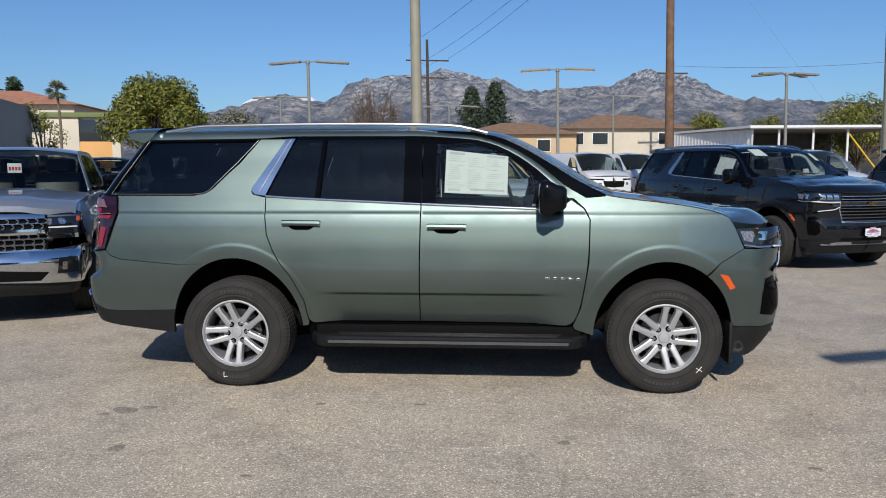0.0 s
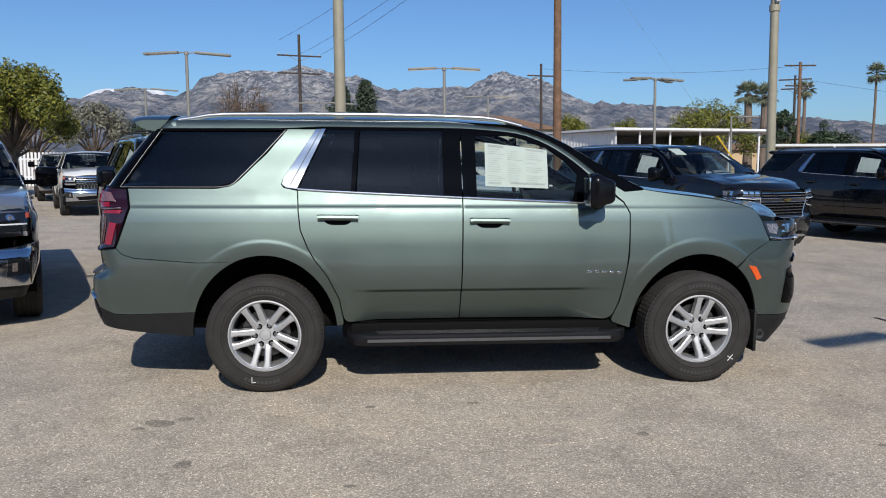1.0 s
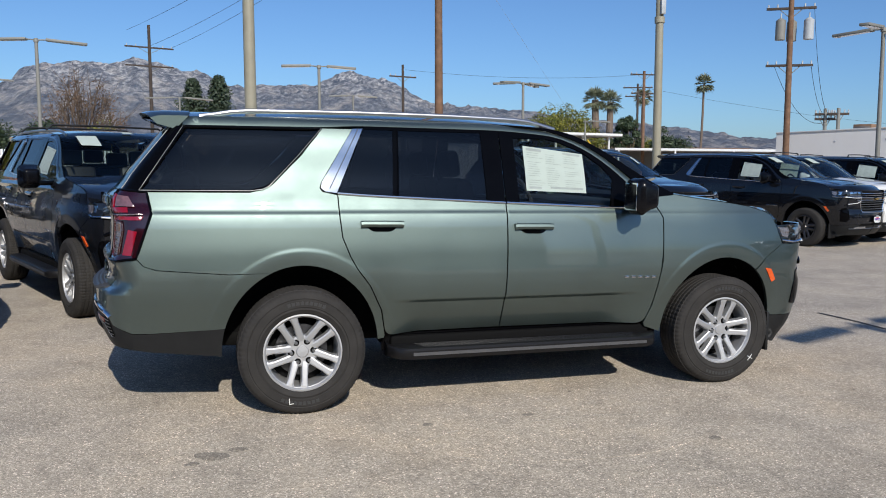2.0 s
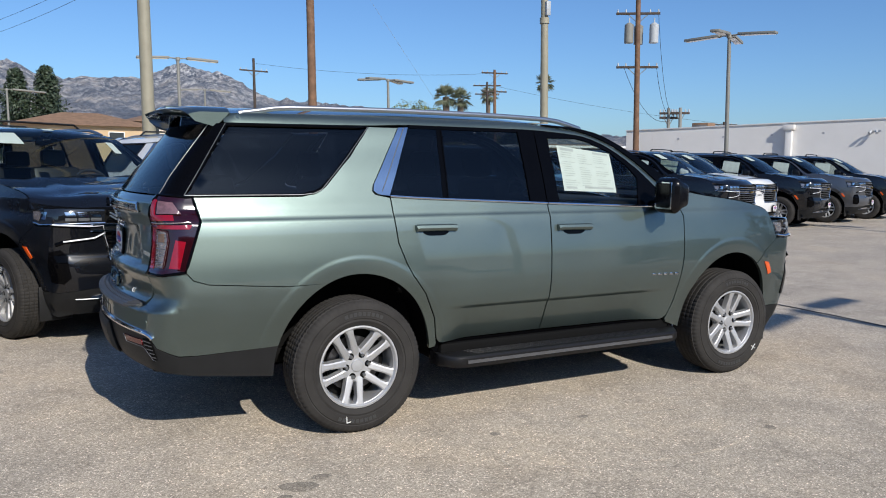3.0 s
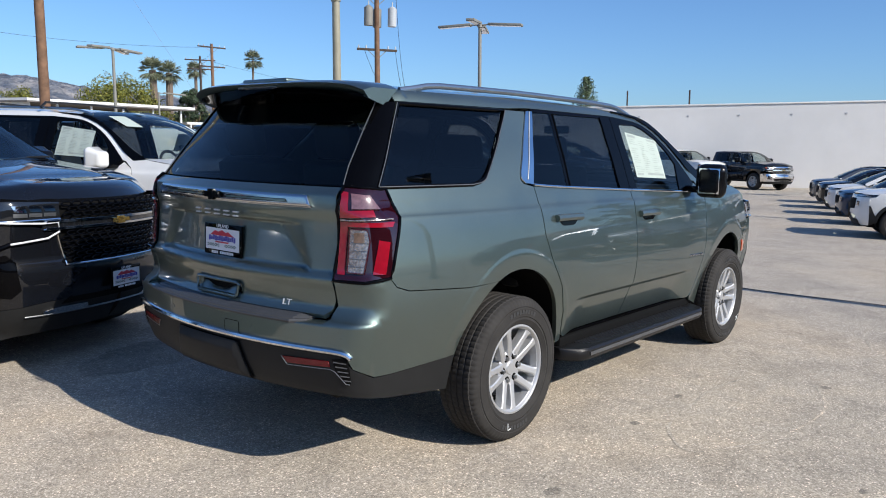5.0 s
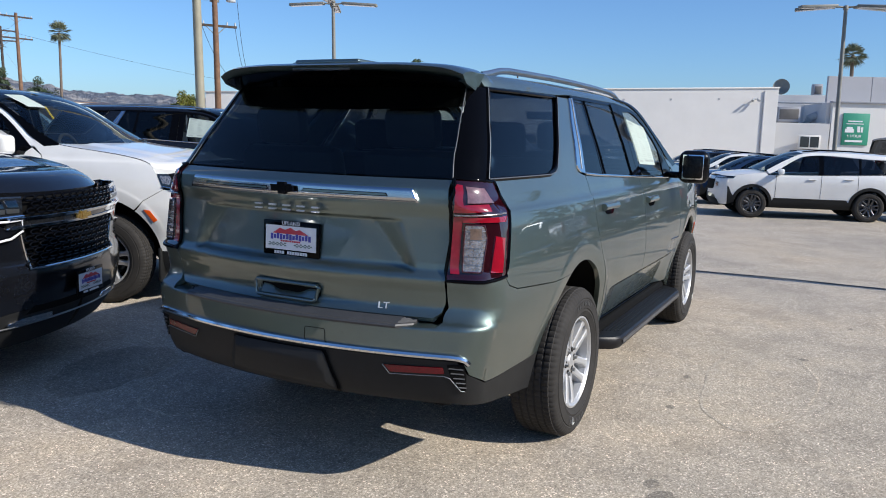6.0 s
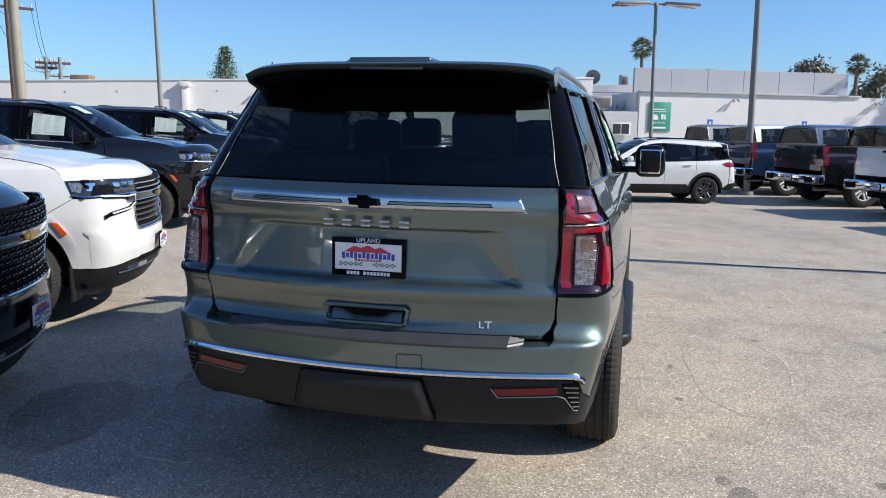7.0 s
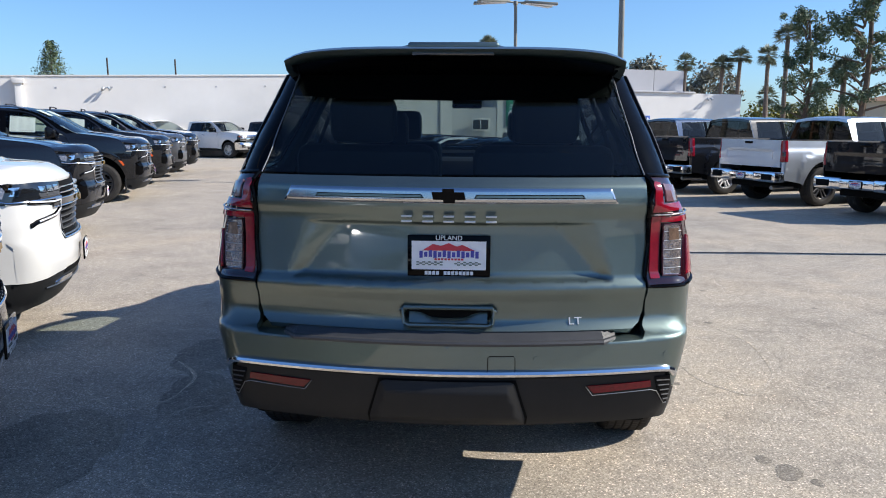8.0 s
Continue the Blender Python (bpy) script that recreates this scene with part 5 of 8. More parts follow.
def pk_half(x, z):
    w = PK_W(z)
    if x > 3.5:
        w -= 0.05 * ((x - 3.5) / 0.8) ** 2
    if x < 0.86 and z > 1.2:
        w = PK_W(1.2) - 0.10 * max(0.0, z - 1.2)
    if 0.3 < z < 1.25:
        for hx in PK_HUBS:
            r = (abs((x - hx) * 0.95) ** 4 + abs((z - 0.42) * 0.92) ** 4) ** 0.25
            w += 0.025 * smooth01((0.66 - r) / 0.08) * smooth01((z - 0.42) / 0.25)
    return w


PK = Shell(pk_half,
           Curve((0.4, -1.12), (0.8, -1.12), (1.5, -1.12)),
           Curve((0.28, 4.62), (0.45, 4.72), (0.70, 4.74), (0.80, 4.68), (1.0, 4.69), (1.12, 4.66), (1.22, 4.58), (1.3, 4.45)),
           0.02, 0.14, 0.06, 0.16)
PK_TOP = Curve((0.80, 1.80), (0.95, 1.845), (1.5, 1.862), (2.0, 1.86), (2.35, 1.84), (2.55, 1.79), (2.8, 1.66), (3.05, 1.50), (3.28, 1.355))
PK_HOOD = Curve((3.20, 1.345), (3.6, 1.325), (4.2, 1.285), (4.45, 1.235), (4.52, 1.15))


def build_pickup(label, group=""):
    car = thing("pickup", label, "pickup truck", group)
    S = PK
    af = lambda a0, a1, n=12: arc(3.745, 0.42, 0.50, a0, a1, n, 0.53)
    ar = lambda a0, a1, n=12: arc(0.0, 0.42, 0.50, a0, a1, n, 0.53)
    bm = bmesh.new()
    box(bm, (-1.0, -0.62, 0.38), (4.55, 0.62, 0.52), 0.03)
    box(bm, (0.62, -0.90, 0.40), (3.15, 0.90, 0.52), 0.02)
    part("underbody", bm, DARK, car)
    for sg in (-1, 1):
        for hx in PK_HUBS:
            bm = bmesh.new()
            sheet(bm, [[(hx + 0.55 * math.cos(radians(a)), sg * y, 0.42 + 0.58 * math.sin(radians(a))) for y in (0.955, 0.6)] for a in range(-8, 190, 12)])
            part("wheel_liner", bm, DARK, car)
    for mirror in (False, True):
        sg = 1 if mirror else -1

        def add(name, poly, material, parent=car, label="", **kw):
            return part(name, skin(name, S, poly, mirror=mirror, **kw), material, parent, label)
        bed = [(0.855, 1.36), (0.855, 0.50), (0.53, 0.46)] + ar(4, 176, 18) + [(-0.6, 0.50), (-1.0, 0.56)] + end_poly(S, [(0.93, 0.58), (0.93, 0.94)]) + [(-1.02, 0.94), (-1.02, 1.385)]
        add("bed_side", bed, PAINT, thick=0.05, res=0.07)
        lp = end_poly(S, [(0.885, 0.95), (0.885, 1.385)]) + [(-0.985, 1.385), (-0.985, 0.95)]
        lamp = add("tail_lamp", lp, RED_LENS, car, "tall red tail lamp", lift=0.008, res=0.03)
        add("clear_lens", end_poly(S, [(0.94, 1.06), (0.94, 1.16)]) + [(-1.05, 1.16), (-1.05, 1.06)], DEEP_RED, lamp, lift=0.013, res=0.03)
        rd = add("rear_door", [(0.875, 1.352), (1.86, 1.335), (1.86, 0.50), (0.90, 0.50)], PAINT, res=0.07)
        fd = add("front_door", [(1.866, 1.335), (2.78, 1.315), (2.98, 1.30), (3.0, 0.95), (2.94, 0.50), (1.866, 0.50)], PAINT, res=0.07)
        add("door_seal", [(0.86, 1.355), (2.98, 1.30), (3.0, 0.9), (2.94, 0.47), (0.86, 0.47)], DARK, lift=-0.016, thick=0, gap=0, res=0.09)
        add("rear_door_glass", [(1.02, 1.375), (1.05, 1.765), (1.80, 1.795), (1.82, 1.35)], GLASS_DARK, rd, lift=-0.006, thick=0, gap=0, res=0.09)
        add("front_door_glass", [(1.92, 1.350), (1.92, 1.795), (2.30, 1.785), (2.50, 1.70), (2.72, 1.55), (2.80, 1.42), (2.78, 1.33)], GLASS_CLEAR, fd, lift=-0.006, thick=0, gap=0, res=0.09)
        add("pillar_trim", [(1.82, 1.795), (1.92, 1.795), (1.92, 1.342), (1.82, 1.345)], GLOSS_BLACK, fd, lift=0.0)
        add("sail_trim", [(2.72, 1.55), (2.84, 1.47), (2.90, 1.33), (2.78, 1.325), (2.80, 1.42)], GLOSS_BLACK, fd, lift=0.0)
        cab = [(0.86, 1.36), (0.86, 1.82)] + strip(PK_TOP, 0.9, 3.25, 26) + [(2.98, 1.306), (2.90, 1.325), (2.84, 1.47), (2.72, 1.555), (2.50, 1.71), (2.30, 1.796), (1.92, 1.806), (1.05, 1.776), (1.0, 1.37)]
        add("cab_side", cab, PAINT, gap=0.0, res=0.05)
        for d, x0 in ((rd, 0.98), (fd, 1.96)):
            part("door_handle", bead(S, [(x0, 1.17), (x0 + 0.24, 1.17)], 0.021, 0.022, 0.7, mirror), CHROME, d)
        part("belt_strip", bead(S, [(0.90, 1.36), (1.86, 1.342), (2.78, 1.322)], 0.009, 0.003, 1.0, mirror), CHROME, fd)
        add("rocker", [(0.60, 0.50), (3.10, 0.50), (3.10, 0.38), (0.58, 0.38)], PLASTIC, lift=-0.01, res=0.1)
        f = [(3.006, 1.30), (3.006, 0.95), (2.945, 0.50), (3.23, 0.45)] + af(177, 45, 16) + [(4.20, 0.92), (4.30, 0.94), (4.33, 1.165), (4.42, 1.20)] + [(x, PK_HOOD(x) - 0.003) for x in (4.4, 4.2, 3.9, 3.6, 3.3)] + [(3.2, 1.335)]
        add("front_wing", f, PAINT, thick=0.04, res=0.06)
        hl = [(4.305, 0.945), (4.335, 1.162), (4.44, 1.19)] + end_poly(S, [(0.62, 1.155), (0.60, 0.90)], 1)
        lamp = add("headlamp", hl, LAMP_DARK, car, "boxy clear headlamp with chrome surround", lift=0.004)
        for y0, y1, z0, z1, mt_ in ((0.63, 0.89, 1.022, 1.038, LAMP_WHITE), (0.62, 0.90, 0.915, 0.960, CHROME), (0.62, 0.90, 1.135, 1.152, SATIN), (0.885, 0.915, 1.085, 1.135, AMBER), (0.62, 0.66, 1.06, 1.12, CLEAR_LENS)):
            add("lens", end_poly(S, [(y0, z0), (y1, z0), (y1, z1), (y0, z1)], 1), mt_, lamp, lift=0.008)
        add("projector", [(S.s_end(0.755, 1.09, 1) + 0.036 * math.cos(q * 0.524), 1.09 + 0.036 * math.sin(q * 0.524)) for q in range(12)], CHROME, lamp, lift=0.008)
        add("projector", [(S.s_end(0.755, 1.09, 1) + 0.022 * math.cos(q * 0.524), 1.09 + 0.022 * math.sin(q * 0.524)) for q in range(12)], CLEAR_LENS, lamp, lift=0.012)
        b = [(4.18, 0.44)] + [(4.20, 0.80)] + [(4.40, 0.84)] + end_poly(S, [(0.60, 0.80), (0.0, 0.74), (0.0, 0.50), (0.60, 0.46)], 1)
        fb = add("front_bumper", b, CHROME, car, "broad chrome front bumper", gap=0.0, lift=0.03, thick=0.05)
        add("fog_lamp", end_poly(S, [(0.69, 0.55), (0.87, 0.56), (0.87, 0.715), (0.71, 0.705)], 1), LAMP_DARK, fb, lift=0.034)
        add("fog_lens", end_poly(S, [(0.735, 0.59), (0.785, 0.595), (0.785, 0.675), (0.745, 0.67)], 1), CLEAR_LENS, fb, lift=0.038)
        add("bumper_slot", end_poly(S, [(0.0, 0.505), (0.54, 0.490), (0.62, 0.575), (0.0, 0.625)], 1), DARK, fb, lift=0.034, gap=0)
        add("valance", [(4.22, 0.44)] + end_poly(S, [(0.60, 0.46), (0.0, 0.50), (0.0, 0.34), (0.60, 0.32)], 1) + [(4.26, 0.32)], PLASTIC, gap=0.0, lift=0.0)
        # mirror
        bm = bmesh.new()
        box(bm, (2.70, 1.03, 1.33), (2.86, 1.26, 1.56), 0.045)
        box(bm, (2.74, 0.90, 1.36), (2.82, 1.06, 1.41), 0.01)
        for vv in bm.verts:
            vv.co.y *= sg
        bmesh.ops.recalc_face_normals(bm, faces=bm.faces)
        part("door_mirror", bm, GLOSS_BLACK, fd)
        # rear bumper corner
        bm = bmesh.new()
        box(bm, (-1.30, 0.36, 0.52), (-1.02, 0.98, 0.74), 0.035)
        for vv in bm.verts:
            vv.co.y *= sg
        bmesh.ops.recalc_face_normals(bm, faces=bm.faces)
        rb = part("rear_bumper", bm, CHROME, car, "chrome rear bumper with a corner step")
        bm = bmesh.new()
        box(bm, (-1.307, 0.60, 0.57), (-1.295, 0.90, 0.69), 0.004)
        for vv in bm.verts:
            vv.co.y *= sg
        bmesh.ops.recalc_face_normals(bm, faces=bm.faces)
        part("corner_step", bm, DARK, rb)
    part("rear_bumper", box(bmesh.new(), (-1.30, -0.37, 0.54), (-1.06, 0.37, 0.72), 0.02), CHROME, car)
    dealer_plate(car, pose(-1.31, 0, 0.63) @ Matrix.Scale(0.9, 4))
    part("exhaust", rod(bmesh.new(), (-1.12, -0.72, 0.40), (-0.3, -0.72, 0.42), 0.045, 0.045, 12), SATIN, car)
    # bed and tailgate
    bm = bmesh.new()
    box(bm, (-1.08, -0.90, 0.85), (0.83, 0.90, 0.90))
    for sg in (-1, 1):
        box(bm, (-1.06, sg * 0.90 - 0.03, 0.85), (0.84, sg * 0.90 + 0.05, 1.40), 0.012)
    box(bm, (0.80, -0.93, 0.80), (0.85, 0.93, 1.38), 0.01)
    part("bed_box", bm, PLASTIC, car)

    def gate(y, z):
        a = abs(y)
        return -0.02 * smooth01((z - 0.98) / 0.03) * smooth01((1.20 - z) / 0.03) * smooth01((0.70 - a) / 0.05)
    tg = part("tailgate", ends_skin("tailgate", S, [(-0.90, 0.83), (0.90, 0.83), (0.905, 1.395), (-0.905, 1.395)], 0, 0.04, 0.006, 0.06, gate), PAINT, car)
    part("handle", box(bmesh.new(), (-1.145, -0.11, 1.31), (-1.12, 0.11, 1.36), 0.008), GLOSS_BLACK, tg)
    # cab back, roof, glass
    us = [math.copysign(abs(-1 + 2 * i / 16) ** 0.8, -1 + 2 * i / 16) for i in range(17)]
    bm = bmesh.new()
    sheet(bm, [[(0.87, u * (PK_W(z) - 0.01), z) for u in us] for z in (0.9, 1.36)])
    part("cab_back", bm, PAINT, car)
    bm = bmesh.new()
    sheet(bm, [[(0.868 + 0.02 * f, u * (PK_W(1.38 + 0.44 * f) - 0.03), 1.38 + 0.42 * f) for u in us] for f in (0, 0.33, 0.66, 1)])
    part("back_glass", bm, GLASS_DARK, car, "dark rear cab glass")
    bm = bmesh.new()
    rows = []
    for i in range(17):
        x = 0.86 + 1.62 * i / 16
        z0 = PK_TOP(x)
        w = S.half(max(x, 0.9), z0) - 0.002
        rows.append([(x + 0.08 * smooth01((x - 1.8) / 0.6) * (1 - u * u), u * w, z0 + 0.055 * (1 - abs(u) ** 2.4)) for u in us])
    rows.insert(0, [(p[0] - 0.005, p[1], p[2] - 0.06) for p in rows[0]])
    sheet(bm, rows)
    part("roof", bm, PAINT, car)
    bm = bmesh.new()
    rows = []
    for j in range(9):
        x = 2.48 + 0.78 * j / 8
        z = PK_TOP(x)
        rows.append([(x + (0.08 + 0.12 * j / 8) * (1 - u * u), u * (S.half(x, z) - 0.012), z + 0.05 * (1 - abs(u) ** 2.4) * (1 - 0.07 * j)) for u in us])
    sheet(bm, rows)
    part("windscreen", bm, GLASS_SHIELD, car, "light tinted windscreen")
    bm = bmesh.new()
    rows = []
    for j in range(17):
        v = j / 16
        xs_, xc = 3.22 + v * 1.23, 3.42 + v * 1.22
        z0 = PK_HOOD(xs_)
        w = S.half(xs_, z0) - 0.004
        rows.append([(xs_ + (xc - xs_) * (1 - abs(u) ** 2.3), u * w, z0 + 0.05 * (1 - abs(u) ** 2.2) + 0.02 * smooth01((0.6 - abs(u)) / 0.1) - 0.04 * smooth01((v - 0.9) / 0.1)) for u in us])
    rows.append([(p[0], p[1], p[2] - 0.06) for p in rows[-1]])
    sheet(bm, rows)
    bmesh.ops.recalc_face_normals(bm, faces=bm.faces)
    if sum(f.normal.z for f in bm.faces) < 0:
        bmesh.ops.reverse_faces(bm, faces=bm.faces)
    part("bonnet", bm, PAINT, car)
    part("cowl", box(bmesh.new(), (3.12, -0.82, 1.28), (3.45, 0.82, 1.345), 0.02), PLASTIC, car)
    # grille
    part("grille_back", ends_skin("grille_back", S, [(-0.62, 0.76), (0.62, 0.76), (0.62, 1.18), (-0.62, 1.18)], 1, 0.1, -0.02, 0.0, None, 0.0), DARK, car)
    for z, hgt, mt_ in ((0.78, 0.03, CHROME), (0.850, 0.014, SATIN), (0.910, 0.014, SATIN), (0.960, 0.060, CHROME), (1.068, 0.010, CHROME), (1.120, 0.075, CHROME)):
        part("grille_slat", ends_skin("grille_slat", S, [(-0.60, z), (0.60, z), (0.60, z + hgt), (-0.60, z + hgt)], 1, 0.1, 0.012, 0.04), mt_, car)
    for k in range(14):
        y = -0.57 + k * 0.088
        xx = 4.665 - 0.14 * (y / 0.8) ** 2
        for z0, z1 in ((0.80, 0.855), (0.86, 0.915), (0.915, 0.965), (1.02, 1.07), (1.075, 1.125)):
            yy = y + (0.044 if int(z0 * 100) % 2 else 0)
            part("mesh_link", tube(bmesh.new(), [(xx + 0.012, yy - 0.014, z0), (xx + 0.012, yy + 0.010, z0 + 0.35 * (z1 - z0)), (xx + 0.012, yy + 0.010, z0 + 0.65 * (z1 - z0)), (xx + 0.012, yy - 0.014, z1)], 0.0065, 5), SATIN, car)
    logo_bar(car, pose(4.725, 0, 1.015, 0, 0, 180), GOLD, 0.19)
    bm = bmesh.new()
    box(bm, (2.62, -0.80, 1.0), (3.2, 0.80, 1.28), 0.05)
    part("dashboard", bm, CABIN, car)
    for x in (1.55, 2.3):
        for y in (-0.4, 0.4):
            o = part("seat", seat_mesh(0.56, 0.60), SEAT, car)
            o.location = (x, y, 0.86)
    part("cabin_floor", box(bmesh.new(), (0.9, -0.86, 0.60), (3.2, 0.86, 0.64)), CABIN, car)
    for hx in PK_HUBS:
        build_wheel(car, (hx, -0.875, 0.415), R=0.415, width=0.275, rim_r=0.26)
        build_wheel(car, (hx, 0.875, 0.415), R=0.415, width=0.275, rim_r=0.26, flip=True)
    return car


# ---------------------------------------------------------------- compact crossover and van

def build_compact(label, spec, group="", category="car", name="crossover"):
    """A two-box car from a table of sizes."""
    car = thing(name, label, category, group)
    hx1, W, k = spec["base"], spec["half"], spec["top"]
    table, top, hood = Curve(*W), Curve(*k), Curve(*spec["hood"])
    R = spec["tyre"]
    xr, xf = spec["rear"], spec["front"]

    def half(x, z):
        w = table(z)
        if x < 0:
            w -= 0.06 * min(1.0, -x) ** 2
        if x > hx1:
            w -= 0.10 * (x - hx1) ** 2
        return w
    S = Shell(half, Curve(*xr), Curve(*xf), 0.10, 0.14, 0.14, 0.20)
    ra = R + 0.055
    af = lambda a0, a1, n=14: arc(hx1, R, ra, a0, a1, n)
    ar = lambda a0, a1, n=14: arc(0.0, R, ra, a0, a1, n)
    belt = Curve(*spec["belt"])
    x_r, x_f = spec["body"]
    trim = spec["trim"]
    bm = bmesh.new()
    box(bm, (xr[0][1] + 0.25, -0.58, 0.24), (xf[0][1] - 0.2, 0.58, 0.40), 0.03)
    part("underbody", bm, DARK, car)
    for mirror in (False, True):
        sg = 1 if mirror else -1

        def add(nm, poly, material, parent=car, lb="", **kw):
            return part(nm, skin(nm, S, poly, mirror=mirror, **kw), material, parent, lb)
        z1 = spec["clad"]
        lo = [(hx1 - ra - 0.06, z1), (ra + 0.06, z1)]
        side = [(x_r, 0.62)] + end_poly(S, [(0.0, 0.62), (0.0, 0.95)]) + [(x_r, 0.95), (x_r, belt(x_r))]
        bodyp = [(x_r + 0.02, z1 + 0.02)] + arc(0.0, R, ra + 0.07, 172, 10, 14) + [(ra + 0.10, z1), (hx1 - ra - 0.10, z1)] + arc(hx1, R, ra + 0.07, 170, 20, 14) + [(x_f, z1 + 0.25), (x_f, hood(x_f))]
        bodyp += [(x, hood(x)) for x in (x_f - 0.2, x_f - 0.5, spec["cowl"])] + [(spec["cowl"] - 0.05, belt(spec["cowl"]))]
        bodyp += [(x, belt(x)) for x in (2.0, 1.4, 0.8, 0.2, -0.2) if x < spec["cowl"] - 0.06] + [(x_r + 0.02, belt(x_r))]
        add("body_side", bodyp, PAINT, res=0.06, thick=0.03)
        clad = [(x_r - 0.02, z1 + 0.015), (x_r, 0.36)] + arc(0.0, R, ra, 176, 2, 16) + [(ra, 0.27), (hx1 - ra, 0.27)] + arc(hx1, R, ra, 178, 4, 16) + [(x_f, 0.30), (x_f + 0.02, z1 + 0.245)] + arc(hx1, R, ra + 0.066, 21, 170, 14) + [(hx1 - ra - 0.10, z1 - 0.004), (ra + 0.10, z1 - 0.004)] + arc(0.0, R, ra + 0.066, 10, 171, 14)
        add("cladding", clad, trim, res=0.06, lift=0.012, thick=0.05, gap=0.0)
        for xs_ in spec["doors"]:
            part("door_gap", bead(S, [(xs_, belt(xs_)), (xs_, z1 + 0.01)], 0.003, 0.0005, 1.0, mirror), DARK, car)
        for xs_ in spec["handles"]:
            part("door_handle", bead(S, [(xs_, belt(xs_) - 0.10), (xs_ + 0.19, belt(xs_) - 0.105)], 0.017, 0.018, 0.7, mirror), spec.get("handle", PAINT), car)
        for poly, gm in spec["glass"]:
            add("side_glass", poly, gm, lift=-0.006, thick=0, gap=0, res=0.08)
        for poly in spec["pillars"]:
            add("pillar_trim", poly, GLOSS_BLACK, lift=0.0, res=0.08, gap=0)
        x0, x1 = spec["rail"]
        rl = [(x, spec["head"](x)) for x in [x0 + (x1 - x0) * i / 24 for i in range(25)]]
        add("roof_side", rl + strip(top, x1 + 0.06, x0 - 0.02, 24), spec.get("roof", PAINT), gap=0.0, res=0.05)
        # lamps
        hz = spec["lamp_z"]
        add("headlamp", [(x_f - 0.10, hz), (x_f - 0.16, hz + 0.06)] + end_poly(S, [(0.45, hz + 0.05), (0.40, hz - 0.02)], 1), LAMP_DARK, car, "slim headlamp", lift=0.006)
        add("fog_lamp", end_poly(S, [(0.55, hz - 0.20), (0.68, hz - 0.20), (0.68, hz - 0.10), (0.55, hz - 0.10)], 1), CLEAR_LENS, lift=0.006)
        add("front_face", [(x_f, 0.30), (x_f, hood(x_f) - 0.003)] + end_poly(S, [(0.3, hood(x_f)), (0.0, hood(x_f)), (0.0, 0.55), (0.5, 0.50)], 1) + end_poly(S, [(0.6, 0.30)], 1), PAINT, gap=0.0, thick=0.02)
        add("grille", end_poly(S, [(0.0, hz - 0.05), (0.48, hz - 0.04), (0.42, hz - 0.28), (0.0, hz - 0.30)], 1), DARK, lift=0.006, gap=0.0)
        add("valance", end_poly(S, [(0.0, 0.45), (0.62, 0.42), (0.62, 0.28), (0.0, 0.28)], 1), trim, lift=0.012, gap=0.0)
        add("rear_face", [(x_r, z1 + 0.02), (x_r, belt(x_r))] + end_poly(S, [(0.5, belt(x_r)), (0.0, belt(x_r)), (0.0, 0.62), (0.5, 0.62)]), PAINT, gap=0.0, thick=0.02)
        add("rear_valance", [(x_r, z1 + 0.015), (x_r, 0.36)] + end_poly(S, [(0.5, 0.34), (0.0, 0.34), (0.0, 0.615), (0.5, 0.615)]), trim, gap=0.0, lift=0.01)
        tz = spec["tail_z"]
        add("tail_lamp", [(x_r + 0.22, tz + 0.045), (x_r + 0.10, tz + 0.09)] + end_poly(S, [(0.45, tz + 0.08), (0.45, tz - 0.01)]) + [(x_r + 0.10, tz - 0.03)], RED_LENS, car, "slim red tail lamp", lift=0.008, res=0.03)
        bm = bmesh.new()
        mx, mz = spec["mirror"]
        hw = table(mz)
        box(bm, (mx, hw + 0.03, mz), (mx + 0.13, hw + 0.21, mz + 0.14), 0.035)
        box(bm, (mx + 0.03, hw - 0.06, mz), (mx + 0.09, hw + 0.06, mz + 0.04), 0.01)
        for vv in bm.verts:
            vv.co.y *= sg
        bmesh.ops.recalc_face_normals(bm, faces=bm.faces)
        part("door_mirror", bm, PAINT, car)
        if spec.get("rails"):
            part("roof_rail", tube(bmesh.new(), [(x, sg * 0.56, top(x) + 0.05) for x in (0.0, 0.1, 0.6, 1.1, 1.5)], 0.016, 8), GLOSS_BLACK, car)
        for hx in (0.0, hx1):
            bm = bmesh.new()
            sheet(bm, [[(hx + (ra + 0.02) * math.cos(radians(a)), sg * y, R + (ra + 0.02) * math.sin(radians(a))) for y in (table(0.6) - 0.02, 0.5)] for a in range(-8, 190, 12)])
            part("wheel_liner", bm, DARK, car)
    us = [math.copysign(abs(-1 + 2 * i / 14) ** 0.8, -1 + 2 * i / 14) for i in range(15)]

    def across(x, z, crown, bow=0.0):
        return [(x + bow * (1 - u * u), u * (half(x, z) - 0.004), z + crown * (1 - abs(u) ** 2.4)) for u in us]
    xa, xb, xc_ = spec["roofline"]
    for nm, rows, mt_ in (
            ("roof", [across(xa + (xb - xa) * i / 14, top(xa + (xb - xa) * i / 14), 0.05, 0.05 * smooth01(i / 14)) for i in range(15)], spec.get("roof", PAINT)),
            ("windscreen", [across(xb + (xc_ - xb) * i / 8, top(xb + (xc_ - xb) * i / 8), 0.05, 0.05 + 0.012 * i) for i in range(9)], GLASS_SHIELD),
            ("bonnet", [across(xc_ - 0.06 + (x_f - xc_ + 0.06) * i / 12, hood(xc_ - 0.06 + (x_f - xc_ + 0.06) * i / 12), 0.05, 0.12 + 0.010 * i) for i in range(13)], PAINT)):
        bm = bmesh.new()
        sheet(bm, rows)
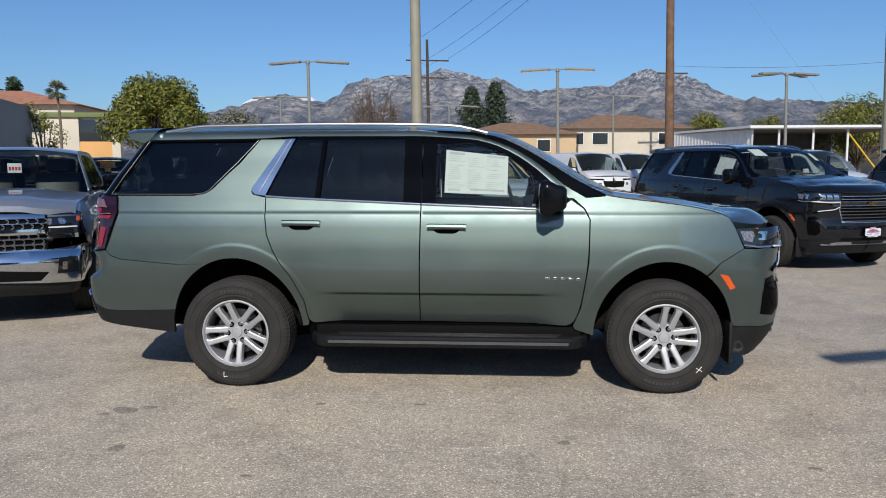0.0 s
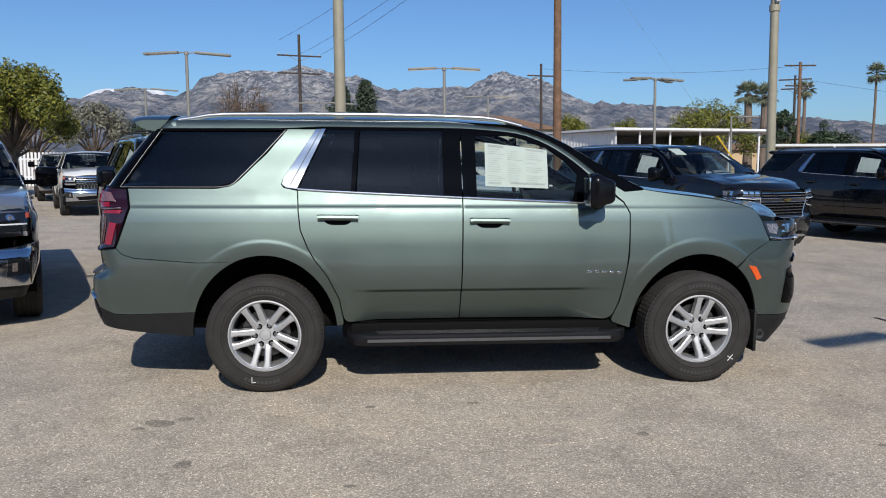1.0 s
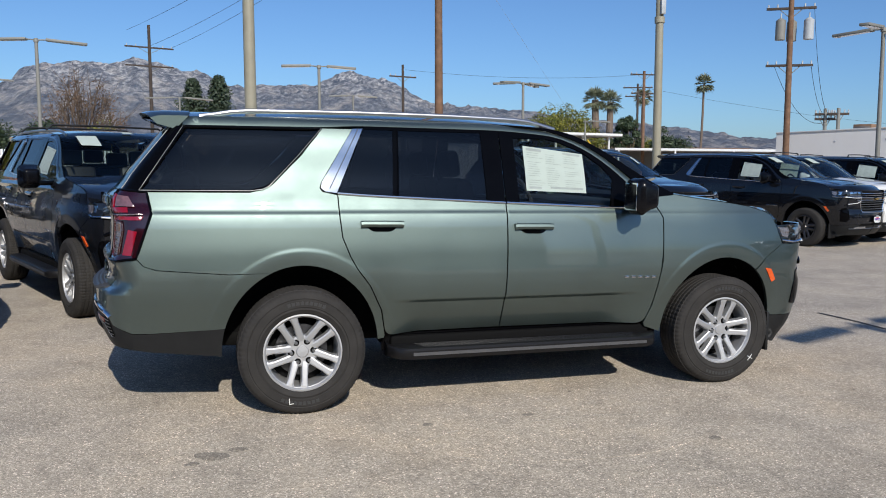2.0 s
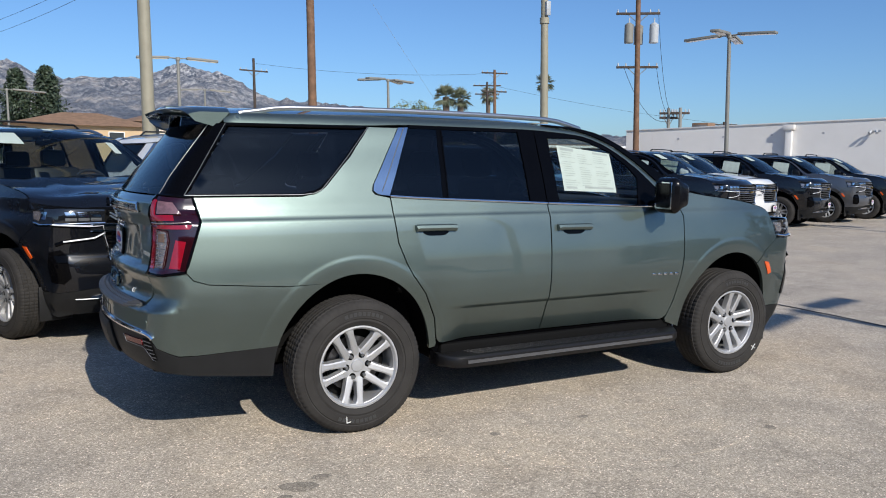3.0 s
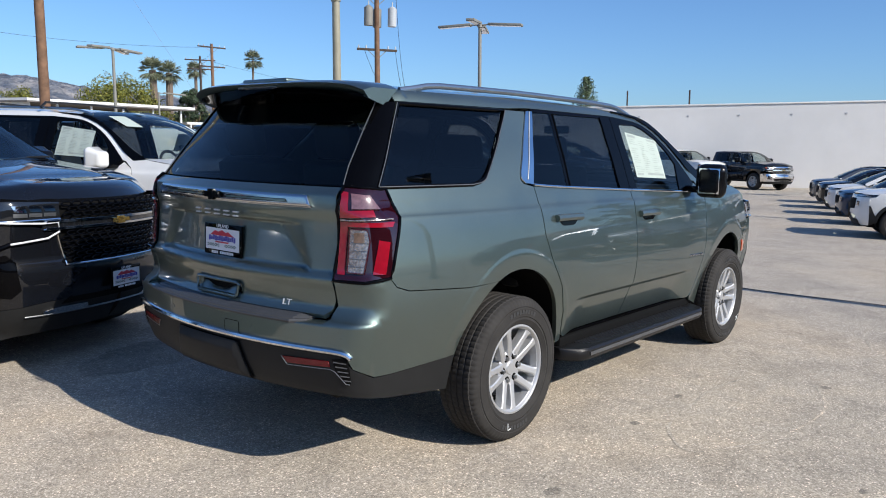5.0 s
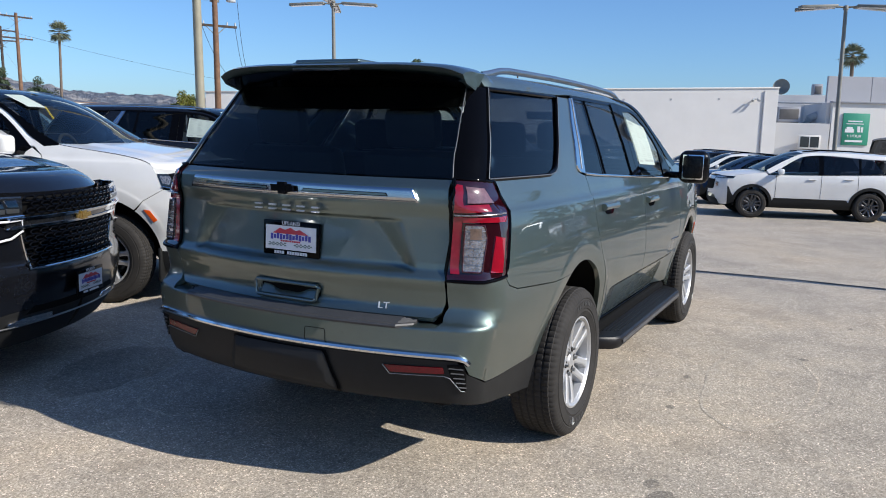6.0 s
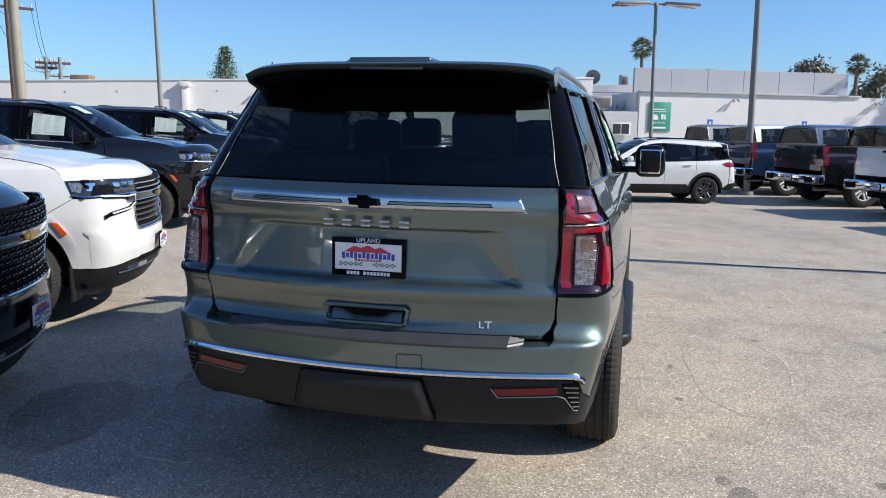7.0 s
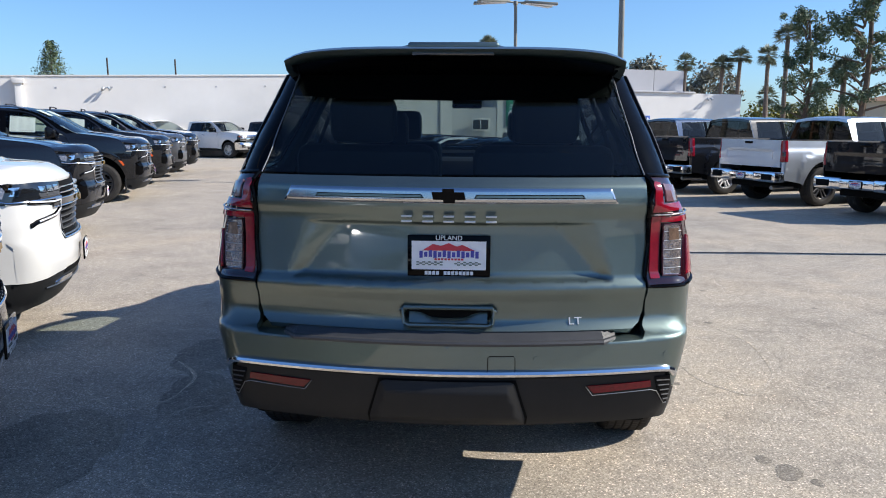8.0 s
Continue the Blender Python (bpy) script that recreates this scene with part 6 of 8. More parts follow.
        bmesh.ops.recalc_face_normals(bm, faces=bm.faces)
        if sum(f.normal.z for f in bm.faces) < 0:
            bmesh.ops.reverse_faces(bm, faces=bm.faces)
        part(nm, bm, mt_, car)
    zb = belt(x_r) + 0.01
    zt = top(xa)
    ga = [(S.half(x_r, zb) - 0.12, zb), (S.half(x_r, zt) - 0.14, zt)]
    part("rear_glass", ends_skin("rear_glass", S, ga + [(-y, z) for y, z in ga[::-1]], 0, 0.08, 0.0, 0.0, None, 0.0), GLASS_DARK, car, "dark rear glass")
    for sg in (-1, 1):
        bm = bmesh.new()
        sheet(bm, [[(xa - 0.02 + 0.02 * f, sg * (half(xa, zt) - 0.02), zt), (x_r, sg * (half(x_r, zb) - 0.01), zb), (x_r - 0.1, sg * (half(x_r, zb) - 0.10), zb), (xa - 0.06, sg * (half(xa, zt) - 0.12), zt)] for f in (0, 1)])
        part("rear_pillar", bm, spec.get("roof", PAINT), car)
    bm = bmesh.new()
    box(bm, (spec["cowl"] - 0.55, -0.66, 0.75), (spec["cowl"] - 0.08, 0.66, belt(2.0) - 0.03), 0.05)
    part("dashboard", bm, CABIN, car)
    part("cabin_floor", box(bmesh.new(), (x_r + 0.1, -0.70, 0.45), (spec["cowl"], 0.70, 0.49)), CABIN, car)
    for x in spec["seats"]:
        for y in (-0.36, 0.36):
            o = part("seat", seat_mesh(0.50, 0.56), SEAT, car)
            o.location = (x, y, 0.56)
    for hx in (0.0, hx1):
        yy = table(0.6) - 0.10
        build_wheel(car, (hx, -yy, R), R=R, width=0.22, rim_r=R * 0.64, spokes=5, alloy=spec["alloy"])
        build_wheel(car, (hx, yy, R), R=R, width=0.22, rim_r=R * 0.64, spokes=5, alloy=spec["alloy"], flip=True)
    return car


CROSSOVER = dict(
    base=2.64, tyre=0.345, body=(-0.62, 3.20), clad=0.50, cowl=2.35, trim=PLASTIC, alloy=ALLOY_DARK, lamp_z=0.93, tail_z=0.98, mirror=(1.98, 1.06), rails=True,
    half=((0.25, 0.80), (0.40, 0.86), (0.60, 0.885), (0.85, 0.90), (1.0, 0.885), (1.08, 0.86), (1.15, 0.83), (1.50, 0.68), (1.58, 0.63), (1.66, 0.55)),
    rear=((0.30, -0.82), (0.50, -0.90), (0.70, -0.89), (0.95, -0.86), (1.10, -0.80), (1.52, -0.52)),
    front=((0.25, 3.40), (0.45, 3.50), (0.80, 3.50), (0.95, 3.46), (1.02, 3.36), (1.1, 3.2)),
    top=((-0.62, 1.515), (-0.2, 1.555), (0.6, 1.60), (1.2, 1.595), (1.55, 1.55), (1.9, 1.40), (2.2, 1.235), (2.45, 1.09)),
    hood=((2.3, 1.10), (2.6, 1.07), (3.0, 1.015), (3.25, 0.95), (3.4, 0.90)),
    belt=((-0.7, 1.13), (0.3, 1.09), (1.2, 1.06), (2.3, 1.04)),
    doors=(2.12, 1.10, 0.28), handles=(0.40, 1.22),
    glass=(([(-0.30, 1.16), (-0.05, 1.46), (0.20, 1.47), (0.22, 1.11)], GLASS_DARK), ([(0.26, 1.11), (0.26, 1.48), (1.03, 1.52), (1.06, 1.075)], GLASS_DARK), ([(1.16, 1.07), (1.14, 1.52), (1.48, 1.49), (1.74, 1.36), (2.02, 1.18), (2.08, 1.06)], GLASS_CLEAR)),
    pillars=([(1.03, 1.53), (1.14, 1.53), (1.16, 1.065), (1.06, 1.07)], [(0.20, 1.48), (0.26, 1.48), (0.26, 1.10), (0.22, 1.10)], [(-0.5, 1.15), (-0.42, 1.30), (-0.30, 1.16), (-0.28, 1.13)]),
    head=Curve((-0.62, 1.46), (-0.05, 1.47), (0.26, 1.49), (1.1, 1.535), (1.48, 1.50), (1.76, 1.37), (2.05, 1.18), (2.30, 1.06)), rail=(-0.60, 2.28), roofline=(-0.60, 1.50, 2.42), seats=(1.05, 0.10))
VAN = dict(
    base=3.1, tyre=0.35, body=(-0.85, 3.65), clad=0.42, cowl=2.95, trim=PAINT, alloy=ALLOY, lamp_z=0.92, tail_z=1.05, mirror=(2.45, 1.25),
    half=((0.25, 0.86), (0.40, 0.93), (0.70, 0.96), (1.0, 0.965), (1.2, 0.95), (1.75, 0.88), (1.92, 0.82), (2.0, 0.74), (2.08, 0.6)),
    rear=((0.30, -1.02), (0.50, -1.08), (1.2, -1.07), (1.9, -0.98)),
    front=((0.25, 3.92), (0.45, 4.02), (0.80, 4.0), (0.95, 3.93), (1.10, 3.78), (1.2, 3.6)),
    top=((-1.0, 1.98), (0.0, 2.0), (1.6, 2.0), (2.1, 1.94), (2.5, 1.68), (2.8, 1.44), (3.05, 1.26)),
    hood=((2.9, 1.28), (3.2, 1.22), (3.5, 1.12), (3.7, 1.02)),
    belt=((-1.0, 1.24), (1.5, 1.22), (2.9, 1.20)), doors=(2.75, 1.60, 0.5), handles=(1.66, 0.6), handle=PLASTIC,
    glass=(([(1.70, 1.24), (1.70, 1.82), (2.12, 1.80), (2.40, 1.62), (2.72, 1.23)], GLASS_CLEAR),),
    pillars=(), head=Curve((-0.9, 1.24), (1.55, 1.24), (1.66, 1.25), (1.70, 1.84), (2.14, 1.82), (2.43, 1.63), (2.75, 1.24), (2.9, 1.22)), rail=(-0.88, 2.88), roofline=(-0.9, 2.06, 3.02), seats=(1.7,))


# ---------------------------------------------------------------- ground


def lot_material(name="worn_asphalt", tint=(1.04, 1.0, 0.965)):
    m, t, b = nodes_of(name)
    tcs = t.nodes.new("ShaderNodeTexCoord")
    agg = t.nodes.new("ShaderNodeTexVoronoi")
    set_in(agg, Scale=135.0, Randomness=1.0)
    t.links.new(tcs.outputs["Object"], agg.inputs["Vector"])
    sep = t.nodes.new("ShaderNodeSeparateColor")
    t.links.new(agg.outputs["Color"], sep.inputs[0])
    stone = t.nodes.new("ShaderNodeValToRGB")
    el = stone.color_ramp.elements
    for _ in range(3):
        el.new(0.5)
    for s_, (p_, c_) in zip(el, ((0.0, (0.25, 0.226, 0.190)), (0.30, (0.350, 0.316, 0.266)), (0.65, (0.43, 0.391, 0.330)), (0.90, (0.52, 0.476, 0.405)), (1.0, (0.85, 0.79, 0.70)))):
        s_.position = p_
        s_.color = (*c_, 1)
    t.links.new(sep.outputs[0], stone.inputs[0])
    fine, _ = noise_ramp(t, 210.0, [(0.36, (0.75, 0.74, 0.73)), (0.50, (1.0, 1.0, 1.0)), (0.64, (1.22, 1.21, 1.19))], detail=4, rough=0.75)
    mid, _ = noise_ramp(t, 34.0, [(0.32, (0.82, 0.81, 0.80)), (0.50, (1.0, 1.0, 1.0)), (0.68, (1.15, 1.14, 1.12))], detail=6, rough=0.8)
    grit, _ = noise_ramp(t, 11.0, [(0.30, (0.60, 0.59, 0.57)), (0.42, (1, 1, 1)), (0.70, (1.12, 1.11, 1.09))], detail=7, rough=0.8)
    wide, _ = noise_ramp(t, 0.35, [(0.30, (0.78, 0.80, 0.82)), (0.52, (1, 1, 1)), (0.70, (1.05, 1.0, 0.93))], detail=9, rough=0.68)
    patch, _ = noise_ramp(t, 1.6, [(0.36, (0.80, 0.80, 0.80)), (0.52, (1, 1, 1)), (0.68, (1.08, 1.07, 1.04))], detail=8, rough=0.72)
    big, _ = noise_ramp(t, 0.045, [(0.42, (0.88, 0.89, 0.91)), (0.60, (1.0, 1.0, 0.98))], detail=3)
    col = blend(t, 1.0, stone.outputs[0], fine.outputs[0], "MULTIPLY")
    col = blend(t, 1.0, col, grit.outputs[0], "MULTIPLY")
    col = blend(t, 1.0, col, mid.outputs[0], "MULTIPLY")
    col = blend(t, 1.0, col, wide.outputs[0], "MULTIPLY")
    col = blend(t, 1.0, col, patch.outputs[0], "MULTIPLY")
    col = blend(t, 1.0, col, big.outputs[0], "MULTIPLY")
    # hair cracks
    tc = t.nodes.new("ShaderNodeTexCoord")
    vo = t.nodes.new("ShaderNodeTexVoronoi")
    vo.feature = "DISTANCE_TO_EDGE"
    wob = t.nodes.new("ShaderNodeTexNoise")
    set_in(wob, Scale=2.2, Detail=5.0)
    va = t.nodes.new("ShaderNodeVectorMath")
    va.operation = "MULTIPLY_ADD"
    va.inputs[1].default_value = (0.9, 0.9, 0)
    t.links.new(tc.outputs["Object"], wob.inputs["Vector"])
    t.links.new(wob.outputs["Color"], va.inputs[0])
    t.links.new(tc.outputs["Object"], va.inputs[2])
    t.links.new(va.outputs[0], vo.inputs["Vector"])
    set_in(vo, Scale=0.22)
    rp = t.nodes.new("ShaderNodeValToRGB")
    rp.color_ramp.elements[0].color = (0.86, 0.86, 0.86, 1)
    rp.color_ramp.elements[1].color = (1, 1, 1, 1)
    rp.color_ramp.elements[1].position = 0.003
    t.links.new(vo.outputs["Distance"], rp.inputs[0])
    col = blend(t, 1.0, col, rp.outputs[0], "MULTIPLY")
    pit = t.nodes.new("ShaderNodeTexVoronoi")
    set_in(pit, Scale=2.3)
    t.links.new(tc.outputs["Object"], pit.inputs["Vector"])
    pr = t.nodes.new("ShaderNodeValToRGB")
    pr.color_ramp.elements[0].color = (0.34, 0.33, 0.32, 1)
    pr.color_ramp.elements[0].position = 0.014
    pr.color_ramp.elements[1].color = (1, 1, 1, 1)
    pr.color_ramp.elements[1].position = 0.034
    t.links.new(pit.outputs["Distance"], pr.inputs[0])
    col = blend(t, 1.0, col, pr.outputs[0], "MULTIPLY")
    col = blend(t, 1.0, col, tint, "MULTIPLY")
    t.links.new(col, b.inputs["Base Color"])
    set_in(b, Roughness=0.93, Diffuse_Roughness=0.2)
    bump(t, b, agg.outputs["Distance"], 0.20, 0.003)
    return m


LOT = lot_material()
bm = bmesh.new()
bmesh.ops.create_grid(bm, x_segments=4, y_segments=4, size=4800)
ground = part("ground", bm, LOT, None, smooth=False)
tagged(ground, "sun-bleached grey asphalt of the parking lot", "ground", kind="structure")

OIL = lot_material("oil_stained_asphalt", (0.66, 0.64, 0.615))
POLE_SHADOW = plain("tar_seam", (0.035, 0.033, 0.032), rough=0.8, vary=0.3)


def stain(x, y, r, sx=1.0, turn=0.0, seed=0, material=None):
    """A flat stain of uneven outline on the ground."""
    rng = random.Random(seed)
    bm = bmesh.new()
    ph = [rng.random() * 6.28 for _ in range(4)]
    ring = []
    for k in range(56):
        a = 2 * math.pi * k / 56
        rr = r * (1 + 0.12 * math.sin(2 * a + ph[0]) + 0.07 * math.sin(3 * a + ph[1]) + 0.04 * math.sin(9 * a + ph[2]) + 0.02 * rng.random())
        ring.append(bm.verts.new((rr * sx * math.cos(a), rr * math.sin(a), 0.0012)))
    bm.faces.new(ring)
    o = part("oil_stain", bm, material or OIL, None, smooth=False)
    o.matrix_world = pose(x, y, 0, 0, 0, turn)
    return tagged(o, "dark oil stain on the grey asphalt", "stain", "stains on the lot")


for k, (x, y, r, sx, turn) in enumerate(((-0.274, -2.25, 0.045, 1.2, 20), (-0.56, -1.57, 0.065, 1.35, -30), (-0.42, -1.50, 0.035, 1.5, -20), (-0.66, -1.66, 0.03, 1.2, 0), (1.383, -1.327, 0.028, 1.2, 0), (0.71, -1.355, 0.026, 1.3, 30), (2.3, -2.0, 0.03, 1.4, 0), (-1.9, -2.6, 0.035, 1.3, 60), (0.6, -2.6, 0.022, 1.2, 0), (3.6, -2.3, 0.025, 1.3, 0), (2.9, -3.1, 0.03, 1.2, 0), (1.0, -3.3, 0.03, 1.3, 15), (-2.2, -1.1, 0.02, 1.2, 0))):
    stain(x, y, r, sx, turn, k)

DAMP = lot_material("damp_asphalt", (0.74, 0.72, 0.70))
DRIED = lot_material("pale_dried_asphalt", (1.20, 1.15, 1.09))


def dried_edge(x, y, rx, ry, turn, a0, a1, w=0.014, seed=0):
    """A thin pale line left where a puddle dried, part of an uneven oval."""
    rng = random.Random(seed)
    ph = [rng.random() * 6.28 for _ in range(3)]
    bm = bmesh.new()
    rows = []
    for k in range(91):
        a = radians(a0 + (a1 - a0) * k / 90)
        f = 1 + 0.05 * math.sin(3 * a + ph[0]) + 0.025 * math.sin(7 * a + ph[1]) + 0.008 * rng.random()
        ww = w * (0.35 + 0.65 * abs(math.sin(2.3 * a + ph[2]))) * smooth01(min(k, 90 - k) / 12)
        rows.append([((rx * f + d) * math.cos(a), (ry * f + d) * math.sin(a), 0.0016) for d in (-ww, ww)])
    sheet(bm, rows)
    bm.normal_update()
    if sum(f.normal.z for f in bm.faces) < 0:
        bmesh.ops.reverse_faces(bm, faces=bm.faces)
    o = part("dried_edge", bm, DRIED, None, smooth=False)
    o.matrix_world = pose(x, y, 0, 0, 0, turn)
    return tagged(o, "thin pale edge of a dried puddle on the asphalt", "stain", "stains on the lot")


for k, (x, y, rx, ry, turn, a0, a1) in enumerate(((1.5, -1.77, 0.93, 0.34, 0, 15, 345), (-0.42, 1.22, 0.56, 0.34, 20, -20, 250), (0.55, 2.0, 0.52, 0.30, 25, 60, 330), (2.0, -3.4, 0.7, 0.3, 15, 0, 200), (4.2, -2.2, 0.8, 0.35, 10, 40, 300), (6.6, -3.0, 0.9, 0.4, -10, 0, 260), (8.6, -2.1, 0.8, 0.5, 40, 0, 320), (-1.6, -2.4, 0.6, 0.3, 40, 20, 220))):
    dried_edge(x, y, rx, ry, turn, a0, a1, 0.013, 20 + k)


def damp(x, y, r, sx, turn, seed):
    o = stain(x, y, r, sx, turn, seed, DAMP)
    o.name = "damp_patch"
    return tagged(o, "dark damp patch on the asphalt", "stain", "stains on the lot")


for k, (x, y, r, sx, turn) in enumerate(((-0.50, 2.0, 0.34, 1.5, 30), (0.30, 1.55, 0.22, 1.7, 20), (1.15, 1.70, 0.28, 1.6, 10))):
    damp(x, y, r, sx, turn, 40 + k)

# dark strip across the lot, painted along the lamp pole's shadow line
rng = random.Random(5)
bm = bmesh.new()
rows = []
for k in range(120):
    y = 1.2 - k * 0.25
    x = 5.95 + 0.02 * (0.4 - y) + 0.03 * math.sin(k * 0.7) + rng.uniform(-0.008, 0.008)
    w = 0.016 + rng.uniform(0, 0.012)
    rows.append([(x - w, y, 0.004), (x + w, y, 0.004)])
sheet(bm, rows)
tagged(part("tar_seam", bm, POLE_SHADOW, None, smooth=False), "narrow dark strip painted along the lamp pole's shadow line", "seam", kind="structure")

# ---------------------------------------------------------------- poles and lamps

UP = Vector((-0.014, 0.016, 1.0))
WOOD = plain("weathered_pole_wood", (0.17, 0.095, 0.055), rough=0.85, vary=0.35, scale=4, bump_scale=40)
WOOD_GREY = plain("grey_pole_wood", (0.06, 0.045, 0.036), rough=0.9, vary=0.35, scale=4)
STEEL_TAN = plain("tan_painted_steel", (0.30, 0.275, 0.20), rough=0.55, vary=0.12, scale=3)
STEEL_GREY = plain("grey_painted_steel", (0.22, 0.215, 0.19), rough=0.55, vary=0.12, scale=3)
CABLE = plain("black_cable", (0.02, 0.02, 0.02), rough=0.6)
YELLOW = plain("yellow_guard_plastic", (0.75, 0.48, 0.03), rough=0.5)
CAN = plain("grey_transformer_paint", (0.42, 0.44, 0.45), rough=0.45)


def up_pole(name, x, y, h, r0, r1, material, label, category, group=""):
    th = thing(name, label, category, group, at=pose(x, y, 0))
    part("pole", rod(bmesh.new(), (0, 0, 0), UP * h, r0, r1, 14), material, th)
    return th


def parking_lamp(x, y, h, arms, reach=1.15, steel=None, head=0.16):
    """A steel pole with flat lamp heads on short arms; arms are bearings in degrees."""
    steel = steel or STEEL_GREY
    th = up_pole("parking_lamp", x, y, h, 0.085, 0.065, steel, "tall grey steel parking-lot lamp with flat heads", "lamp post", "parking lamps")
    part("base", rod(bmesh.new(), (0, 0, 0), (0, 0, 0.10), 0.20, 0.18, 14), steel, th)
    part("hub", rod(bmesh.new(), UP * (h - 0.08), UP * (h + 0.06), 0.10, 0.08, 12), steel, th)
    for a in arms:
        d = Vector((math.cos(radians(a)), math.sin(radians(a)), 0.0))
        part("arm", rod(bmesh.new(), UP * h, UP * h + d * 0.45 + Vector((0, 0, 0.03)), 0.03, 0.025, 8), steel, th)
        bm = bmesh.new()
        box(bm, (0.35, -head, -0.02), (0.35 + reach, head, 0.075), 0.02, Matrix.Translation(UP * h) @ pose(0, 0, 0.02, 0, 3, a))
        hd = part("lamp_head", bm, steel, th)
        bm = bmesh.new()
        box(bm, (0.42, -head * 0.75, -0.028), (0.30 + reach, head * 0.75, -0.019), 0, Matrix.Translation(UP * h) @ pose(0, 0, 0.02, 0, 3, a))
        part("lens", bm, CLEAR_LENS, hd)
    return th


def utility_pole(x, y, h, r, turn, arms, wood, fittings=True, label="brown wooden utility pole with crossarms"):
    th = up_pole("utility_pole", x, y, h, r, r * 0.72, wood, label, "utility pole", "utility poles")
    d = Vector((math.cos(radians(turn)), math.sin(radians(turn)), 0))
    for z, half in arms:
        bm = bmesh.new()
        c = UP * z
        box(bm, (-half, -0.06, -0.06), (half, 0.06, 0.06), 0.01, Matrix.Translation(c + Vector((0, 0, 0))) @ pose(0, 0, 0, 0, 0, turn))
        arm = part("crossarm", bm, WOOD_GREY, th)
        for k in (-0.92, -0.55, 0.55, 0.92):
            p = c + d * half * k
            part("insulator", rod(bmesh.new(), p + Vector((0, 0, 0.05)), p + Vector((0, 0, 0.22)), 0.045, 0.03, 8), CAN, arm)
        for sg in (-1, 1):
            part("brace", rod(bmesh.new(), c + d * half * 0.5 * sg, c - UP * 0.5, 0.02, 0.02, 6), STEEL_GREY, th)
    return th


def wire(pts, sag, r=0.012, n=14, name="overhead_wire"):
    bm = bmesh.new()
    a, b = Vector(pts[0]), Vector(pts[1])
    tube(bm, [a.lerp(b, i / n) - Vector((0, 0, sag * 4 * (i / n) * (1 - i / n))) for i in range(n + 1)], r, 5)
    return tagged(part(name, bm, CABLE, None), "thin black overhead wire between utility poles", "wire", "overhead wires")


parking_lamp(-6.79, 29.04, 6.17, (172, 8), 1.5)
parking_lamp(4.45, 30.02, 5.8, (176, -6), 1.3)
parking_lamp(15.7, 33.4, 5.85, (10, 165, 40, 205), 1.25)
parking_lamp(21.6, 15.9, 6.33, (-70, 110, 30, 205), 1.35)
parking_lamp(28.98, -1.47, 6.5, (-85, 95, -60, 120), 1.35)
parking_lamp(-14.2, 50.5, 6.45, (172, 8), 1.8)
parking_lamp(9.8, 51.0, 6.3, (172, -5), 1.4)
parking_lamp(-2.2, 55.0, 6.0, (172, 5), 2.0)
parking_lamp(28.7, 51.8, 5.1, (-20,), 1.6, head=0.25)
parking_lamp(6.2, -8.75, 6.3, (16, 196), 0.95, head=0.11)
parking_lamp(17.6, -3.8, 9.0, (-60, 120), 1.3)
for x, y in ((0.28, 9.04), (10.57, 12.04)):
    th = up_pole("light_mast", x, y, 11.0, 0.115, 0.08, STEEL_TAN, "tall tan steel light mast with a junction band", "lamp post", "light masts")
    part("band", rod(bmesh.new(), UP * 5.2, UP * 5.35, 0.125, 0.125, 14), STEEL_TAN, th)
    part("junction_box", box(bmesh.new(), (-0.06, -0.17, 5.4), (0.06, -0.08, 5.75), 0.01, Matrix.Translation((-0.07, 0.08, 0))), CAN, th)
utility_pole(8.08, 23.36, 13.0, 0.17, 0, ((12.2, 1.2),), WOOD)
utility_pole(-4.64, 63.78, 12.4, 0.16, 12, ((10.6, 1.9), (9.1, 1.9)), WOOD_GREY)
utility_pole(16.57, 63.47, 10.25, 0.15, 10, ((9.2, 1.3),), WOOD_GREY)
utility_pole(38.0, 58.6, 10.2, 0.17, -10, ((9.9, 1.3), (8.2, 1.2)), WOOD)
utility_pole(43.2, 68.5, 10.2, 0.15, -35, ((9.8, 1.5), (8.9, 1.3)), WOOD_GREY)
utility_pole(66.7, 57.2, 6.3, 0.15, -40, ((6.0, 1.4), (5.3, 1.2)), WOOD_GREY)
tp = utility_pole(27.75, 27.69, 11.2, 0.17, -35, ((10.9, 1.2), (9.55, 1.15), (6.75, 1.1)), WOOD, label="brown wooden utility pole with two transformers")
for dx, dy, mat_ in ((0.62, -0.42, CAN), (-0.45, 0.32, STEEL_GREY), (0.30, 0.42, STEEL_GREY)):
    bm = bmesh.new()
    rod(bm, (dx - 0.12, dy, 8.0), (dx - 0.12, dy, 8.95), 0.24, 0.24, 16)
    rod(bm, (dx - 0.12, dy, 8.95), (dx - 0.12, dy, 9.05), 0.22, 0.10, 16)
    tr = part("transformer", bm, mat_, tp, "cylindrical transformer can")
    part("bushing", rod(bmesh.new(), (dx - 0.12, dy, 9.0), (dx - 0.12, dy, 9.3), 0.04, 0.03, 8), CAN, tr)
for x, y, h, arms in ((30.66, 28.3, 4.75, ((4.45, 0.5), (4.2, 0.5))), (30.95, 27.7, 4.75, ((4.45, 0.5),))):
    utility_pole(x, y, h, 0.12, -35, arms, STEEL_GREY, label="grey service pole with a short crossarm")
for x, y, h in ((89.1, 44.2, 9.2), (89.8, 36.3, 9.1)):
    utility_pole(x, y, h, 0.13, -40, (), WOOD_GREY, label="plain wooden pole beyond the white wall")
wire(((28.45, 27.2, 6.8), (30.7, 28.2, 4.5)), 0.9)
wire(((28.45, 27.2, 9.6), (30.7, 28.2, 4.5)), 1.3)
wire(((27.05, 28.2, 6.8), (30.9, 27.7, 4.5)), 1.5)
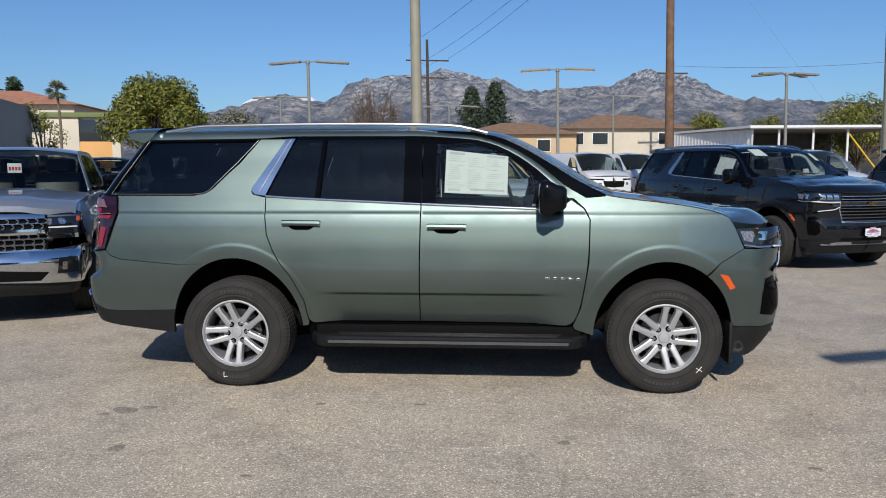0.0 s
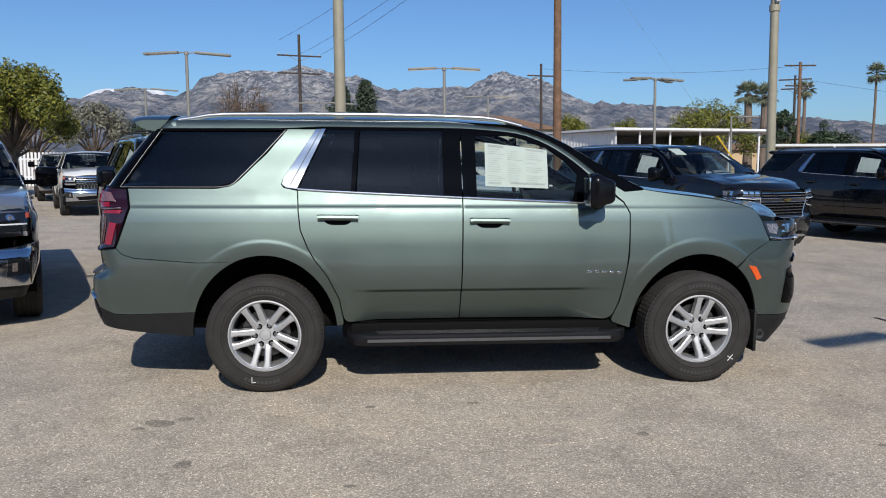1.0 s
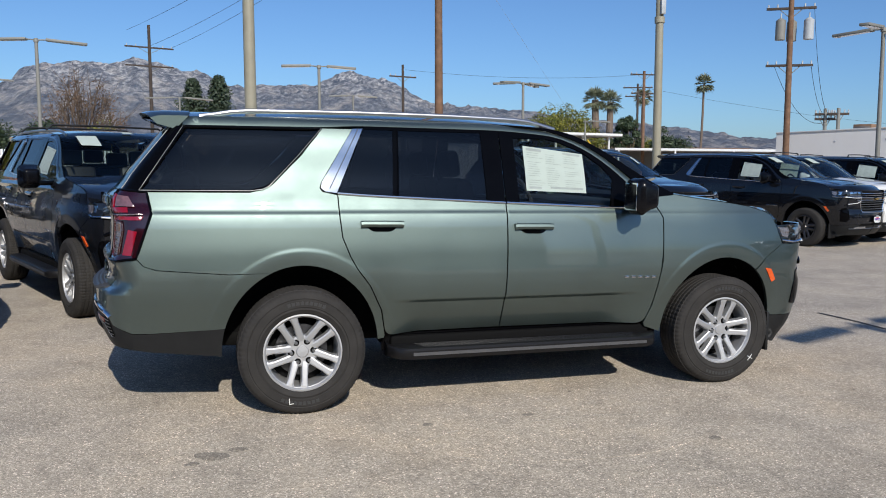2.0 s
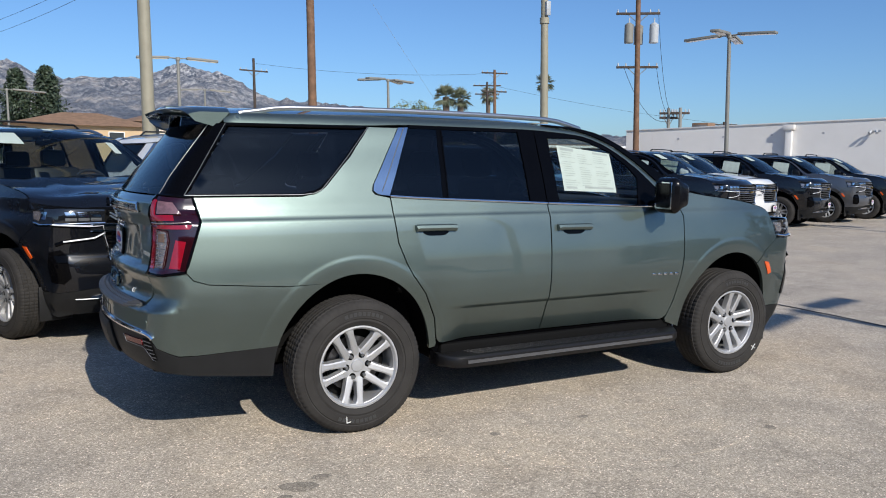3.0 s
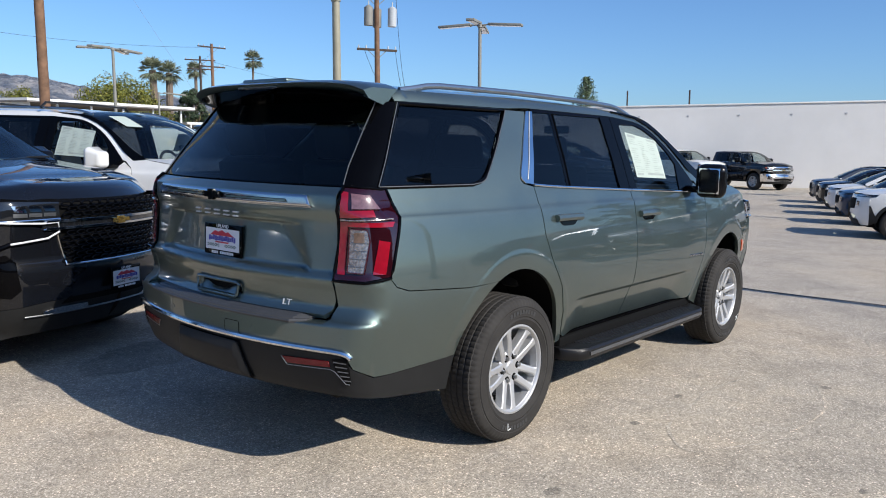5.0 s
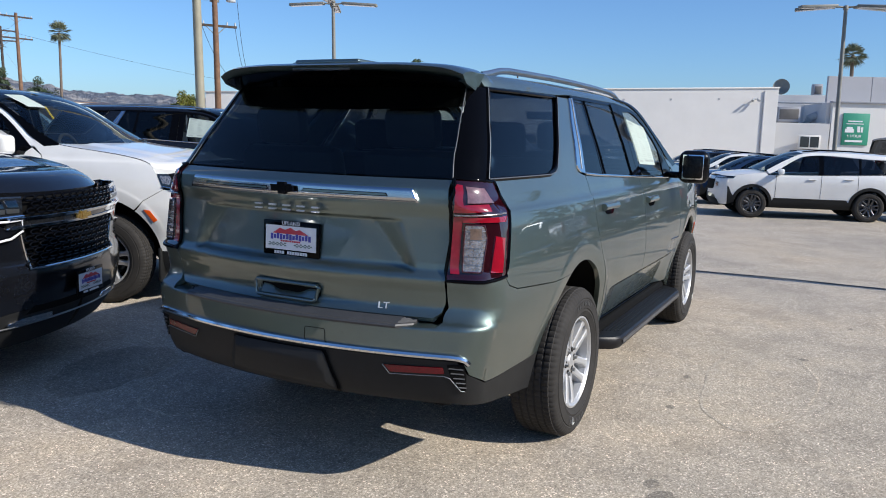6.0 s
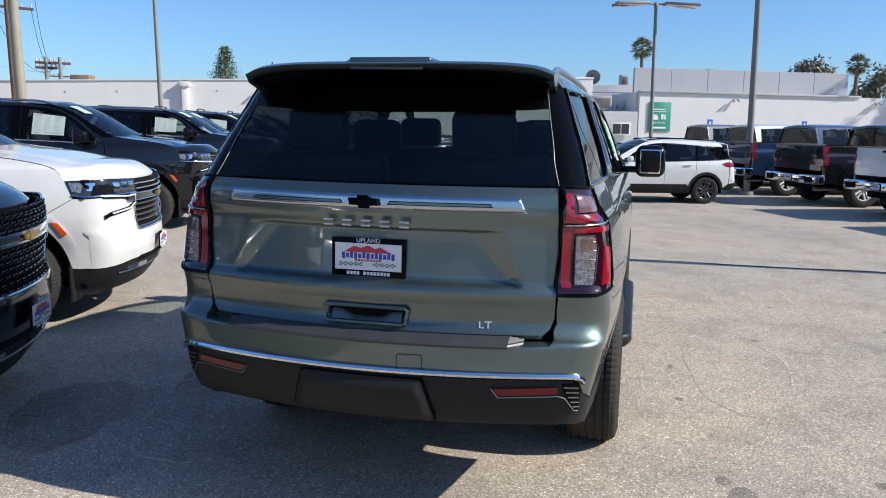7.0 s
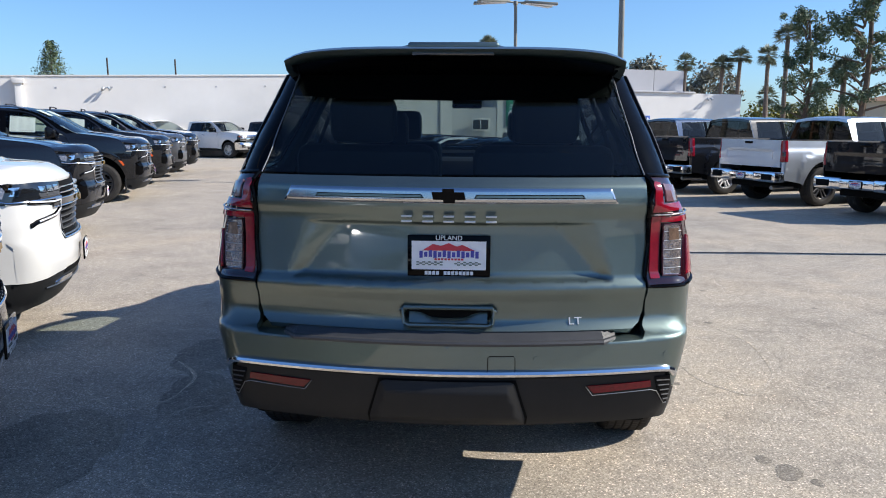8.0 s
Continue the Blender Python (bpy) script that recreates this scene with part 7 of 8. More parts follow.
wire(((-3.0, 63.9, 10.7), (8.33, 23.4, 12.3)), 0.5)
wire(((-4.8, 63.9, 10.7), (7.9, 23.4, 12.3)), 0.5)
wire(((-6.5, 63.9, 11.9), (7.0, 23.4, 12.6)), 0.4)
wire(((16.57, 63.4, 9.8), (38.0, 58.6, 9.9)), 0.5)
wire(((38.0, 58.6, 9.9), (43.2, 68.5, 9.9)), 0.3)
wire(((43.2, 68.5, 9.9), (66.7, 57.2, 6.1)), 0.4)

th = thing("guy_wire", "steel guy wire with a yellow guard by the wooden pole", "guy wire", at=pose(17.0, 24.5, 0))
part("cable", rod(bmesh.new(), (0, 0, 0), (-8.5, -0.1, 10.8), 0.004, 0.004, 6), STEEL_GREY, th)
part("guard", rod(bmesh.new(), (-0.2, 0, 0.25), (-2.1, -0.02, 2.67), 0.032, 0.032, 10), YELLOW, th, "yellow plastic guard")

# ---------------------------------------------------------------- buildings
STUCCO = plain("white_stucco_wall", (0.69, 0.672, 0.645), rough=0.9, vary=0.035, scale=0.8, bump_scale=60)
STUCCO_GREY = plain("grey_wall_paint", (0.30, 0.30, 0.30), rough=0.9, vary=0.08, scale=0.8)
STUCCO_DARK = plain("dark_grey_wall_paint", (0.10, 0.10, 0.105), rough=0.9, vary=0.1, scale=0.8)
PARAPET = plain("grey_parapet_panel", (0.40, 0.40, 0.42), rough=0.7, vary=0.05, scale=0.5)
CREAM = plain("cream_stucco", (0.62, 0.55, 0.43), rough=0.9, vary=0.06, scale=0.7)
TAN = plain("tan_stucco", (0.55, 0.40, 0.24), rough=0.9, vary=0.06, scale=0.7)
ORANGE = plain("orange_stucco", (0.66, 0.36, 0.13), rough=0.9, vary=0.06, scale=0.7)
SHINGLE = plain("brown_shingles", (0.23, 0.14, 0.085), rough=0.9, vary=0.25, scale=2)
TERRACOTTA = plain("terracotta_tiles", (0.42, 0.19, 0.11), rough=0.85, vary=0.25, scale=2.5)
METAL_WHITE = plain("white_sheet_metal", (0.74, 0.74, 0.73), rough=0.5, vary=0.05, scale=1)
CANOPY_DARK = plain("dark_warm_grey", (0.17, 0.16, 0.15), rough=0.9, vary=0.2, scale=1)
PANE = plain("dark_window_pane", (0.03, 0.035, 0.04), rough=0.1)
SIGN_GREEN = plain("green_sign_face", (0.03, 0.27, 0.17), rough=0.5, vary=0.06)
SIGN_BLUE = plain("blue_sign_face", (0.02, 0.09, 0.42), rough=0.5)
GREEN_TRIM = plain("olive_trim_paint", (0.16, 0.19, 0.07), rough=0.8)


def slab(name, a, b, thick, z0, z1, material, label, category="wall", kind="structure"):
    """An upright wall from a to b (x, y), its thickness to the left of that way."""
    a, b = Vector((*a, 0)), Vector((*b, 0))
    d = (b - a).normalized()
    n = Vector((-d.y, d.x, 0))
    bm = bmesh.new()
    box(bm, (0, 0, z0), ((b - a).length, thick, z1), 0.01)
    o = part(name, bm, material, None, smooth=False)
    o.matrix_world = Matrix.Translation(a) @ Matrix.Rotation(math.atan2(d.y, d.x), 4, "Z")
    return tagged(o, label, category, kind=kind)


# long white wall beyond the lot
V_ = Vector((-0.39, 0.92))
W0 = Vector((40.0, 1.6))
W1 = W0 + V_ * 30.0
L = 30.0
wall = slab("wall_east", tuple(W1), tuple(W0), 0.3, 0, 4.3, STUCCO, "long plain white stucco wall with a thin coping")
for v in wall.data.vertices:
    if v.co.z > 2:
        v.co.z -= 0.030 * (L - v.co.x)
bm = bmesh.new()
box(bm, (-0.02, -0.05, 4.3), (L + 0.02, 0.36, 4.37), 0.01)
for v in bm.verts:
    v.co.z -= 0.030 * (L - v.co.x)
part("coping", bm, STUCCO, wall)


def wall_lamp(x, z, parent, y=0.0):
    bm = bmesh.new()
    box(bm, (x - 0.04, y - 0.18, z), (x + 0.05, y, z + 0.05), 0.01)
    for k in (-1, 1):
        rod(bm, (x + k * 0.10, y - 0.16, z + 0.03), (x + k * 0.16, y - 0.30, z - 0.08), 0.05, 0.07, 10)
    return part("floodlight", bm, CAN, parent, "small twin floodlight on the wall")


for d in (12.4, L - 1.2):
    wall_lamp(d, 3.75 - 0.03 * (L - d), wall)
bm = bmesh.new()
box(bm, (8.55, -0.26, 0.0), (8.85, 0.0, 3.6), 0.02)
box(bm, (8.45, -0.34, 3.35), (8.95, 0.0, 3.60), 0.02)
part("downspout", bm, STUCCO, wall)
bm = bmesh.new()
box(bm, (L - 0.75, -0.06, 0.0), (L - 0.68, 0.0, 4.15), 0.01)
part("conduit", bm, PARAPET, wall)
for k in range(11):
    d = 3 + k * 2.4
    part("vent", box(bmesh.new(), (d, -0.02, 3.75 - 0.03 * (L - d)), (d + 0.09, 0.0, 3.83 - 0.03 * (L - d)), 0.005), PARAPET, wall)

# low building with plant on its roof
F0 = Vector((41.2, -0.9))
F1 = F0 - V_ * 17.0
fac = slab("wall_south", tuple(F0), tuple(F1), 0.3, 0, 3.65, STUCCO, "low white shop front under a grey parapet")
FL = (F1 - F0).length
for d in (5.6, 14.4):
    wall_lamp(d, 3.35, fac)
bm = bmesh.new()
box(bm, (-0.05, -0.12, 3.65), (FL - 3.6, 0.3, 3.75), 0.01)
part("ledge", bm, PARAPET, fac)
for k in range(6):
    x0 = k * 2.2
    part("parapet_panel", box(bmesh.new(), (x0 + 0.01, 0.9, 3.65), (x0 + 2.19, 1.1, 5.05), 0.01), PARAPET, fac, smooth=False)
part("return_wall", box(bmesh.new(), (-0.2, 0.3, 0.0), (0.0, 6.0, 3.65), 0.01), STUCCO, fac)
part("roof_slab", box(bmesh.new(), (0.02, 0.32, 3.50), (FL, 6.0, 3.64), 0.01), STUCCO, fac)
# green sign
sg_ = new("sign")
sg_.matrix_world = Matrix.Translation((*F0, 0)) @ Matrix.Rotation(math.atan2((F1 - F0).y, (F1 - F0).x), 4, "Z")
tagged(sg_, "green upright sign with white symbols on the white wall", "sign")
part("panel", box(bmesh.new(), (0.55, -0.07, 1.55), (1.85, -0.01, 3.15), 0.01), SIGN_GREEN, sg_)
for lo, hi in (((0.80, 2.72), (1.50, 2.78)), ((0.72, 2.60), (1.58, 2.64)), ((0.68, 2.18), (1.12, 2.36)), ((0.75, 2.36), (1.05, 2.46)), ((1.28, 2.20), (1.42, 2.50)), ((1.46, 2.20), (1.56, 2.46)), ((0.72, 1.70), (1.58, 1.80))):
    part("print", box(bmesh.new(), (lo[0], -0.08, lo[1]), (hi[0], -0.071, hi[1])), WHITE_PLASTIC, sg_)
part("print", letters("4 HOUR", 0.20, 0.004, pose(1.15, -0.076, 2.0, 90, 0, 0)), WHITE_PLASTIC, sg_)
# window and blue signs
wn_ = thing("window", "small white-framed window in the wall", "window", kind="structure", at=sg_.matrix_world.copy())
part("window_frame", box(bmesh.new(), (-1.55, -0.05, 1.30), (-0.45, 0.0, 2.0), 0.01), STUCCO, wn_)
for x0 in (-1.47, -0.98):
    part("pane", box(bmesh.new(), (x0, -0.06, 1.38), (x0 + 0.44, -0.045, 1.92)), PANE, wn_)
for d, z in ((3.9, 1.75), (9.6, 1.75)):
    b_ = new("parking_sign")
    b_.matrix_world = sg_.matrix_world.copy()
    tagged(b_, "small blue sign with a white symbol on a post", "sign", "blue parking signs")
    part("post", rod(bmesh.new(), (d, -0.6, 0), (d, -0.6, z + 0.5), 0.025, 0.025, 8), STEEL_GREY, b_)
    part("panel", box(bmesh.new(), (d - 0.16, -0.66, z), (d + 0.16, -0.635, z + 0.5), 0.005), SIGN_BLUE, b_)
    part("symbol", box(bmesh.new(), (d - 0.06, -0.67, z + 0.12), (d + 0.05, -0.661, z + 0.38)), WHITE_PLASTIC, b_)
# recess between the two buildings, with air-conditioning plant
slab("wall_recess", tuple(W0 + Vector((0.5, 0.2))), tuple(F0 + Vector((-0.02, 0.05))), 0.3, 0, 2.6, STUCCO, "low white wall between the two buildings")
slab("wall_recess_back", (43.6, 3.2), (44.6, -1.2), 0.3, 0, 4.2, STUCCO, "white back wall behind the roof plant")


def roof_unit(x, y, z, w, d, h, label="grey rooftop air-conditioning unit"):
    th = thing("rooftop_unit", label, "air conditioner", "rooftop units", at=pose(x, y, z, 0, 0, 15))
    part("casing", box(bmesh.new(), (-d / 2, -w / 2, 0.08), (d / 2, w / 2, h), 0.02), PARAPET, th)
    part("grille", box(bmesh.new(), (-d / 2 - 0.02, -w / 2 + 0.08, 0.2), (-d / 2 + 0.01, w / 2 - 0.08, h - 0.12), 0.01), CANOPY_DARK, th)
    part("curb", box(bmesh.new(), (-d / 2 + 0.05, -w / 2 + 0.05, 0), (d / 2 - 0.05, w / 2 - 0.05, 0.1)), STEEL_GREY, th)
    return th


bm = bmesh.new()
prism(bm, [(40.9, 2.2), (41.6, -0.7), (44.5, -0.7), (43.6, 3.0)], 2.45, 2.59, "z")
tagged(part("roof_deck", bm, STUCCO, None, smooth=False), "flat white roof behind the low wall", "roof", kind="structure")
roof_unit(42.2, 1.3, 2.6, 1.1, 1.2, 0.85)
th = thing("duct", "bent grey metal duct on the flat roof", "duct", at=pose(4.4, -0.1, 0.15))
part("pipe", tube(bmesh.new(), [(38.2, 0.4, 2.44), (38.2, 0.3, 2.75), (38.2, 0.0, 2.9), (38.2, -0.5, 2.75)], 0.22, 12), CAN, th)
part("pipe", tube(bmesh.new(), [(37.6, 2.3, 3.55), (37.6, -0.5, 3.5)], 0.05, 8), CAN, th)
part("post", rod(bmesh.new(), (37.6, -0.3, 2.44), (37.6, -0.3, 3.5), 0.04, 0.04, 8), CAN, th)
part("post", rod(bmesh.new(), (37.6, 2.2, 2.44), (37.6, 2.2, 3.55), 0.04, 0.04, 8), CAN, th)
roof_unit(45.4, 0.1, 4.1, 0.5, 0.5, 0.75)
bm = bmesh.new()
prism(bm, [(28.9, 29.0), (39.8, 3.0), (52.0, 8.0), (41.5, 34.0)], 3.15, 3.3, "z")
tagged(part("roof_deck", bm, STUCCO, None, smooth=False), "flat pale roof behind the long white wall", "roof", kind="structure")
ru = roof_unit(33.6, 28.6, 3.3, 1.0, 0.9, 0.72, "rust-brown rooftop unit behind the white wall")
repaint(ru, {PARAPET: SHINGLE})
roof_unit(48.5, -5.2, 3.65, 1.0, 0.9, 1.75)
roof_unit(49.8, -7.6, 3.65, 1.1, 0.9, 1.7)
th = thing("satellite_dish", "grey satellite dish on the roof edge", "satellite dish", at=pose(44.8, 1.9, 4.2))
part("post", rod(bmesh.new(), (0, 0, 0), (0, 0, 0.35), 0.04, 0.04, 8), STEEL_GREY, th)
bm = bmesh.new()
lathe(bm, [(0.0, 0.0), (0.2, 0.03), (0.38, 0.10), (0.45, 0.16)], 20, "z")
o = part("dish", bm, STEEL_GREY, th)
o.matrix_local = pose(0, 0, 0.45, 0, -80, 0)

# plain unseen walls added behind the camera: close the lot, shape car reflections
slab("wall_behind", (12.0, -24.0), (-22.0, -24.0), 0.3, 0, 7.0, STUCCO_DARK, "plain grey wall out of view, added to darken the car's reflections")
slab("wall_far_side", (-22.0, -24.0), (-22.0, 11.0), 0.3, 0, 2.2, STUCCO, "plain white wall out of view, added at the lot's far side")

# carport with a corrugated white side
th = thing("carport", "open white metal carport with a corrugated side wall", "carport", at=pose(0, 0, 0))
bm = bmesh.new()
A, B = Vector((21.1, 56.2)), Vector((17.6, 68.5))
rows = []
n = 96
for k in range(n + 1):
    p = A.lerp(B, k / n)
    d = (B - A).normalized()
    off = 0.05 * (1 if k % 4 in (1, 2) else 0)
    q = p + Vector((-d.y, d.x)) * off
    rows.append([(q.x, q.y, 0.0), (q.x, q.y, 4.2)])
sheet(bm, rows)
part("corrugated_side", bm, METAL_WHITE, th, "white corrugated sheet wall", smooth=False)
C, D = Vector((34.0, 56.6)), Vector((32.0, 69.0))
for nm, z0, z1, mt in (("roof", 4.2, 4.38, METAL_WHITE), ("soffit", 4.10, 4.19, CANOPY_DARK)):
    bm = bmesh.new()
    prism(bm, [tuple(A - Vector((0.4, 0.5))), tuple(C + Vector((0.4, -0.5))), tuple(D), tuple(B)], z0, z1, "z")
    part(nm, bm, mt, th, smooth=False)
for k in range(5):
    p = A.lerp(C, 0.15 + 0.2 * k)
    part("post", rod(bmesh.new(), (p.x, p.y, 0), (p.x, p.y, 4.15), 0.09, 0.09, 10), METAL_WHITE, th)
bm = bmesh.new()
prism(bm, [tuple(B), tuple(D), tuple(D + Vector((0, 0.2))), tuple(B + Vector((0, 0.2)))], 0, 4.1, "z")
part("back_wall", bm, CANOPY_DARK, th, smooth=False)
th = thing("low_shelter", "long low flat-roofed shelter behind the lot", "shelter", at=pose(0, 0, 0))
bm = bmesh.new()
prism(bm, [(34.5, 57.5), (56.0, 45.0), (60.0, 54.0), (38.0, 66.0)], 3.0, 3.2, "z")
part("roof", bm, METAL_WHITE, th, smooth=False)
bm = bmesh.new()
prism(bm, [(37.0, 62.0), (58.0, 50.0), (58.2, 50.4), (37.2, 62.4)], 0, 3.0, "z")
part("back_wall", bm, CANOPY_DARK, th, smooth=False)
for k in range(6):
    part("post", rod(bmesh.new(), (34.8 + k * 4.2, 57.4 - k * 2.45, 0), (34.8 + k * 4.2, 57.4 - k * 2.45, 3.0), 0.08, 0.08, 8), METAL_WHITE, th)


def house(x, y, w, d, h, rise, turn, wall_m, roof_m, label, windows=(), hip=True):
    """A house with a hipped roof, its front along -y before the turn."""
    th = thing("house", label, "house", at=pose(x, y, 0, 0, 0, turn))
    part("house_wall", box(bmesh.new(), (-w / 2, -d / 2, 0), (w / 2, d / 2, h), 0.01), wall_m, th, smooth=False)
    bm = bmesh.new()
    e = 0.5
    lo = [bm.verts.new(p) for p in ((-w / 2 - e, -d / 2 - e, h - 0.05), (w / 2 + e, -d / 2 - e, h - 0.05), (w / 2 + e, d / 2 + e, h - 0.05), (-w / 2 - e, d / 2 + e, h - 0.05))]
    r = [bm.verts.new(p) for p in ((-w / 2 + d / 2 * hip, 0, h + rise), (w / 2 - d / 2 * hip, 0, h + rise))]
    bm.faces.new((lo[0], lo[1], r[1], r[0]))
    bm.faces.new((lo[2], lo[3], r[0], r[1]))
    bm.faces.new((lo[1], lo[2], r[1]))
    bm.faces.new((lo[3], lo[0], r[0]))
    bm.faces.new(lo[::-1])
    part("roof", bm, roof_m, th, smooth=False)
    for wx, wz, ww, wh in windows:
        wd = part("window", box(bmesh.new(), (wx - ww / 2, -d / 2 - 0.06, wz), (wx + ww / 2, -d / 2 + 0.02, wz + wh), 0.01), METAL_WHITE, th)
        part("pane", box(bmesh.new(), (wx - ww / 2 + 0.07, -d / 2 - 0.075, wz + 0.07), (wx + ww / 2 - 0.07, -d / 2 - 0.055, wz + wh - 0.07)), PANE, wd)
    return th


house(13.4, 76.0, 13.0, 9.0, 4.9, 1.5, 8, CREAM, SHINGLE, "cream two-storey house with a brown shingle roof", ((-5.0, 3.3, 1.2, 1.2), (-2.8, 3.3, 1.6, 1.2), (3.5, 3.3, 1.2, 1.2)))
house(3.2, 72.0, 11.0, 8.0, 4.3, 1.2, 0, TAN, SHINGLE, "tan two-storey house with a brown shingle roof", ((2.5, 2.6, 1.3, 1.2), (-2.5, 2.6, 1.3, 1.2)))
house(-34.6, 46.0, 16.0, 9.0, 5.5, 1.2, 12, CREAM, TERRACOTTA, "cream and orange building with a red tiled roof", ((5.2, 3.6, 2.6, 1.3), (5.2, 0.8, 2.6, 1.2)))
th = thing("shop_wing", "orange wall panel with a dark window band", "building", at=pose(-22.6, 40.8, 0, 0, 0, 12))
part("wall", box(bmesh.new(), (-1.4, -0.3, 0), (0.5, 0.3, 3.0), 0.01), ORANGE, th)
part("window_band", box(bmesh.new(), (-1.4, -0.3, 3.0), (0.5, 0.3, 4.3), 0.01), PANE, th)
part("trim", box(bmesh.new(), (-3.6, -0.5, 4.45), (1.0, 0.4, 4.75), 0.01), GREEN_TRIM, th)
part("pier", box(bmesh.new(), (-3.4, -0.35, 0), (-1.4, 0.3, 4.45), 0.01), CREAM, th)
part("pier", box(bmesh.new(), (0.5, -0.35, 0), (1.0, 0.3, 4.45), 0.01), CREAM, th)
slab("wall_west", (-15.3, 19.5), (-16.9, 24.0), 6.0, 0, 3.9, STUCCO_GREY, "grey flat-roofed building at the edge of the lot")
house(57.0, -36.2, 14.0, 9.0, 3.6, 1.2, 65, CREAM, SHINGLE, "cream house with arched openings under a brown roof", ((-3, 2.2, 1.0, 1.4), (0, 2.2, 1.0, 1.4), (3, 2.2, 1.0, 1.4)))
house(70.0, 92.0, 18.0, 9.0, 3.2, 1.2, -20, CREAM, SHINGLE, "low house with a grey-brown roof beyond the lot")
house(52.0, 88.0, 16.0, 9.0, 3.2, 1.2, -10, TAN, SHINGLE, "low tan house with a brown roof beyond the lot")
# white slatted fence
fn = thing("fence", "white slatted fence along the back of the lot", "fence", at=pose(-19.5, 42.5, 0, 0, 0, 12))
part("rail", box(bmesh.new(), (0, -0.03, 1.55), (16, 0.03, 1.65)), METAL_WHITE, fn)
part("rail", box(bmesh.new(), (0, -0.03, 0.5), (16, 0.03, 0.6)), METAL_WHITE, fn)
bm = bmesh.new()
box(bm, (-0.06, -0.05, 0), (0.06, -0.03, 2.0))
slat = to_mesh("slat", bm)
for k in range(80):
    o = part("slat", slat, METAL_WHITE, fn)
    o.location = (0.1 + k * 0.2, 0, 0)

# ---------------------------------------------------------------- mountains
RIDGE = Curve((40, 1.9), (52, 2.1), (56, 2.7), (60, 3.1), (64, 3.4), (66, 3.7), (70, 4.1), (74, 4.45), (76.5, 5.6), (78.2, 6.2), (80, 6.5), (81.5, 5.9), (83, 5.3), (85, 5.45), (88, 5.3), (90.5, 6.1), (92.3, 6.35), (94.4, 6.7), (96, 6.6), (98.5, 6.15), (100.5, 5.9), (102, 5.0), (103.2, 4.55), (105, 4.75), (106.5, 4.9), (108.5, 4.3), (111, 3.5), (116, 3.0), (125, 2.4))


def mountain_material():
    m, t, b = nodes_of("rock_and_snow_painted_haze")
    # Distance haze is mixed into the rock as a blue-grey base colour.
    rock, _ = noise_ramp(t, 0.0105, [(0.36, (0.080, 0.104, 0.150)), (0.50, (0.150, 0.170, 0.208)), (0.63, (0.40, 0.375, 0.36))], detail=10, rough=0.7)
    streak, _ = noise_ramp(t, 0.042, [(0.47, (0, 0, 0)), (0.60, (1, 1, 1))], detail=12, rough=0.8, stretch=(1, 1, 0.45))
    tc = t.nodes.new("ShaderNodeTexCoord")
    sp = t.nodes.new("ShaderNodeSeparateXYZ")
    t.links.new(tc.outputs["Object"], sp.inputs[0])
    mr = t.nodes.new("ShaderNodeMapRange")
    set_in(mr, From_Min=140.0, From_Max=400.0, To_Min=0.0, To_Max=0.95)
    t.links.new(sp.outputs["Z"], mr.inputs["Value"])
    mul = t.nodes.new("ShaderNodeMath")
    mul.operation = "MULTIPLY"
    t.links.new(streak.outputs[0], mul.inputs[0])
    t.links.new(mr.outputs[0], mul.inputs[1])
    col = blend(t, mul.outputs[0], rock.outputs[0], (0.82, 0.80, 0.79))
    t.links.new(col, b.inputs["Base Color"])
    _, relief = noise_ramp(t, 0.022, [(0, (0, 0, 0)), (1, (1, 1, 1))], detail=8, rough=0.65)
    bump(t, b, relief.outputs["Fac"], 1.0, 48.0)
    set_in(b, Roughness=0.95)
    return m


bm = bmesh.new()
rows = []
R0, R1 = 2300.0, 3900.0
for i in range(341):
    brg = 40 + 85 * i / 340
    a = radians(brg)
    top = math.tan(radians(RIDGE(brg))) * R1
    row = []
    for j in range(44):
        v = j / 40
        r = R0 + (R1 - R0) * v
        p = Vector((math.cos(a) * r, math.sin(a) * r, 0))
        f = smooth01(min(1.0, v)) ** 0.85 * (1 if v <= 1 else 1 - (v - 1) * 2)
        rg = 1 - abs(noise.fractal(p * 0.0032, 1.0, 2.1, 6))
        h = top * f * (0.80 + 0.24 * rg * (1 - 0.55 * v ** 6)) + 14 * noise.fractal(p * 0.014, 0.9, 2.0, 5) * min(1, v * 3) + 6 * noise.noise(p * 0.05) * v
        row.append((p.x, p.y, max(-2, h - 2)))
    rows.append(row)
sheet(bm, rows)
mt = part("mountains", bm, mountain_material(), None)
tagged(mt, "distant grey rocky mountain range with snow streaks", "mountain", kind="structure")
bm = bmesh.new()
rows = []
for i in range(161):
    brg = 92 + 34 * i / 160
    a = radians(brg)
    e = 4.7 * smooth01((brg - 99) / 5) * smooth01((114 - brg) / 7)
    top = math.tan(radians(e)) * 4300 + 9 * noise.noise(Vector((brg * 2, 0, 0)))
    rows.append([(math.cos(a) * r, math.sin(a) * r, max(-3, top * f)) for r, f in ((3950, 0.0), (4080, 0.45), (4200, 0.8), (4300, 1.0))])
sheet(bm, rows)
snow_m = plain("snowy_ridge", (0.62, 0.64, 0.68), rough=0.9, vary=0.3, scale=0.012)
tagged(part("snow_ridge", bm, snow_m, None), "far snow-covered mountain ridge", "mountain", kind="structure")

# ---------------------------------------------------------------- trees
BARK = plain("grey_brown_bark", (0.13, 0.095, 0.07), rough=0.95, vary=0.3, scale=6)
PALM_BARK = plain("palm_bark", (0.17, 0.13, 0.10), rough=0.95, vary=0.3, scale=6)


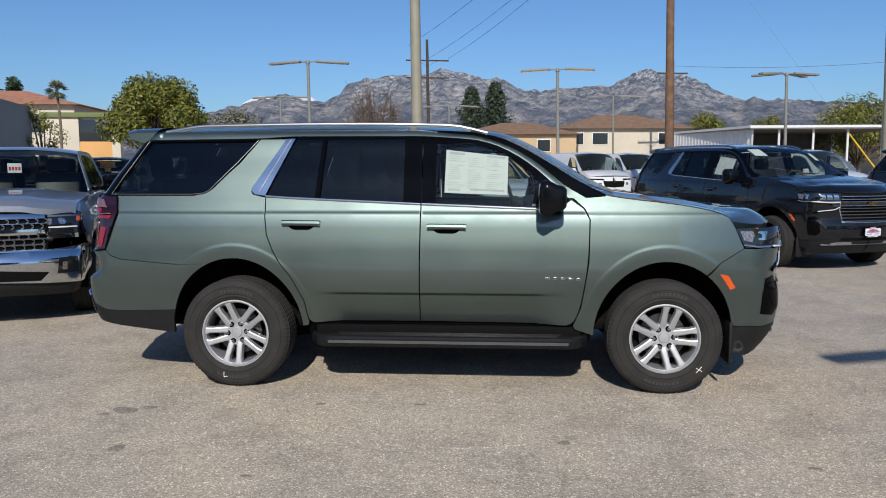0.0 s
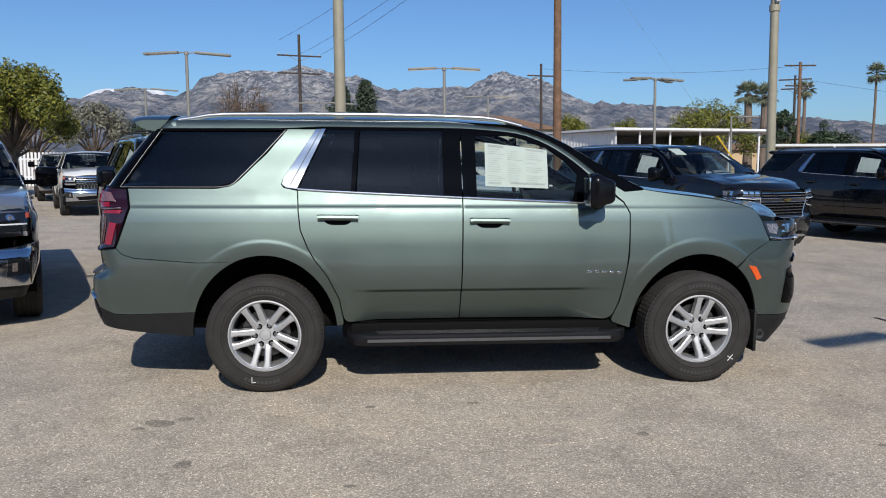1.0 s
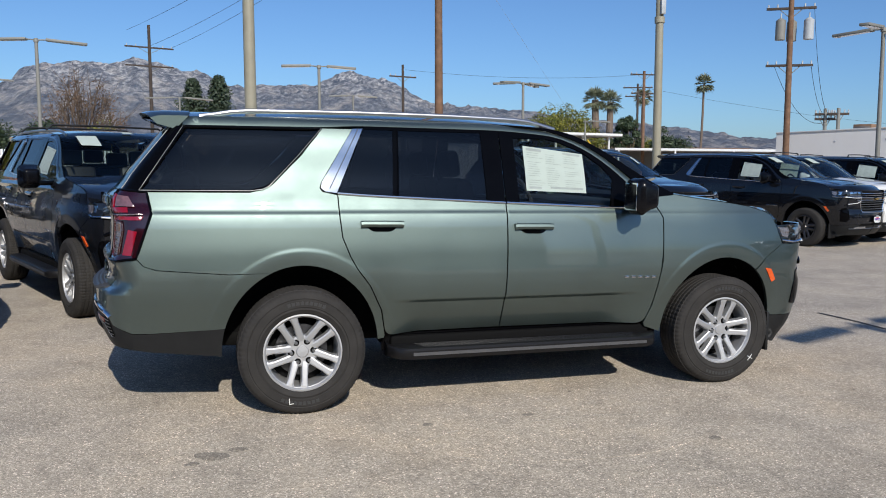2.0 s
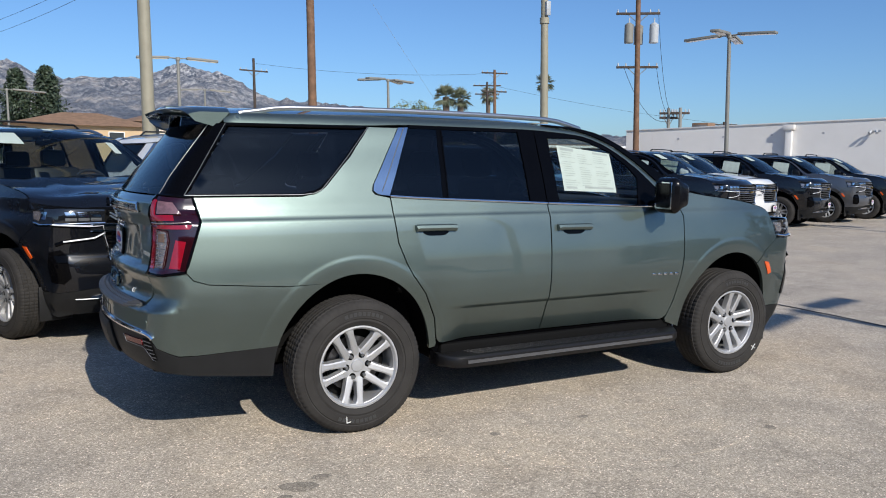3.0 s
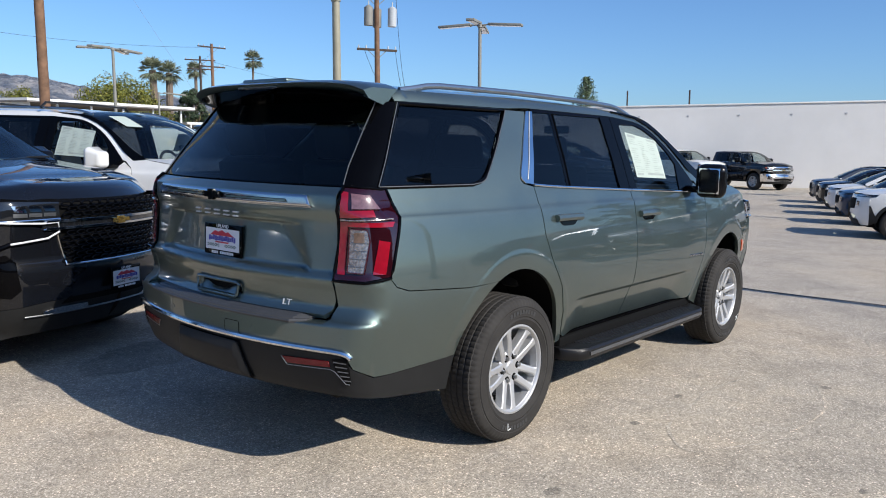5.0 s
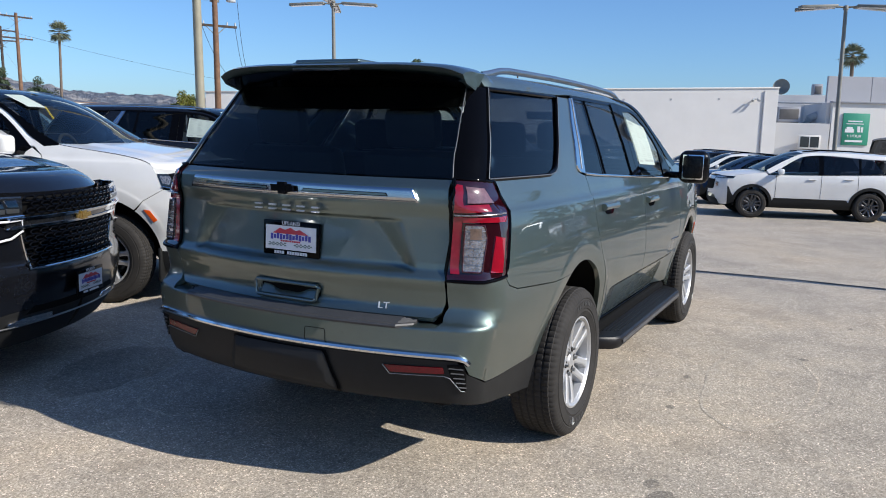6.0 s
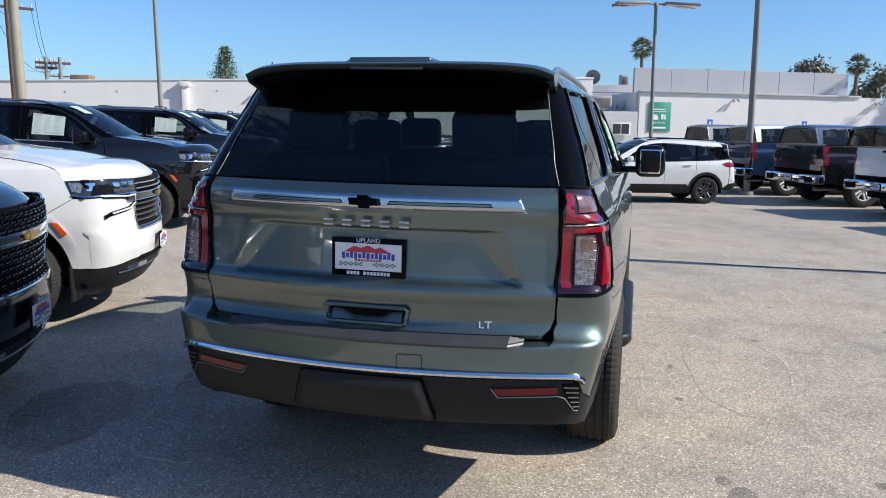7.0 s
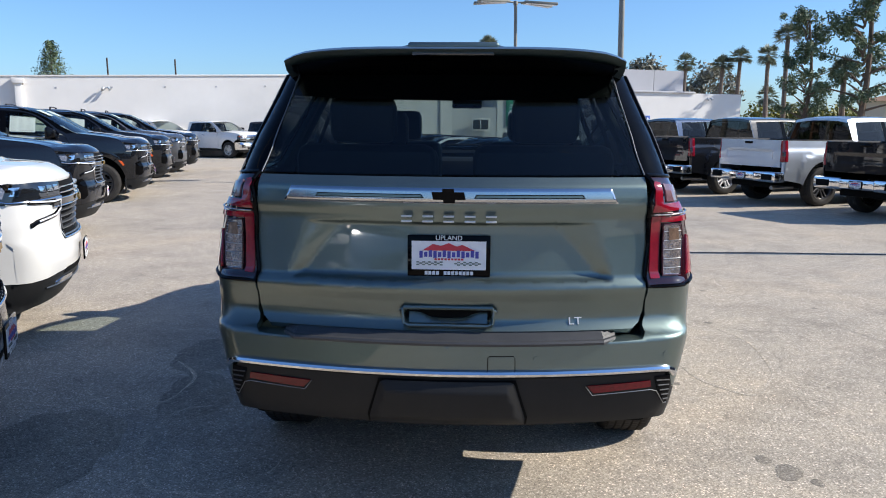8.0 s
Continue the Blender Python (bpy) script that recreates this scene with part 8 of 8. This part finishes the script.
def leaf(name, c1, c2):
    m, t, b = nodes_of(name)
    geo = t.nodes.new("ShaderNodeNewGeometry")
    rp = t.nodes.new("ShaderNodeValToRGB")
    rp.color_ramp.elements[0].color = (*c1, 1)
    rp.color_ramp.elements[1].color = (*c2, 1)
    t.links.new(geo.outputs["Random Per Island"], rp.inputs[0])
    t.links.new(rp.outputs[0], b.inputs["Base Color"])
    set_in(b, Roughness=0.6)
    return m


LEAF_GREEN = leaf("yellow_green_leaves", (0.048, 0.066, 0.008), (0.235, 0.225, 0.026))
LEAF_DARK = leaf("dark_green_leaves", (0.018, 0.035, 0.014), (0.05, 0.075, 0.03))
LEAF_PINE = leaf("pine_needles", (0.02, 0.036, 0.02), (0.06, 0.085, 0.045))
LEAF_DRY = leaf("dry_brown_leaves", (0.10, 0.055, 0.03), (0.20, 0.13, 0.08))
LEAF_PALM = leaf("palm_fronds", (0.10, 0.125, 0.07), (0.27, 0.28, 0.18))
LEAF_GREY = leaf("grey_olive_leaves", (0.12, 0.115, 0.08), (0.26, 0.25, 0.18))
LEAF_FIR = leaf("fresh_green_needles", (0.045, 0.08, 0.035), (0.13, 0.17, 0.085))


def leaf_cloud(rng, centres, count, size):
    co, fs = [], []
    for _ in range(count):
        c, r = rng.choice(centres)
        d = Vector((rng.gauss(0, 1), rng.gauss(0, 1), rng.gauss(0, 1))).normalized()
        p = Vector(c) + d * r * rng.random() ** 0.4
        n = (d + Vector((rng.gauss(0, 0.6), rng.gauss(0, 0.6), rng.gauss(0, 0.6) + 0.4))).normalized()
        u = n.orthogonal().normalized()
        u.rotate(Matrix.Rotation(rng.random() * 6.28, 3, n))
        w = n.cross(u)
        s = size * rng.uniform(0.6, 1.4)
        k = len(co)
        co += [p - u * s, p + w * s * 0.45, p + u * s, p - w * s * 0.45]
        fs.append((k, k + 1, k + 2, k + 3))
    me = bpy.data.meshes.new("crown")
    me.from_pydata([tuple(c) for c in co], [], fs)
    return me


def tree(x, y, h, spread, leafm, label, seed, count=2600, leaf_size=0.16, trunk=0.35, clumps=22, flat=0.75, bare=False):
    rng = random.Random(seed)
    th = thing("tree", label, "tree", at=pose(x, y, 0))
    bm = bmesh.new()
    fork = h * trunk
    lean = Vector((rng.uniform(-0.2, 0.2), rng.uniform(-0.2, 0.2), fork))
    tube(bm, [(0, 0, -0.1), lean * 0.5 + Vector((0.05, 0, 0)), lean], [h * 0.032, h * 0.025, h * 0.02], 9)
    cs = []
    for k in range(clumps):
        a = 2.4 * k + rng.uniform(-0.3, 0.3)
        f = math.sqrt((k + 0.5) / clumps)
        zc = fork + (h - fork) * (0.25 + 0.62 * (1 - f ** 2.2) * rng.uniform(0.75, 1.05) + 0.12 * rng.random())
        c = Vector((math.cos(a) * spread * f * 0.82, math.sin(a) * spread * f * 0.82, zc))
        cs.append((c, spread * rng.uniform(0.20, 0.34)))
        mid = lean.lerp(c, 0.5) + Vector((0, 0, -0.05 * h * rng.random()))
        tube(bm, [lean * rng.uniform(0.8, 1.0), mid, c], [h * 0.013, h * 0.008, h * 0.003], 6)
        if bare:
            for _ in range(7):
                e = c + Vector((rng.gauss(0, 1), rng.gauss(0, 1), rng.gauss(0.5, 0.8))) * spread * 0.22
                tube(bm, [mid.lerp(c, rng.random()), e], [h * 0.005, h * 0.001], 4)
    part("trunk", bm, BARK, th)
    part("crown", leaf_cloud(rng, cs, count, leaf_size), leafm, th)
    return th


def conifer(x, y, h, r, leafm, label, seed, count=2600, start=0.12, gaps=0.0, size=0.22):
    rng = random.Random(seed)
    th = thing("conifer", label, "tree", at=pose(x, y, 0))
    bm = bmesh.new()
    tube(bm, [(0, 0, -0.1), (0.1, 0, h * 0.5), (0, 0.05, h * 0.98)], [h * 0.022, h * 0.014, h * 0.003], 8)
    cs = []
    n = 34
    for k in range(n):
        f = k / (n - 1)
        if rng.random() < gaps:
            continue
        z = h * (start + (0.97 - start) * f)
        rad = r * (1 - f * 0.85) * rng.uniform(0.55, 1.15) * min(1.0, 0.55 + f * 3)
        a = rng.random() * 6.28
        for da in (0, 2.1, 4.2):
            c = Vector((math.cos(a + da) * rad * 0.6, math.sin(a + da) * rad * 0.6, z))
            cs.append((c, rad * 0.48 + 0.15))
            tube(bm, [(0, 0, z - 0.2), c], [h * 0.006, h * 0.002], 5)
    part("trunk", bm, BARK, th)
    part("crown", leaf_cloud(rng, cs, count, size), leafm, th)
    return th


def open_pine(x, y, h, r, seed, clumps=24):
    """A tall pine whose dark clumps sit apart on bent limbs."""
    rng = random.Random(seed)
    th = thing("pine", "tall open pine with dark needle clumps and a bare trunk", "tree", at=pose(x, y, 0))
    bm = bmesh.new()
    bend = [Vector((0.25 * math.sin(k * 1.1 + seed), 0.25 * math.cos(k * 0.9), h * k / 6)) for k in range(7)]
    tube(bm, bend, [h * 0.020 * (1 - 0.12 * k) for k in range(7)], 8)
    cs = []
    for k in range(clumps):
        f = 0.22 + 0.78 * (k + rng.random()) / clumps
        root = Vector((0.2 * math.sin(f * 6.6 + seed), 0.2, h * f * 0.96))
        a = rng.random() * 6.28
        reach = r * (1.15 - 0.75 * f) * rng.uniform(0.35, 1.1)
        c = root + Vector((math.cos(a) * reach, math.sin(a) * reach, 0.25 + 0.3 * rng.random()))
        tube(bm, [root - Vector((0, 0, 0.35)), root.lerp(c, 0.5) - Vector((0, 0, 0.15)), c], [h * 0.007, h * 0.005, h * 0.002], 5)
        for _ in range(3):
            cs.append((c + Vector((rng.gauss(0, 0.35), rng.gauss(0, 0.35), rng.gauss(0, 0.16))), rng.uniform(0.28, 0.55)))
    part("trunk", bm, BARK, th)
    part("crown", leaf_cloud(rng, cs, 320 * clumps, 0.10), LEAF_FIR, th)
    return th


def palm(x, y, h, seed, frond=1.5, r=0.17, skirt=True, label="tall slim fan palm with a shaggy crown"):
    rng = random.Random(seed)
    th = thing("palm_tree", label, "palm tree", "palm trees", at=pose(x, y, 0))
    lean = Vector((rng.uniform(-0.03, 0.03) * h, rng.uniform(-0.03, 0.03) * h, h))
    bm = bmesh.new()
    tube(bm, [(0, 0, -0.1), lean * 0.33, lean * 0.7 + Vector((0.05, 0, 0)), lean], [r * 1.25, r, r * 0.9, r * 0.85], 9)
    part("trunk", bm, PALM_BARK, th)
    co, fs = [], []
    for k in range(52):
        a = k * 2.4
        el = radians(rng.uniform(-60, 85)) if skirt else radians(rng.uniform(-30, 85))
        d = Vector((math.cos(a) * math.cos(el), math.sin(a) * math.cos(el), math.sin(el)))
        side = d.cross(Vector((0, 0, 1))).normalized()
        L_ = frond * rng.uniform(0.72, 1.0)
        hub = lean + d * L_ * 0.42
        for j in range(11):
            f = radians((j - 5) * 15)
            out = d * math.cos(f) + side * math.sin(f)
            tip = hub + out * L_ * 0.58 - Vector((0, 0, 0.16 * L_ * rng.random() + 0.05 * L_ * abs(math.sin(f))))
            q = len(co)
            w = out.cross(d.cross(side)).normalized() * 0.030 * L_
            mid = hub.lerp(tip, 0.5) + Vector((0, 0, 0.03 * L_))
            co += [hub, mid - w, tip, mid + w]
            fs.append((q, q + 1, q + 2, q + 3))
        w = side * 0.018
        q = len(co)
        co += [lean - w, lean + w, hub + w * 0.6, hub - w * 0.6]
        fs.append((q, q + 1, q + 2, q + 3))
    me = bpy.data.meshes.new("crown")
    me.from_pydata([tuple(c) for c in co], [], fs)
    part("crown", me, LEAF_PALM, th)
    return th


def at_bearing(brg, dist, eye=(0.0, 0.0)):
    return eye[0] + dist * math.cos(radians(brg)), eye[1] + dist * math.sin(radians(brg))


V0, V8 = (1.94, -6.47), (-4.1, -0.13)
tree(*at_bearing(114.2, 40, V0), 5.6, 2.7, LEAF_GREEN, "broad round tree with yellow-green leaves", 1, 24000, 0.085, 0.36, 30)
tree(*at_bearing(121.5, 36, V0), 4.0, 1.3, LEAF_GREEN, "thin young tree with sparse leaves", 2, 1400, 0.06, 0.35, 12)
tree(*at_bearing(109.0, 62, V0), 5.6, 2.6, LEAF_GREY, "olive tree with grey-green leaves", 3, 5200, 0.11)
tree(*at_bearing(99.3, 82, V0), 9.0, 4.6, LEAF_DRY, "bare winter tree with reddish twigs", 4, 1500, 0.12, 0.2, 30, bare=True)
tree(*at_bearing(98.5, 74, V0), 4.0, 3.2, LEAF_GREEN, "low olive bush behind the lot", 5, 3600, 0.12, 0.15)
tree(*at_bearing(102.0, 70, V0), 4.4, 2.6, LEAF_DARK, "dark green bush behind the lot", 6, 3600, 0.12, 0.15)
tree(*at_bearing(105.5, 66, V0), 4.8, 3.0, LEAF_DARK, "dark green bushy tree behind the lot", 7, 4500, 0.12, 0.2)
tree(*at_bearing(112.5, 70, V0), 6.5, 3.2, LEAF_GREEN, "olive green tree behind the fence", 8, 4500, 0.12, 0.25)
conifer(*at_bearing(92.3, 92, V0), 10.4, 3.9, LEAF_PINE, "tall dark upright cypress tree", 9, 9000, size=0.17)
conifer(*at_bearing(90.6, 92, V0), 10.8, 4.1, LEAF_PINE, "tall dark upright cypress tree", 10, 9000, size=0.17)
tree(*at_bearing(87.0, 95, V0), 5.5, 3.5, LEAF_DRY, "brown-green shrub beyond the houses", 11, 1400, 0.25, 0.2)
tree(*at_bearing(76.0, 82, V0), 6.6, 2.7, LEAF_GREEN, "light green tree behind the carport", 12, 4500, 0.13, 0.2)
tree(*at_bearing(72.0, 90, V0), 6.4, 3.0, LEAF_GREEN, "light green tree behind the carport", 13, 4500, 0.13, 0.2)
tree(*at_bearing(66.6, 82, V0), 7.3, 5.0, LEAF_GREEN, "broad light green tree behind the carport", 14, 9000, 0.13, 0.2)
palm(42.1, 75.7, 9.0, 1, 1.9, 0.45, label="stout palm with a shaggy skirt of dead fronds")
palm(43.3, 75.1, 8.8, 2, 1.8, 0.42, label="stout palm with a shaggy skirt of dead fronds")
tree(41.5, 68.0, 7.2, 1.9, LEAF_DARK, "tall narrow bushy tree behind the shelter", 70, 4200, 0.16, 0.2)
tree(44.6, 66.2, 5.3, 1.6, LEAF_DARK, "small round tree behind the shelter", 71, 2600, 0.14, 0.3)
palm(-14.5, 22.0, 4.35, 72, 0.5, 0.055, label="small slim palm before the tiled building")
conifer(-35.4, 43.9 + 8.0, 8.2, 2.4, LEAF_DARK, "dark tree behind the tiled roof", 73, 3600, size=0.16)
palm(75.2, 103.5, 14.6, 4, 2.1, 0.2)
palm(60.0, 96.0, 11.5, 5, 1.8, 0.25)
tree(58.0, 84.0, 5.4, 3.2, LEAF_DARK, "dark round tree beyond the shelter", 15, 3600, 0.15, 0.2)
conifer(116.0, 66.0, 14.0, 5.7, LEAF_FIR, "dense green conifer behind the white wall", 16, 7000, size=0.16)
for k, b_ in enumerate((33.6, 36.2)):
    palm(*at_bearing(b_, 150, (-3, -3)), 7.3 + 0.2 * k, 20 + k, 1.1, 0.2)
palm(106.0, -1.0, 12.3, 25, 2.0, 0.25)
tree(*at_bearing(-11.0, 96, V8), 9.5, 4.0, LEAF_GREY, "grey-brown tree behind the shop", 17, 2200, 0.25, 0.3)
tree(*at_bearing(-15.6, 88, V8), 8.2, 3.6, LEAF_GREY, "grey-brown thin tree behind the wall", 18, 1600, 0.25, 0.3)
for k, (b_, d_, h_) in enumerate(((-13.8, 84, 7.9), (-16.1, 80, 7.3), (-17.2, 80, 8.0), (-19.1, 78, 8.0), (-20.2, 72, 9.0), (-23.7, 60, 5.4), (-19.2, 84, 4.6))):
    palm(*at_bearing(b_, d_, V8), h_, 30 + k, 1.35, 0.20, skirt=k % 3 == 0)
open_pine(*at_bearing(-21.5, 66, V8), 10.2, 2.2, 40, 34)
open_pine(*at_bearing(-24.8, 58, V8), 13.0, 2.9, 41, 46)
for k, (b_, d_) in enumerate(((-19.0, 90), (-20.6, 92), (-22.6, 90), (-24, 92))):
    tree(*at_bearing(b_, d_, V8), 3.8, 3.0, LEAF_GREEN, "low olive bush beyond the wall", 50 + k, 900, 0.25, 0.15)
tree(*at_bearing(64.0, 120, (-3, -3)), 5.5, 4.0, LEAF_GREEN, "light green tree in the distance", 60, 4500, 0.16, 0.2)
tree(*at_bearing(57.0, 95, (-3, -3)), 4.8, 3.4, LEAF_GREEN, "light green tree in the distance", 61, 4500, 0.14, 0.2)
tree(*at_bearing(46.0, 120, (-3, -3)), 6.0, 3.4, LEAF_GREEN, "yellow-green tree in the distance", 62, 4500, 0.16, 0.2)


# ---------------------------------------------------------------- vehicles in their places


def nose_at(x, y, heading, front):
    """The pose of a vehicle whose front centre stands at (x, y)."""
    return pose(x, y, 0, 0, 0, heading) @ Matrix.Translation((-front, 0, 0))


hero = build_suv("sage grey metallic family car, seen all round, parked alone")
hero["group"] = "parked family cars"
ROW = -67.0
BLACKED = {CHROME: GLOSS_BLACK, SATIN: GLOSS_BLACK, GOLD: GLOSS_BLACK}


def put_suv(x, y, body, label, wheels=None, dark_trim=False, heading=ROW, rack=True):
    c = copy_thing(hero, nose_at(x, y, heading, 4.085))
    tagged(c, label, "car", "parked family cars")
    swap = {PAINT: body}
    if wheels:
        swap[ALLOY] = wheels
    repaint(c, swap)
    if dark_trim:
        for o in c.children_recursive:
            if o.name.split(".")[0] in ("grille", "grille_slat", "badge", "skid_insert", "chrome_bar", "grille_frame", "roof_rail"):
                repaint_one(o, BLACKED)
    if body is PAINT_WHITE:
        for o in list(c.children_recursive):
            kind = o.name.split(".")[0]
            if kind == "door_mirror":
                repaint_one(o, {MIRROR_CAP: body})
            elif kind == "corner_insert":
                bpy.data.objects.remove(o)
    if rack:
        for x in (-0.05, 1.20):
            z = SUV_TOP(x) + 0.085
            bm = tube(bmesh.new(), [(x, -0.70, z - 0.045), (x, -0.63, z + 0.012), (x, 0.0, z + 0.022), (x, 0.63, z + 0.012), (x, 0.70, z - 0.045)], 0.020, 8, 0.6)
            part("roof_crossbar", bm, PLASTIC, c, "black roof crossbar")
    window_sheet(c, -0.58, -0.38, 0.24, 0.46, 0.02)
    window_sheet(c, -0.05, 0.06, 0.08, 0.16)
    window_sheet(c, 0.50, 0.58, 0.40, 0.60)
    for o in list(c.children_recursive):
        if o.name.split(".")[0] in ("chalk_mark", "sidewall_mark"):
            bpy.data.objects.remove(o)
    return c


def repaint_one(o, swap):
    for slot in o.material_slots:
        if slot.material in swap:
            m = swap[slot.material]
            slot.link = "OBJECT"
            slot.material = m


def window_sheet(car, y0, y1, v0, v1, tilt=0.0):
    """A printed sheet behind the windscreen of a family car."""
    def spot(y, v):
        x = 1.694 + v * 0.974
        z = SUV_TOP(x)
        w = SUV.half(x, z) - 0.012
        u = y / w
        return Vector((x + (0.06 + 0.08 * v) * (1 - u * u) - 0.012, y, z + 0.040 * (1 - abs(u) ** 2.6) * (1 - 0.75 * v) - 0.010))
    bm = bmesh.new()
    sheet(bm, [[spot(y0 + (y1 - y0) * i / 4, v0 + (v1 - v0) * j / 4 + tilt * i / 4) + Vector((0.02, 0, 0.024)) for i in range(5)] for j in range(5)])
    return part("windscreen_sheet", bm, PAPER, car, "white printed sheet on the windscreen")


def weave_grille(car):
    """Swaps the slats of a copied car for a woven mesh of short black links and a broad bright bar."""
    gr = next(o for o in car.children if o.name.split(".")[0] == "grille")
    for o in list(gr.children):
        if o.name.split(".")[0] in ("grille_slat", "grille_upright"):
            bpy.data.objects.remove(o)
    bm = bmesh.new()
    ring = [(-0.037, 0.0), (-0.022, 0.014), (0.022, 0.014), (0.037, 0.0), (0.022, -0.014), (-0.022, -0.014), (-0.037, 0.0)]
    tube(bm, [(0.004 * (z > 0), y, z) for y, z in ring], 0.0062, 6)
    link = to_mesh("mesh_link", bm, True)
    for j, z in enumerate((0.762, 0.800, 0.838, 0.876, 0.914, 0.952, 1.078, 1.116, 1.150)):
        for k in range(13):
            y = -0.45 + k * 0.075 + (0.0375 if j % 2 else 0.0)
            if abs(y) < 0.47:
                o = part("mesh_link", link, GLOSS_BLACK, gr)
                s = SUV.s_end(abs(y), z, 1)
                x = SUV.at(s, z)[0]
                o.matrix_local = pose(x + 0.004, y, z, 0, 0, math.degrees(math.atan(2 * 0.17 * y / 0.64)))
    for z0, z1 in ((0.982, 1.000), (1.030, 1.050)):
        part("grille_bar", ends_skin("grille_bar", SUV, [(-0.60, z0), (0.60, z0), (0.59, z1), (-0.59, z1)], 1, 0.06, 0.020, 0.02), CHROME, gr, "bright grille bar")


weave_grille(put_suv(-0.59, 2.1, PAINT_BLACK, "black family car with a woven grille, nose to the lane"))
put_suv(2.06, 3.09, PAINT_WHITE, "white family car with a bright grille, nose to the lane")
put_suv(7.34, 5.45, PAINT_BLACK, "black family car with bright grille slats in the row", heading=-68.5, rack=False)
put_suv(12.5, 6.9, PAINT_BLACK, "black family car with dark alloy wheels in the row", wheels=ALLOY_DARK, heading=-69, rack=False)
put_suv(14.1, 7.6, PAINT_WHITE, "white family car parked in the row")
put_suv(17.0, 8.25, PAINT_BLACK, "black family car parked beside a white one")
put_suv(19.8, 8.9, PAINT_GREY, "grey metallic family car parked in the row")
put_suv(22.5, 9.5, PAINT_BLACK, "black family car parked far down the row")

truck = build_pickup("silver crew-cab pickup with a chrome grille and bumper", "parked pickups")
repaint(truck, {PAINT: PAINT_SILVER})
truck.matrix_world = nose_at(-3.14, 0.75, ROW, 4.72) @ Matrix.Translation((4.72, 0, 0)) @ Matrix.Scale(0.965, 4) @ Matrix.Translation((-4.72, 0, 0))


def put_truck(x, y, heading, body, label, front=-1.30, lift=0.0, scale=1.0, wheels=None):
    c = copy_thing(truck, nose_at(x, y, heading, front) @ Matrix.Scale(scale, 4))
    tagged(c, label, "pickup truck", "parked pickups")
    swap = {PAINT_SILVER: body}
    if wheels:
        swap[ALLOY] = wheels
    return repaint_again(c, swap)


def repaint_again(c, swap):
    for o in c.children_recursive:
        repaint_one(o, swap)
    return c


TAIL = Vector((12.67, -5.48))
STEP = Vector((2.67, 1.13))
for k, body, lb, wh in ((2, PAINT_BLUE, "dark blue crew-cab pickup seen from its tailgate", None), (1, PAINT_BLACK, "black crew-cab pickup with a chrome bumper", None), (0, PAINT_SILVER, "raised silver pickup on large dark wheels", ALLOY_DARK), (-1, PAINT_BLACK, "black crew-cab pickup with red tail lamps", None), (3, PAINT_WHITE, "white crew-cab pickup further back in the row", None), (4, PAINT_GREY, "grey crew-cab pickup at the end of the row", None)):
    p = TAIL + STEP * k
    put_truck(p.x, p.y, -66, body, lb, wheels=wh)
for (x, y, body, lb) in ((32.4, 10.1, PAINT_WHITE, "white pickup with its nose to the lane by the white wall"), (32.8, 13.2, PAINT_WHITE, "white pickup parked by the white wall"), (32.9, 7.3, PAINT_BLACK, "black pickup parked by the white wall")):
    put_truck(x, y, -115, body, lb, front=4.72, scale=0.94)
for (x, y, body, lb) in ((-6.6, 16.4, PAINT_WHITE, "white pickup in the far row"), (-9.6, 15.3, PAINT_BLACK, "black pickup in the far row"), (-12.6, 14.0, PAINT_WHITE, "white pickup in the far row"), (-10.4, 24.5, PAINT_WHITE, "white pickup by the fence")):
    put_truck(x, y, ROW, body, lb, front=4.72)

cross = build_compact("white compact crossover with black lower cladding", CROSSOVER, "parked crossovers")
repaint(cross, {PAINT: PAINT_WHITE})
CX = pose(14.5, -2.5, 0, 0, 0, 108.5) @ Matrix.Scale(0.875, 4) @ Matrix.Translation((0, -0.80, 0))
cross.matrix_world = CX
for k, (body, lb) in enumerate(((PAINT_BLUE, "dark blue compact crossover behind the white one"), (PAINT_WHITE, "white compact crossover further down the row"), (PAINT_BLACK, "black compact crossover down the row"), (PAINT_GREY, "grey compact crossover at the end of the row"))):
    c = copy_thing(cross, pose(2.75 * (k + 1), 0.95 * (k + 1) + 0.4, 0) @ CX)
    tagged(c, lb, "car", "parked crossovers")
    repaint_again(c, {PAINT_WHITE: body})
van = build_compact("white panel van parked behind the row", VAN, "parked vans", "van", "van")
repaint(van, {PAINT: PAINT_WHITE})
van.matrix_world = nose_at(6.4, 25.6, ROW, 4.0)
for x, y, h in ((13.9, 20.6, -60), (8.8, 29.5, ROW), (10.6, 32.0, ROW)):
    copy_thing(van, nose_at(x, y, h, 4.0))

# hanging card behind the silver pickup's windscreen
bm = bmesh.new()
box(bm, (2.46, -0.10, 1.58), (2.465, 0.06, 1.70), 0.0)
card = part("hanging_card", bm, WHITE_PLASTIC, truck, "white card with red print behind the windscreen", smooth=False)
for k in range(4):
    part("print", box(bmesh.new(), (2.466, -0.085 + k * 0.036, 1.61), (2.468, -0.060 + k * 0.036, 1.655)), RED_INK, card)
part("card_string", rod(bmesh.new(), (2.46, -0.02, 1.70), (2.46, -0.02, 1.80), 0.003, 0.003, 5), GLOSS_BLACK, truck)
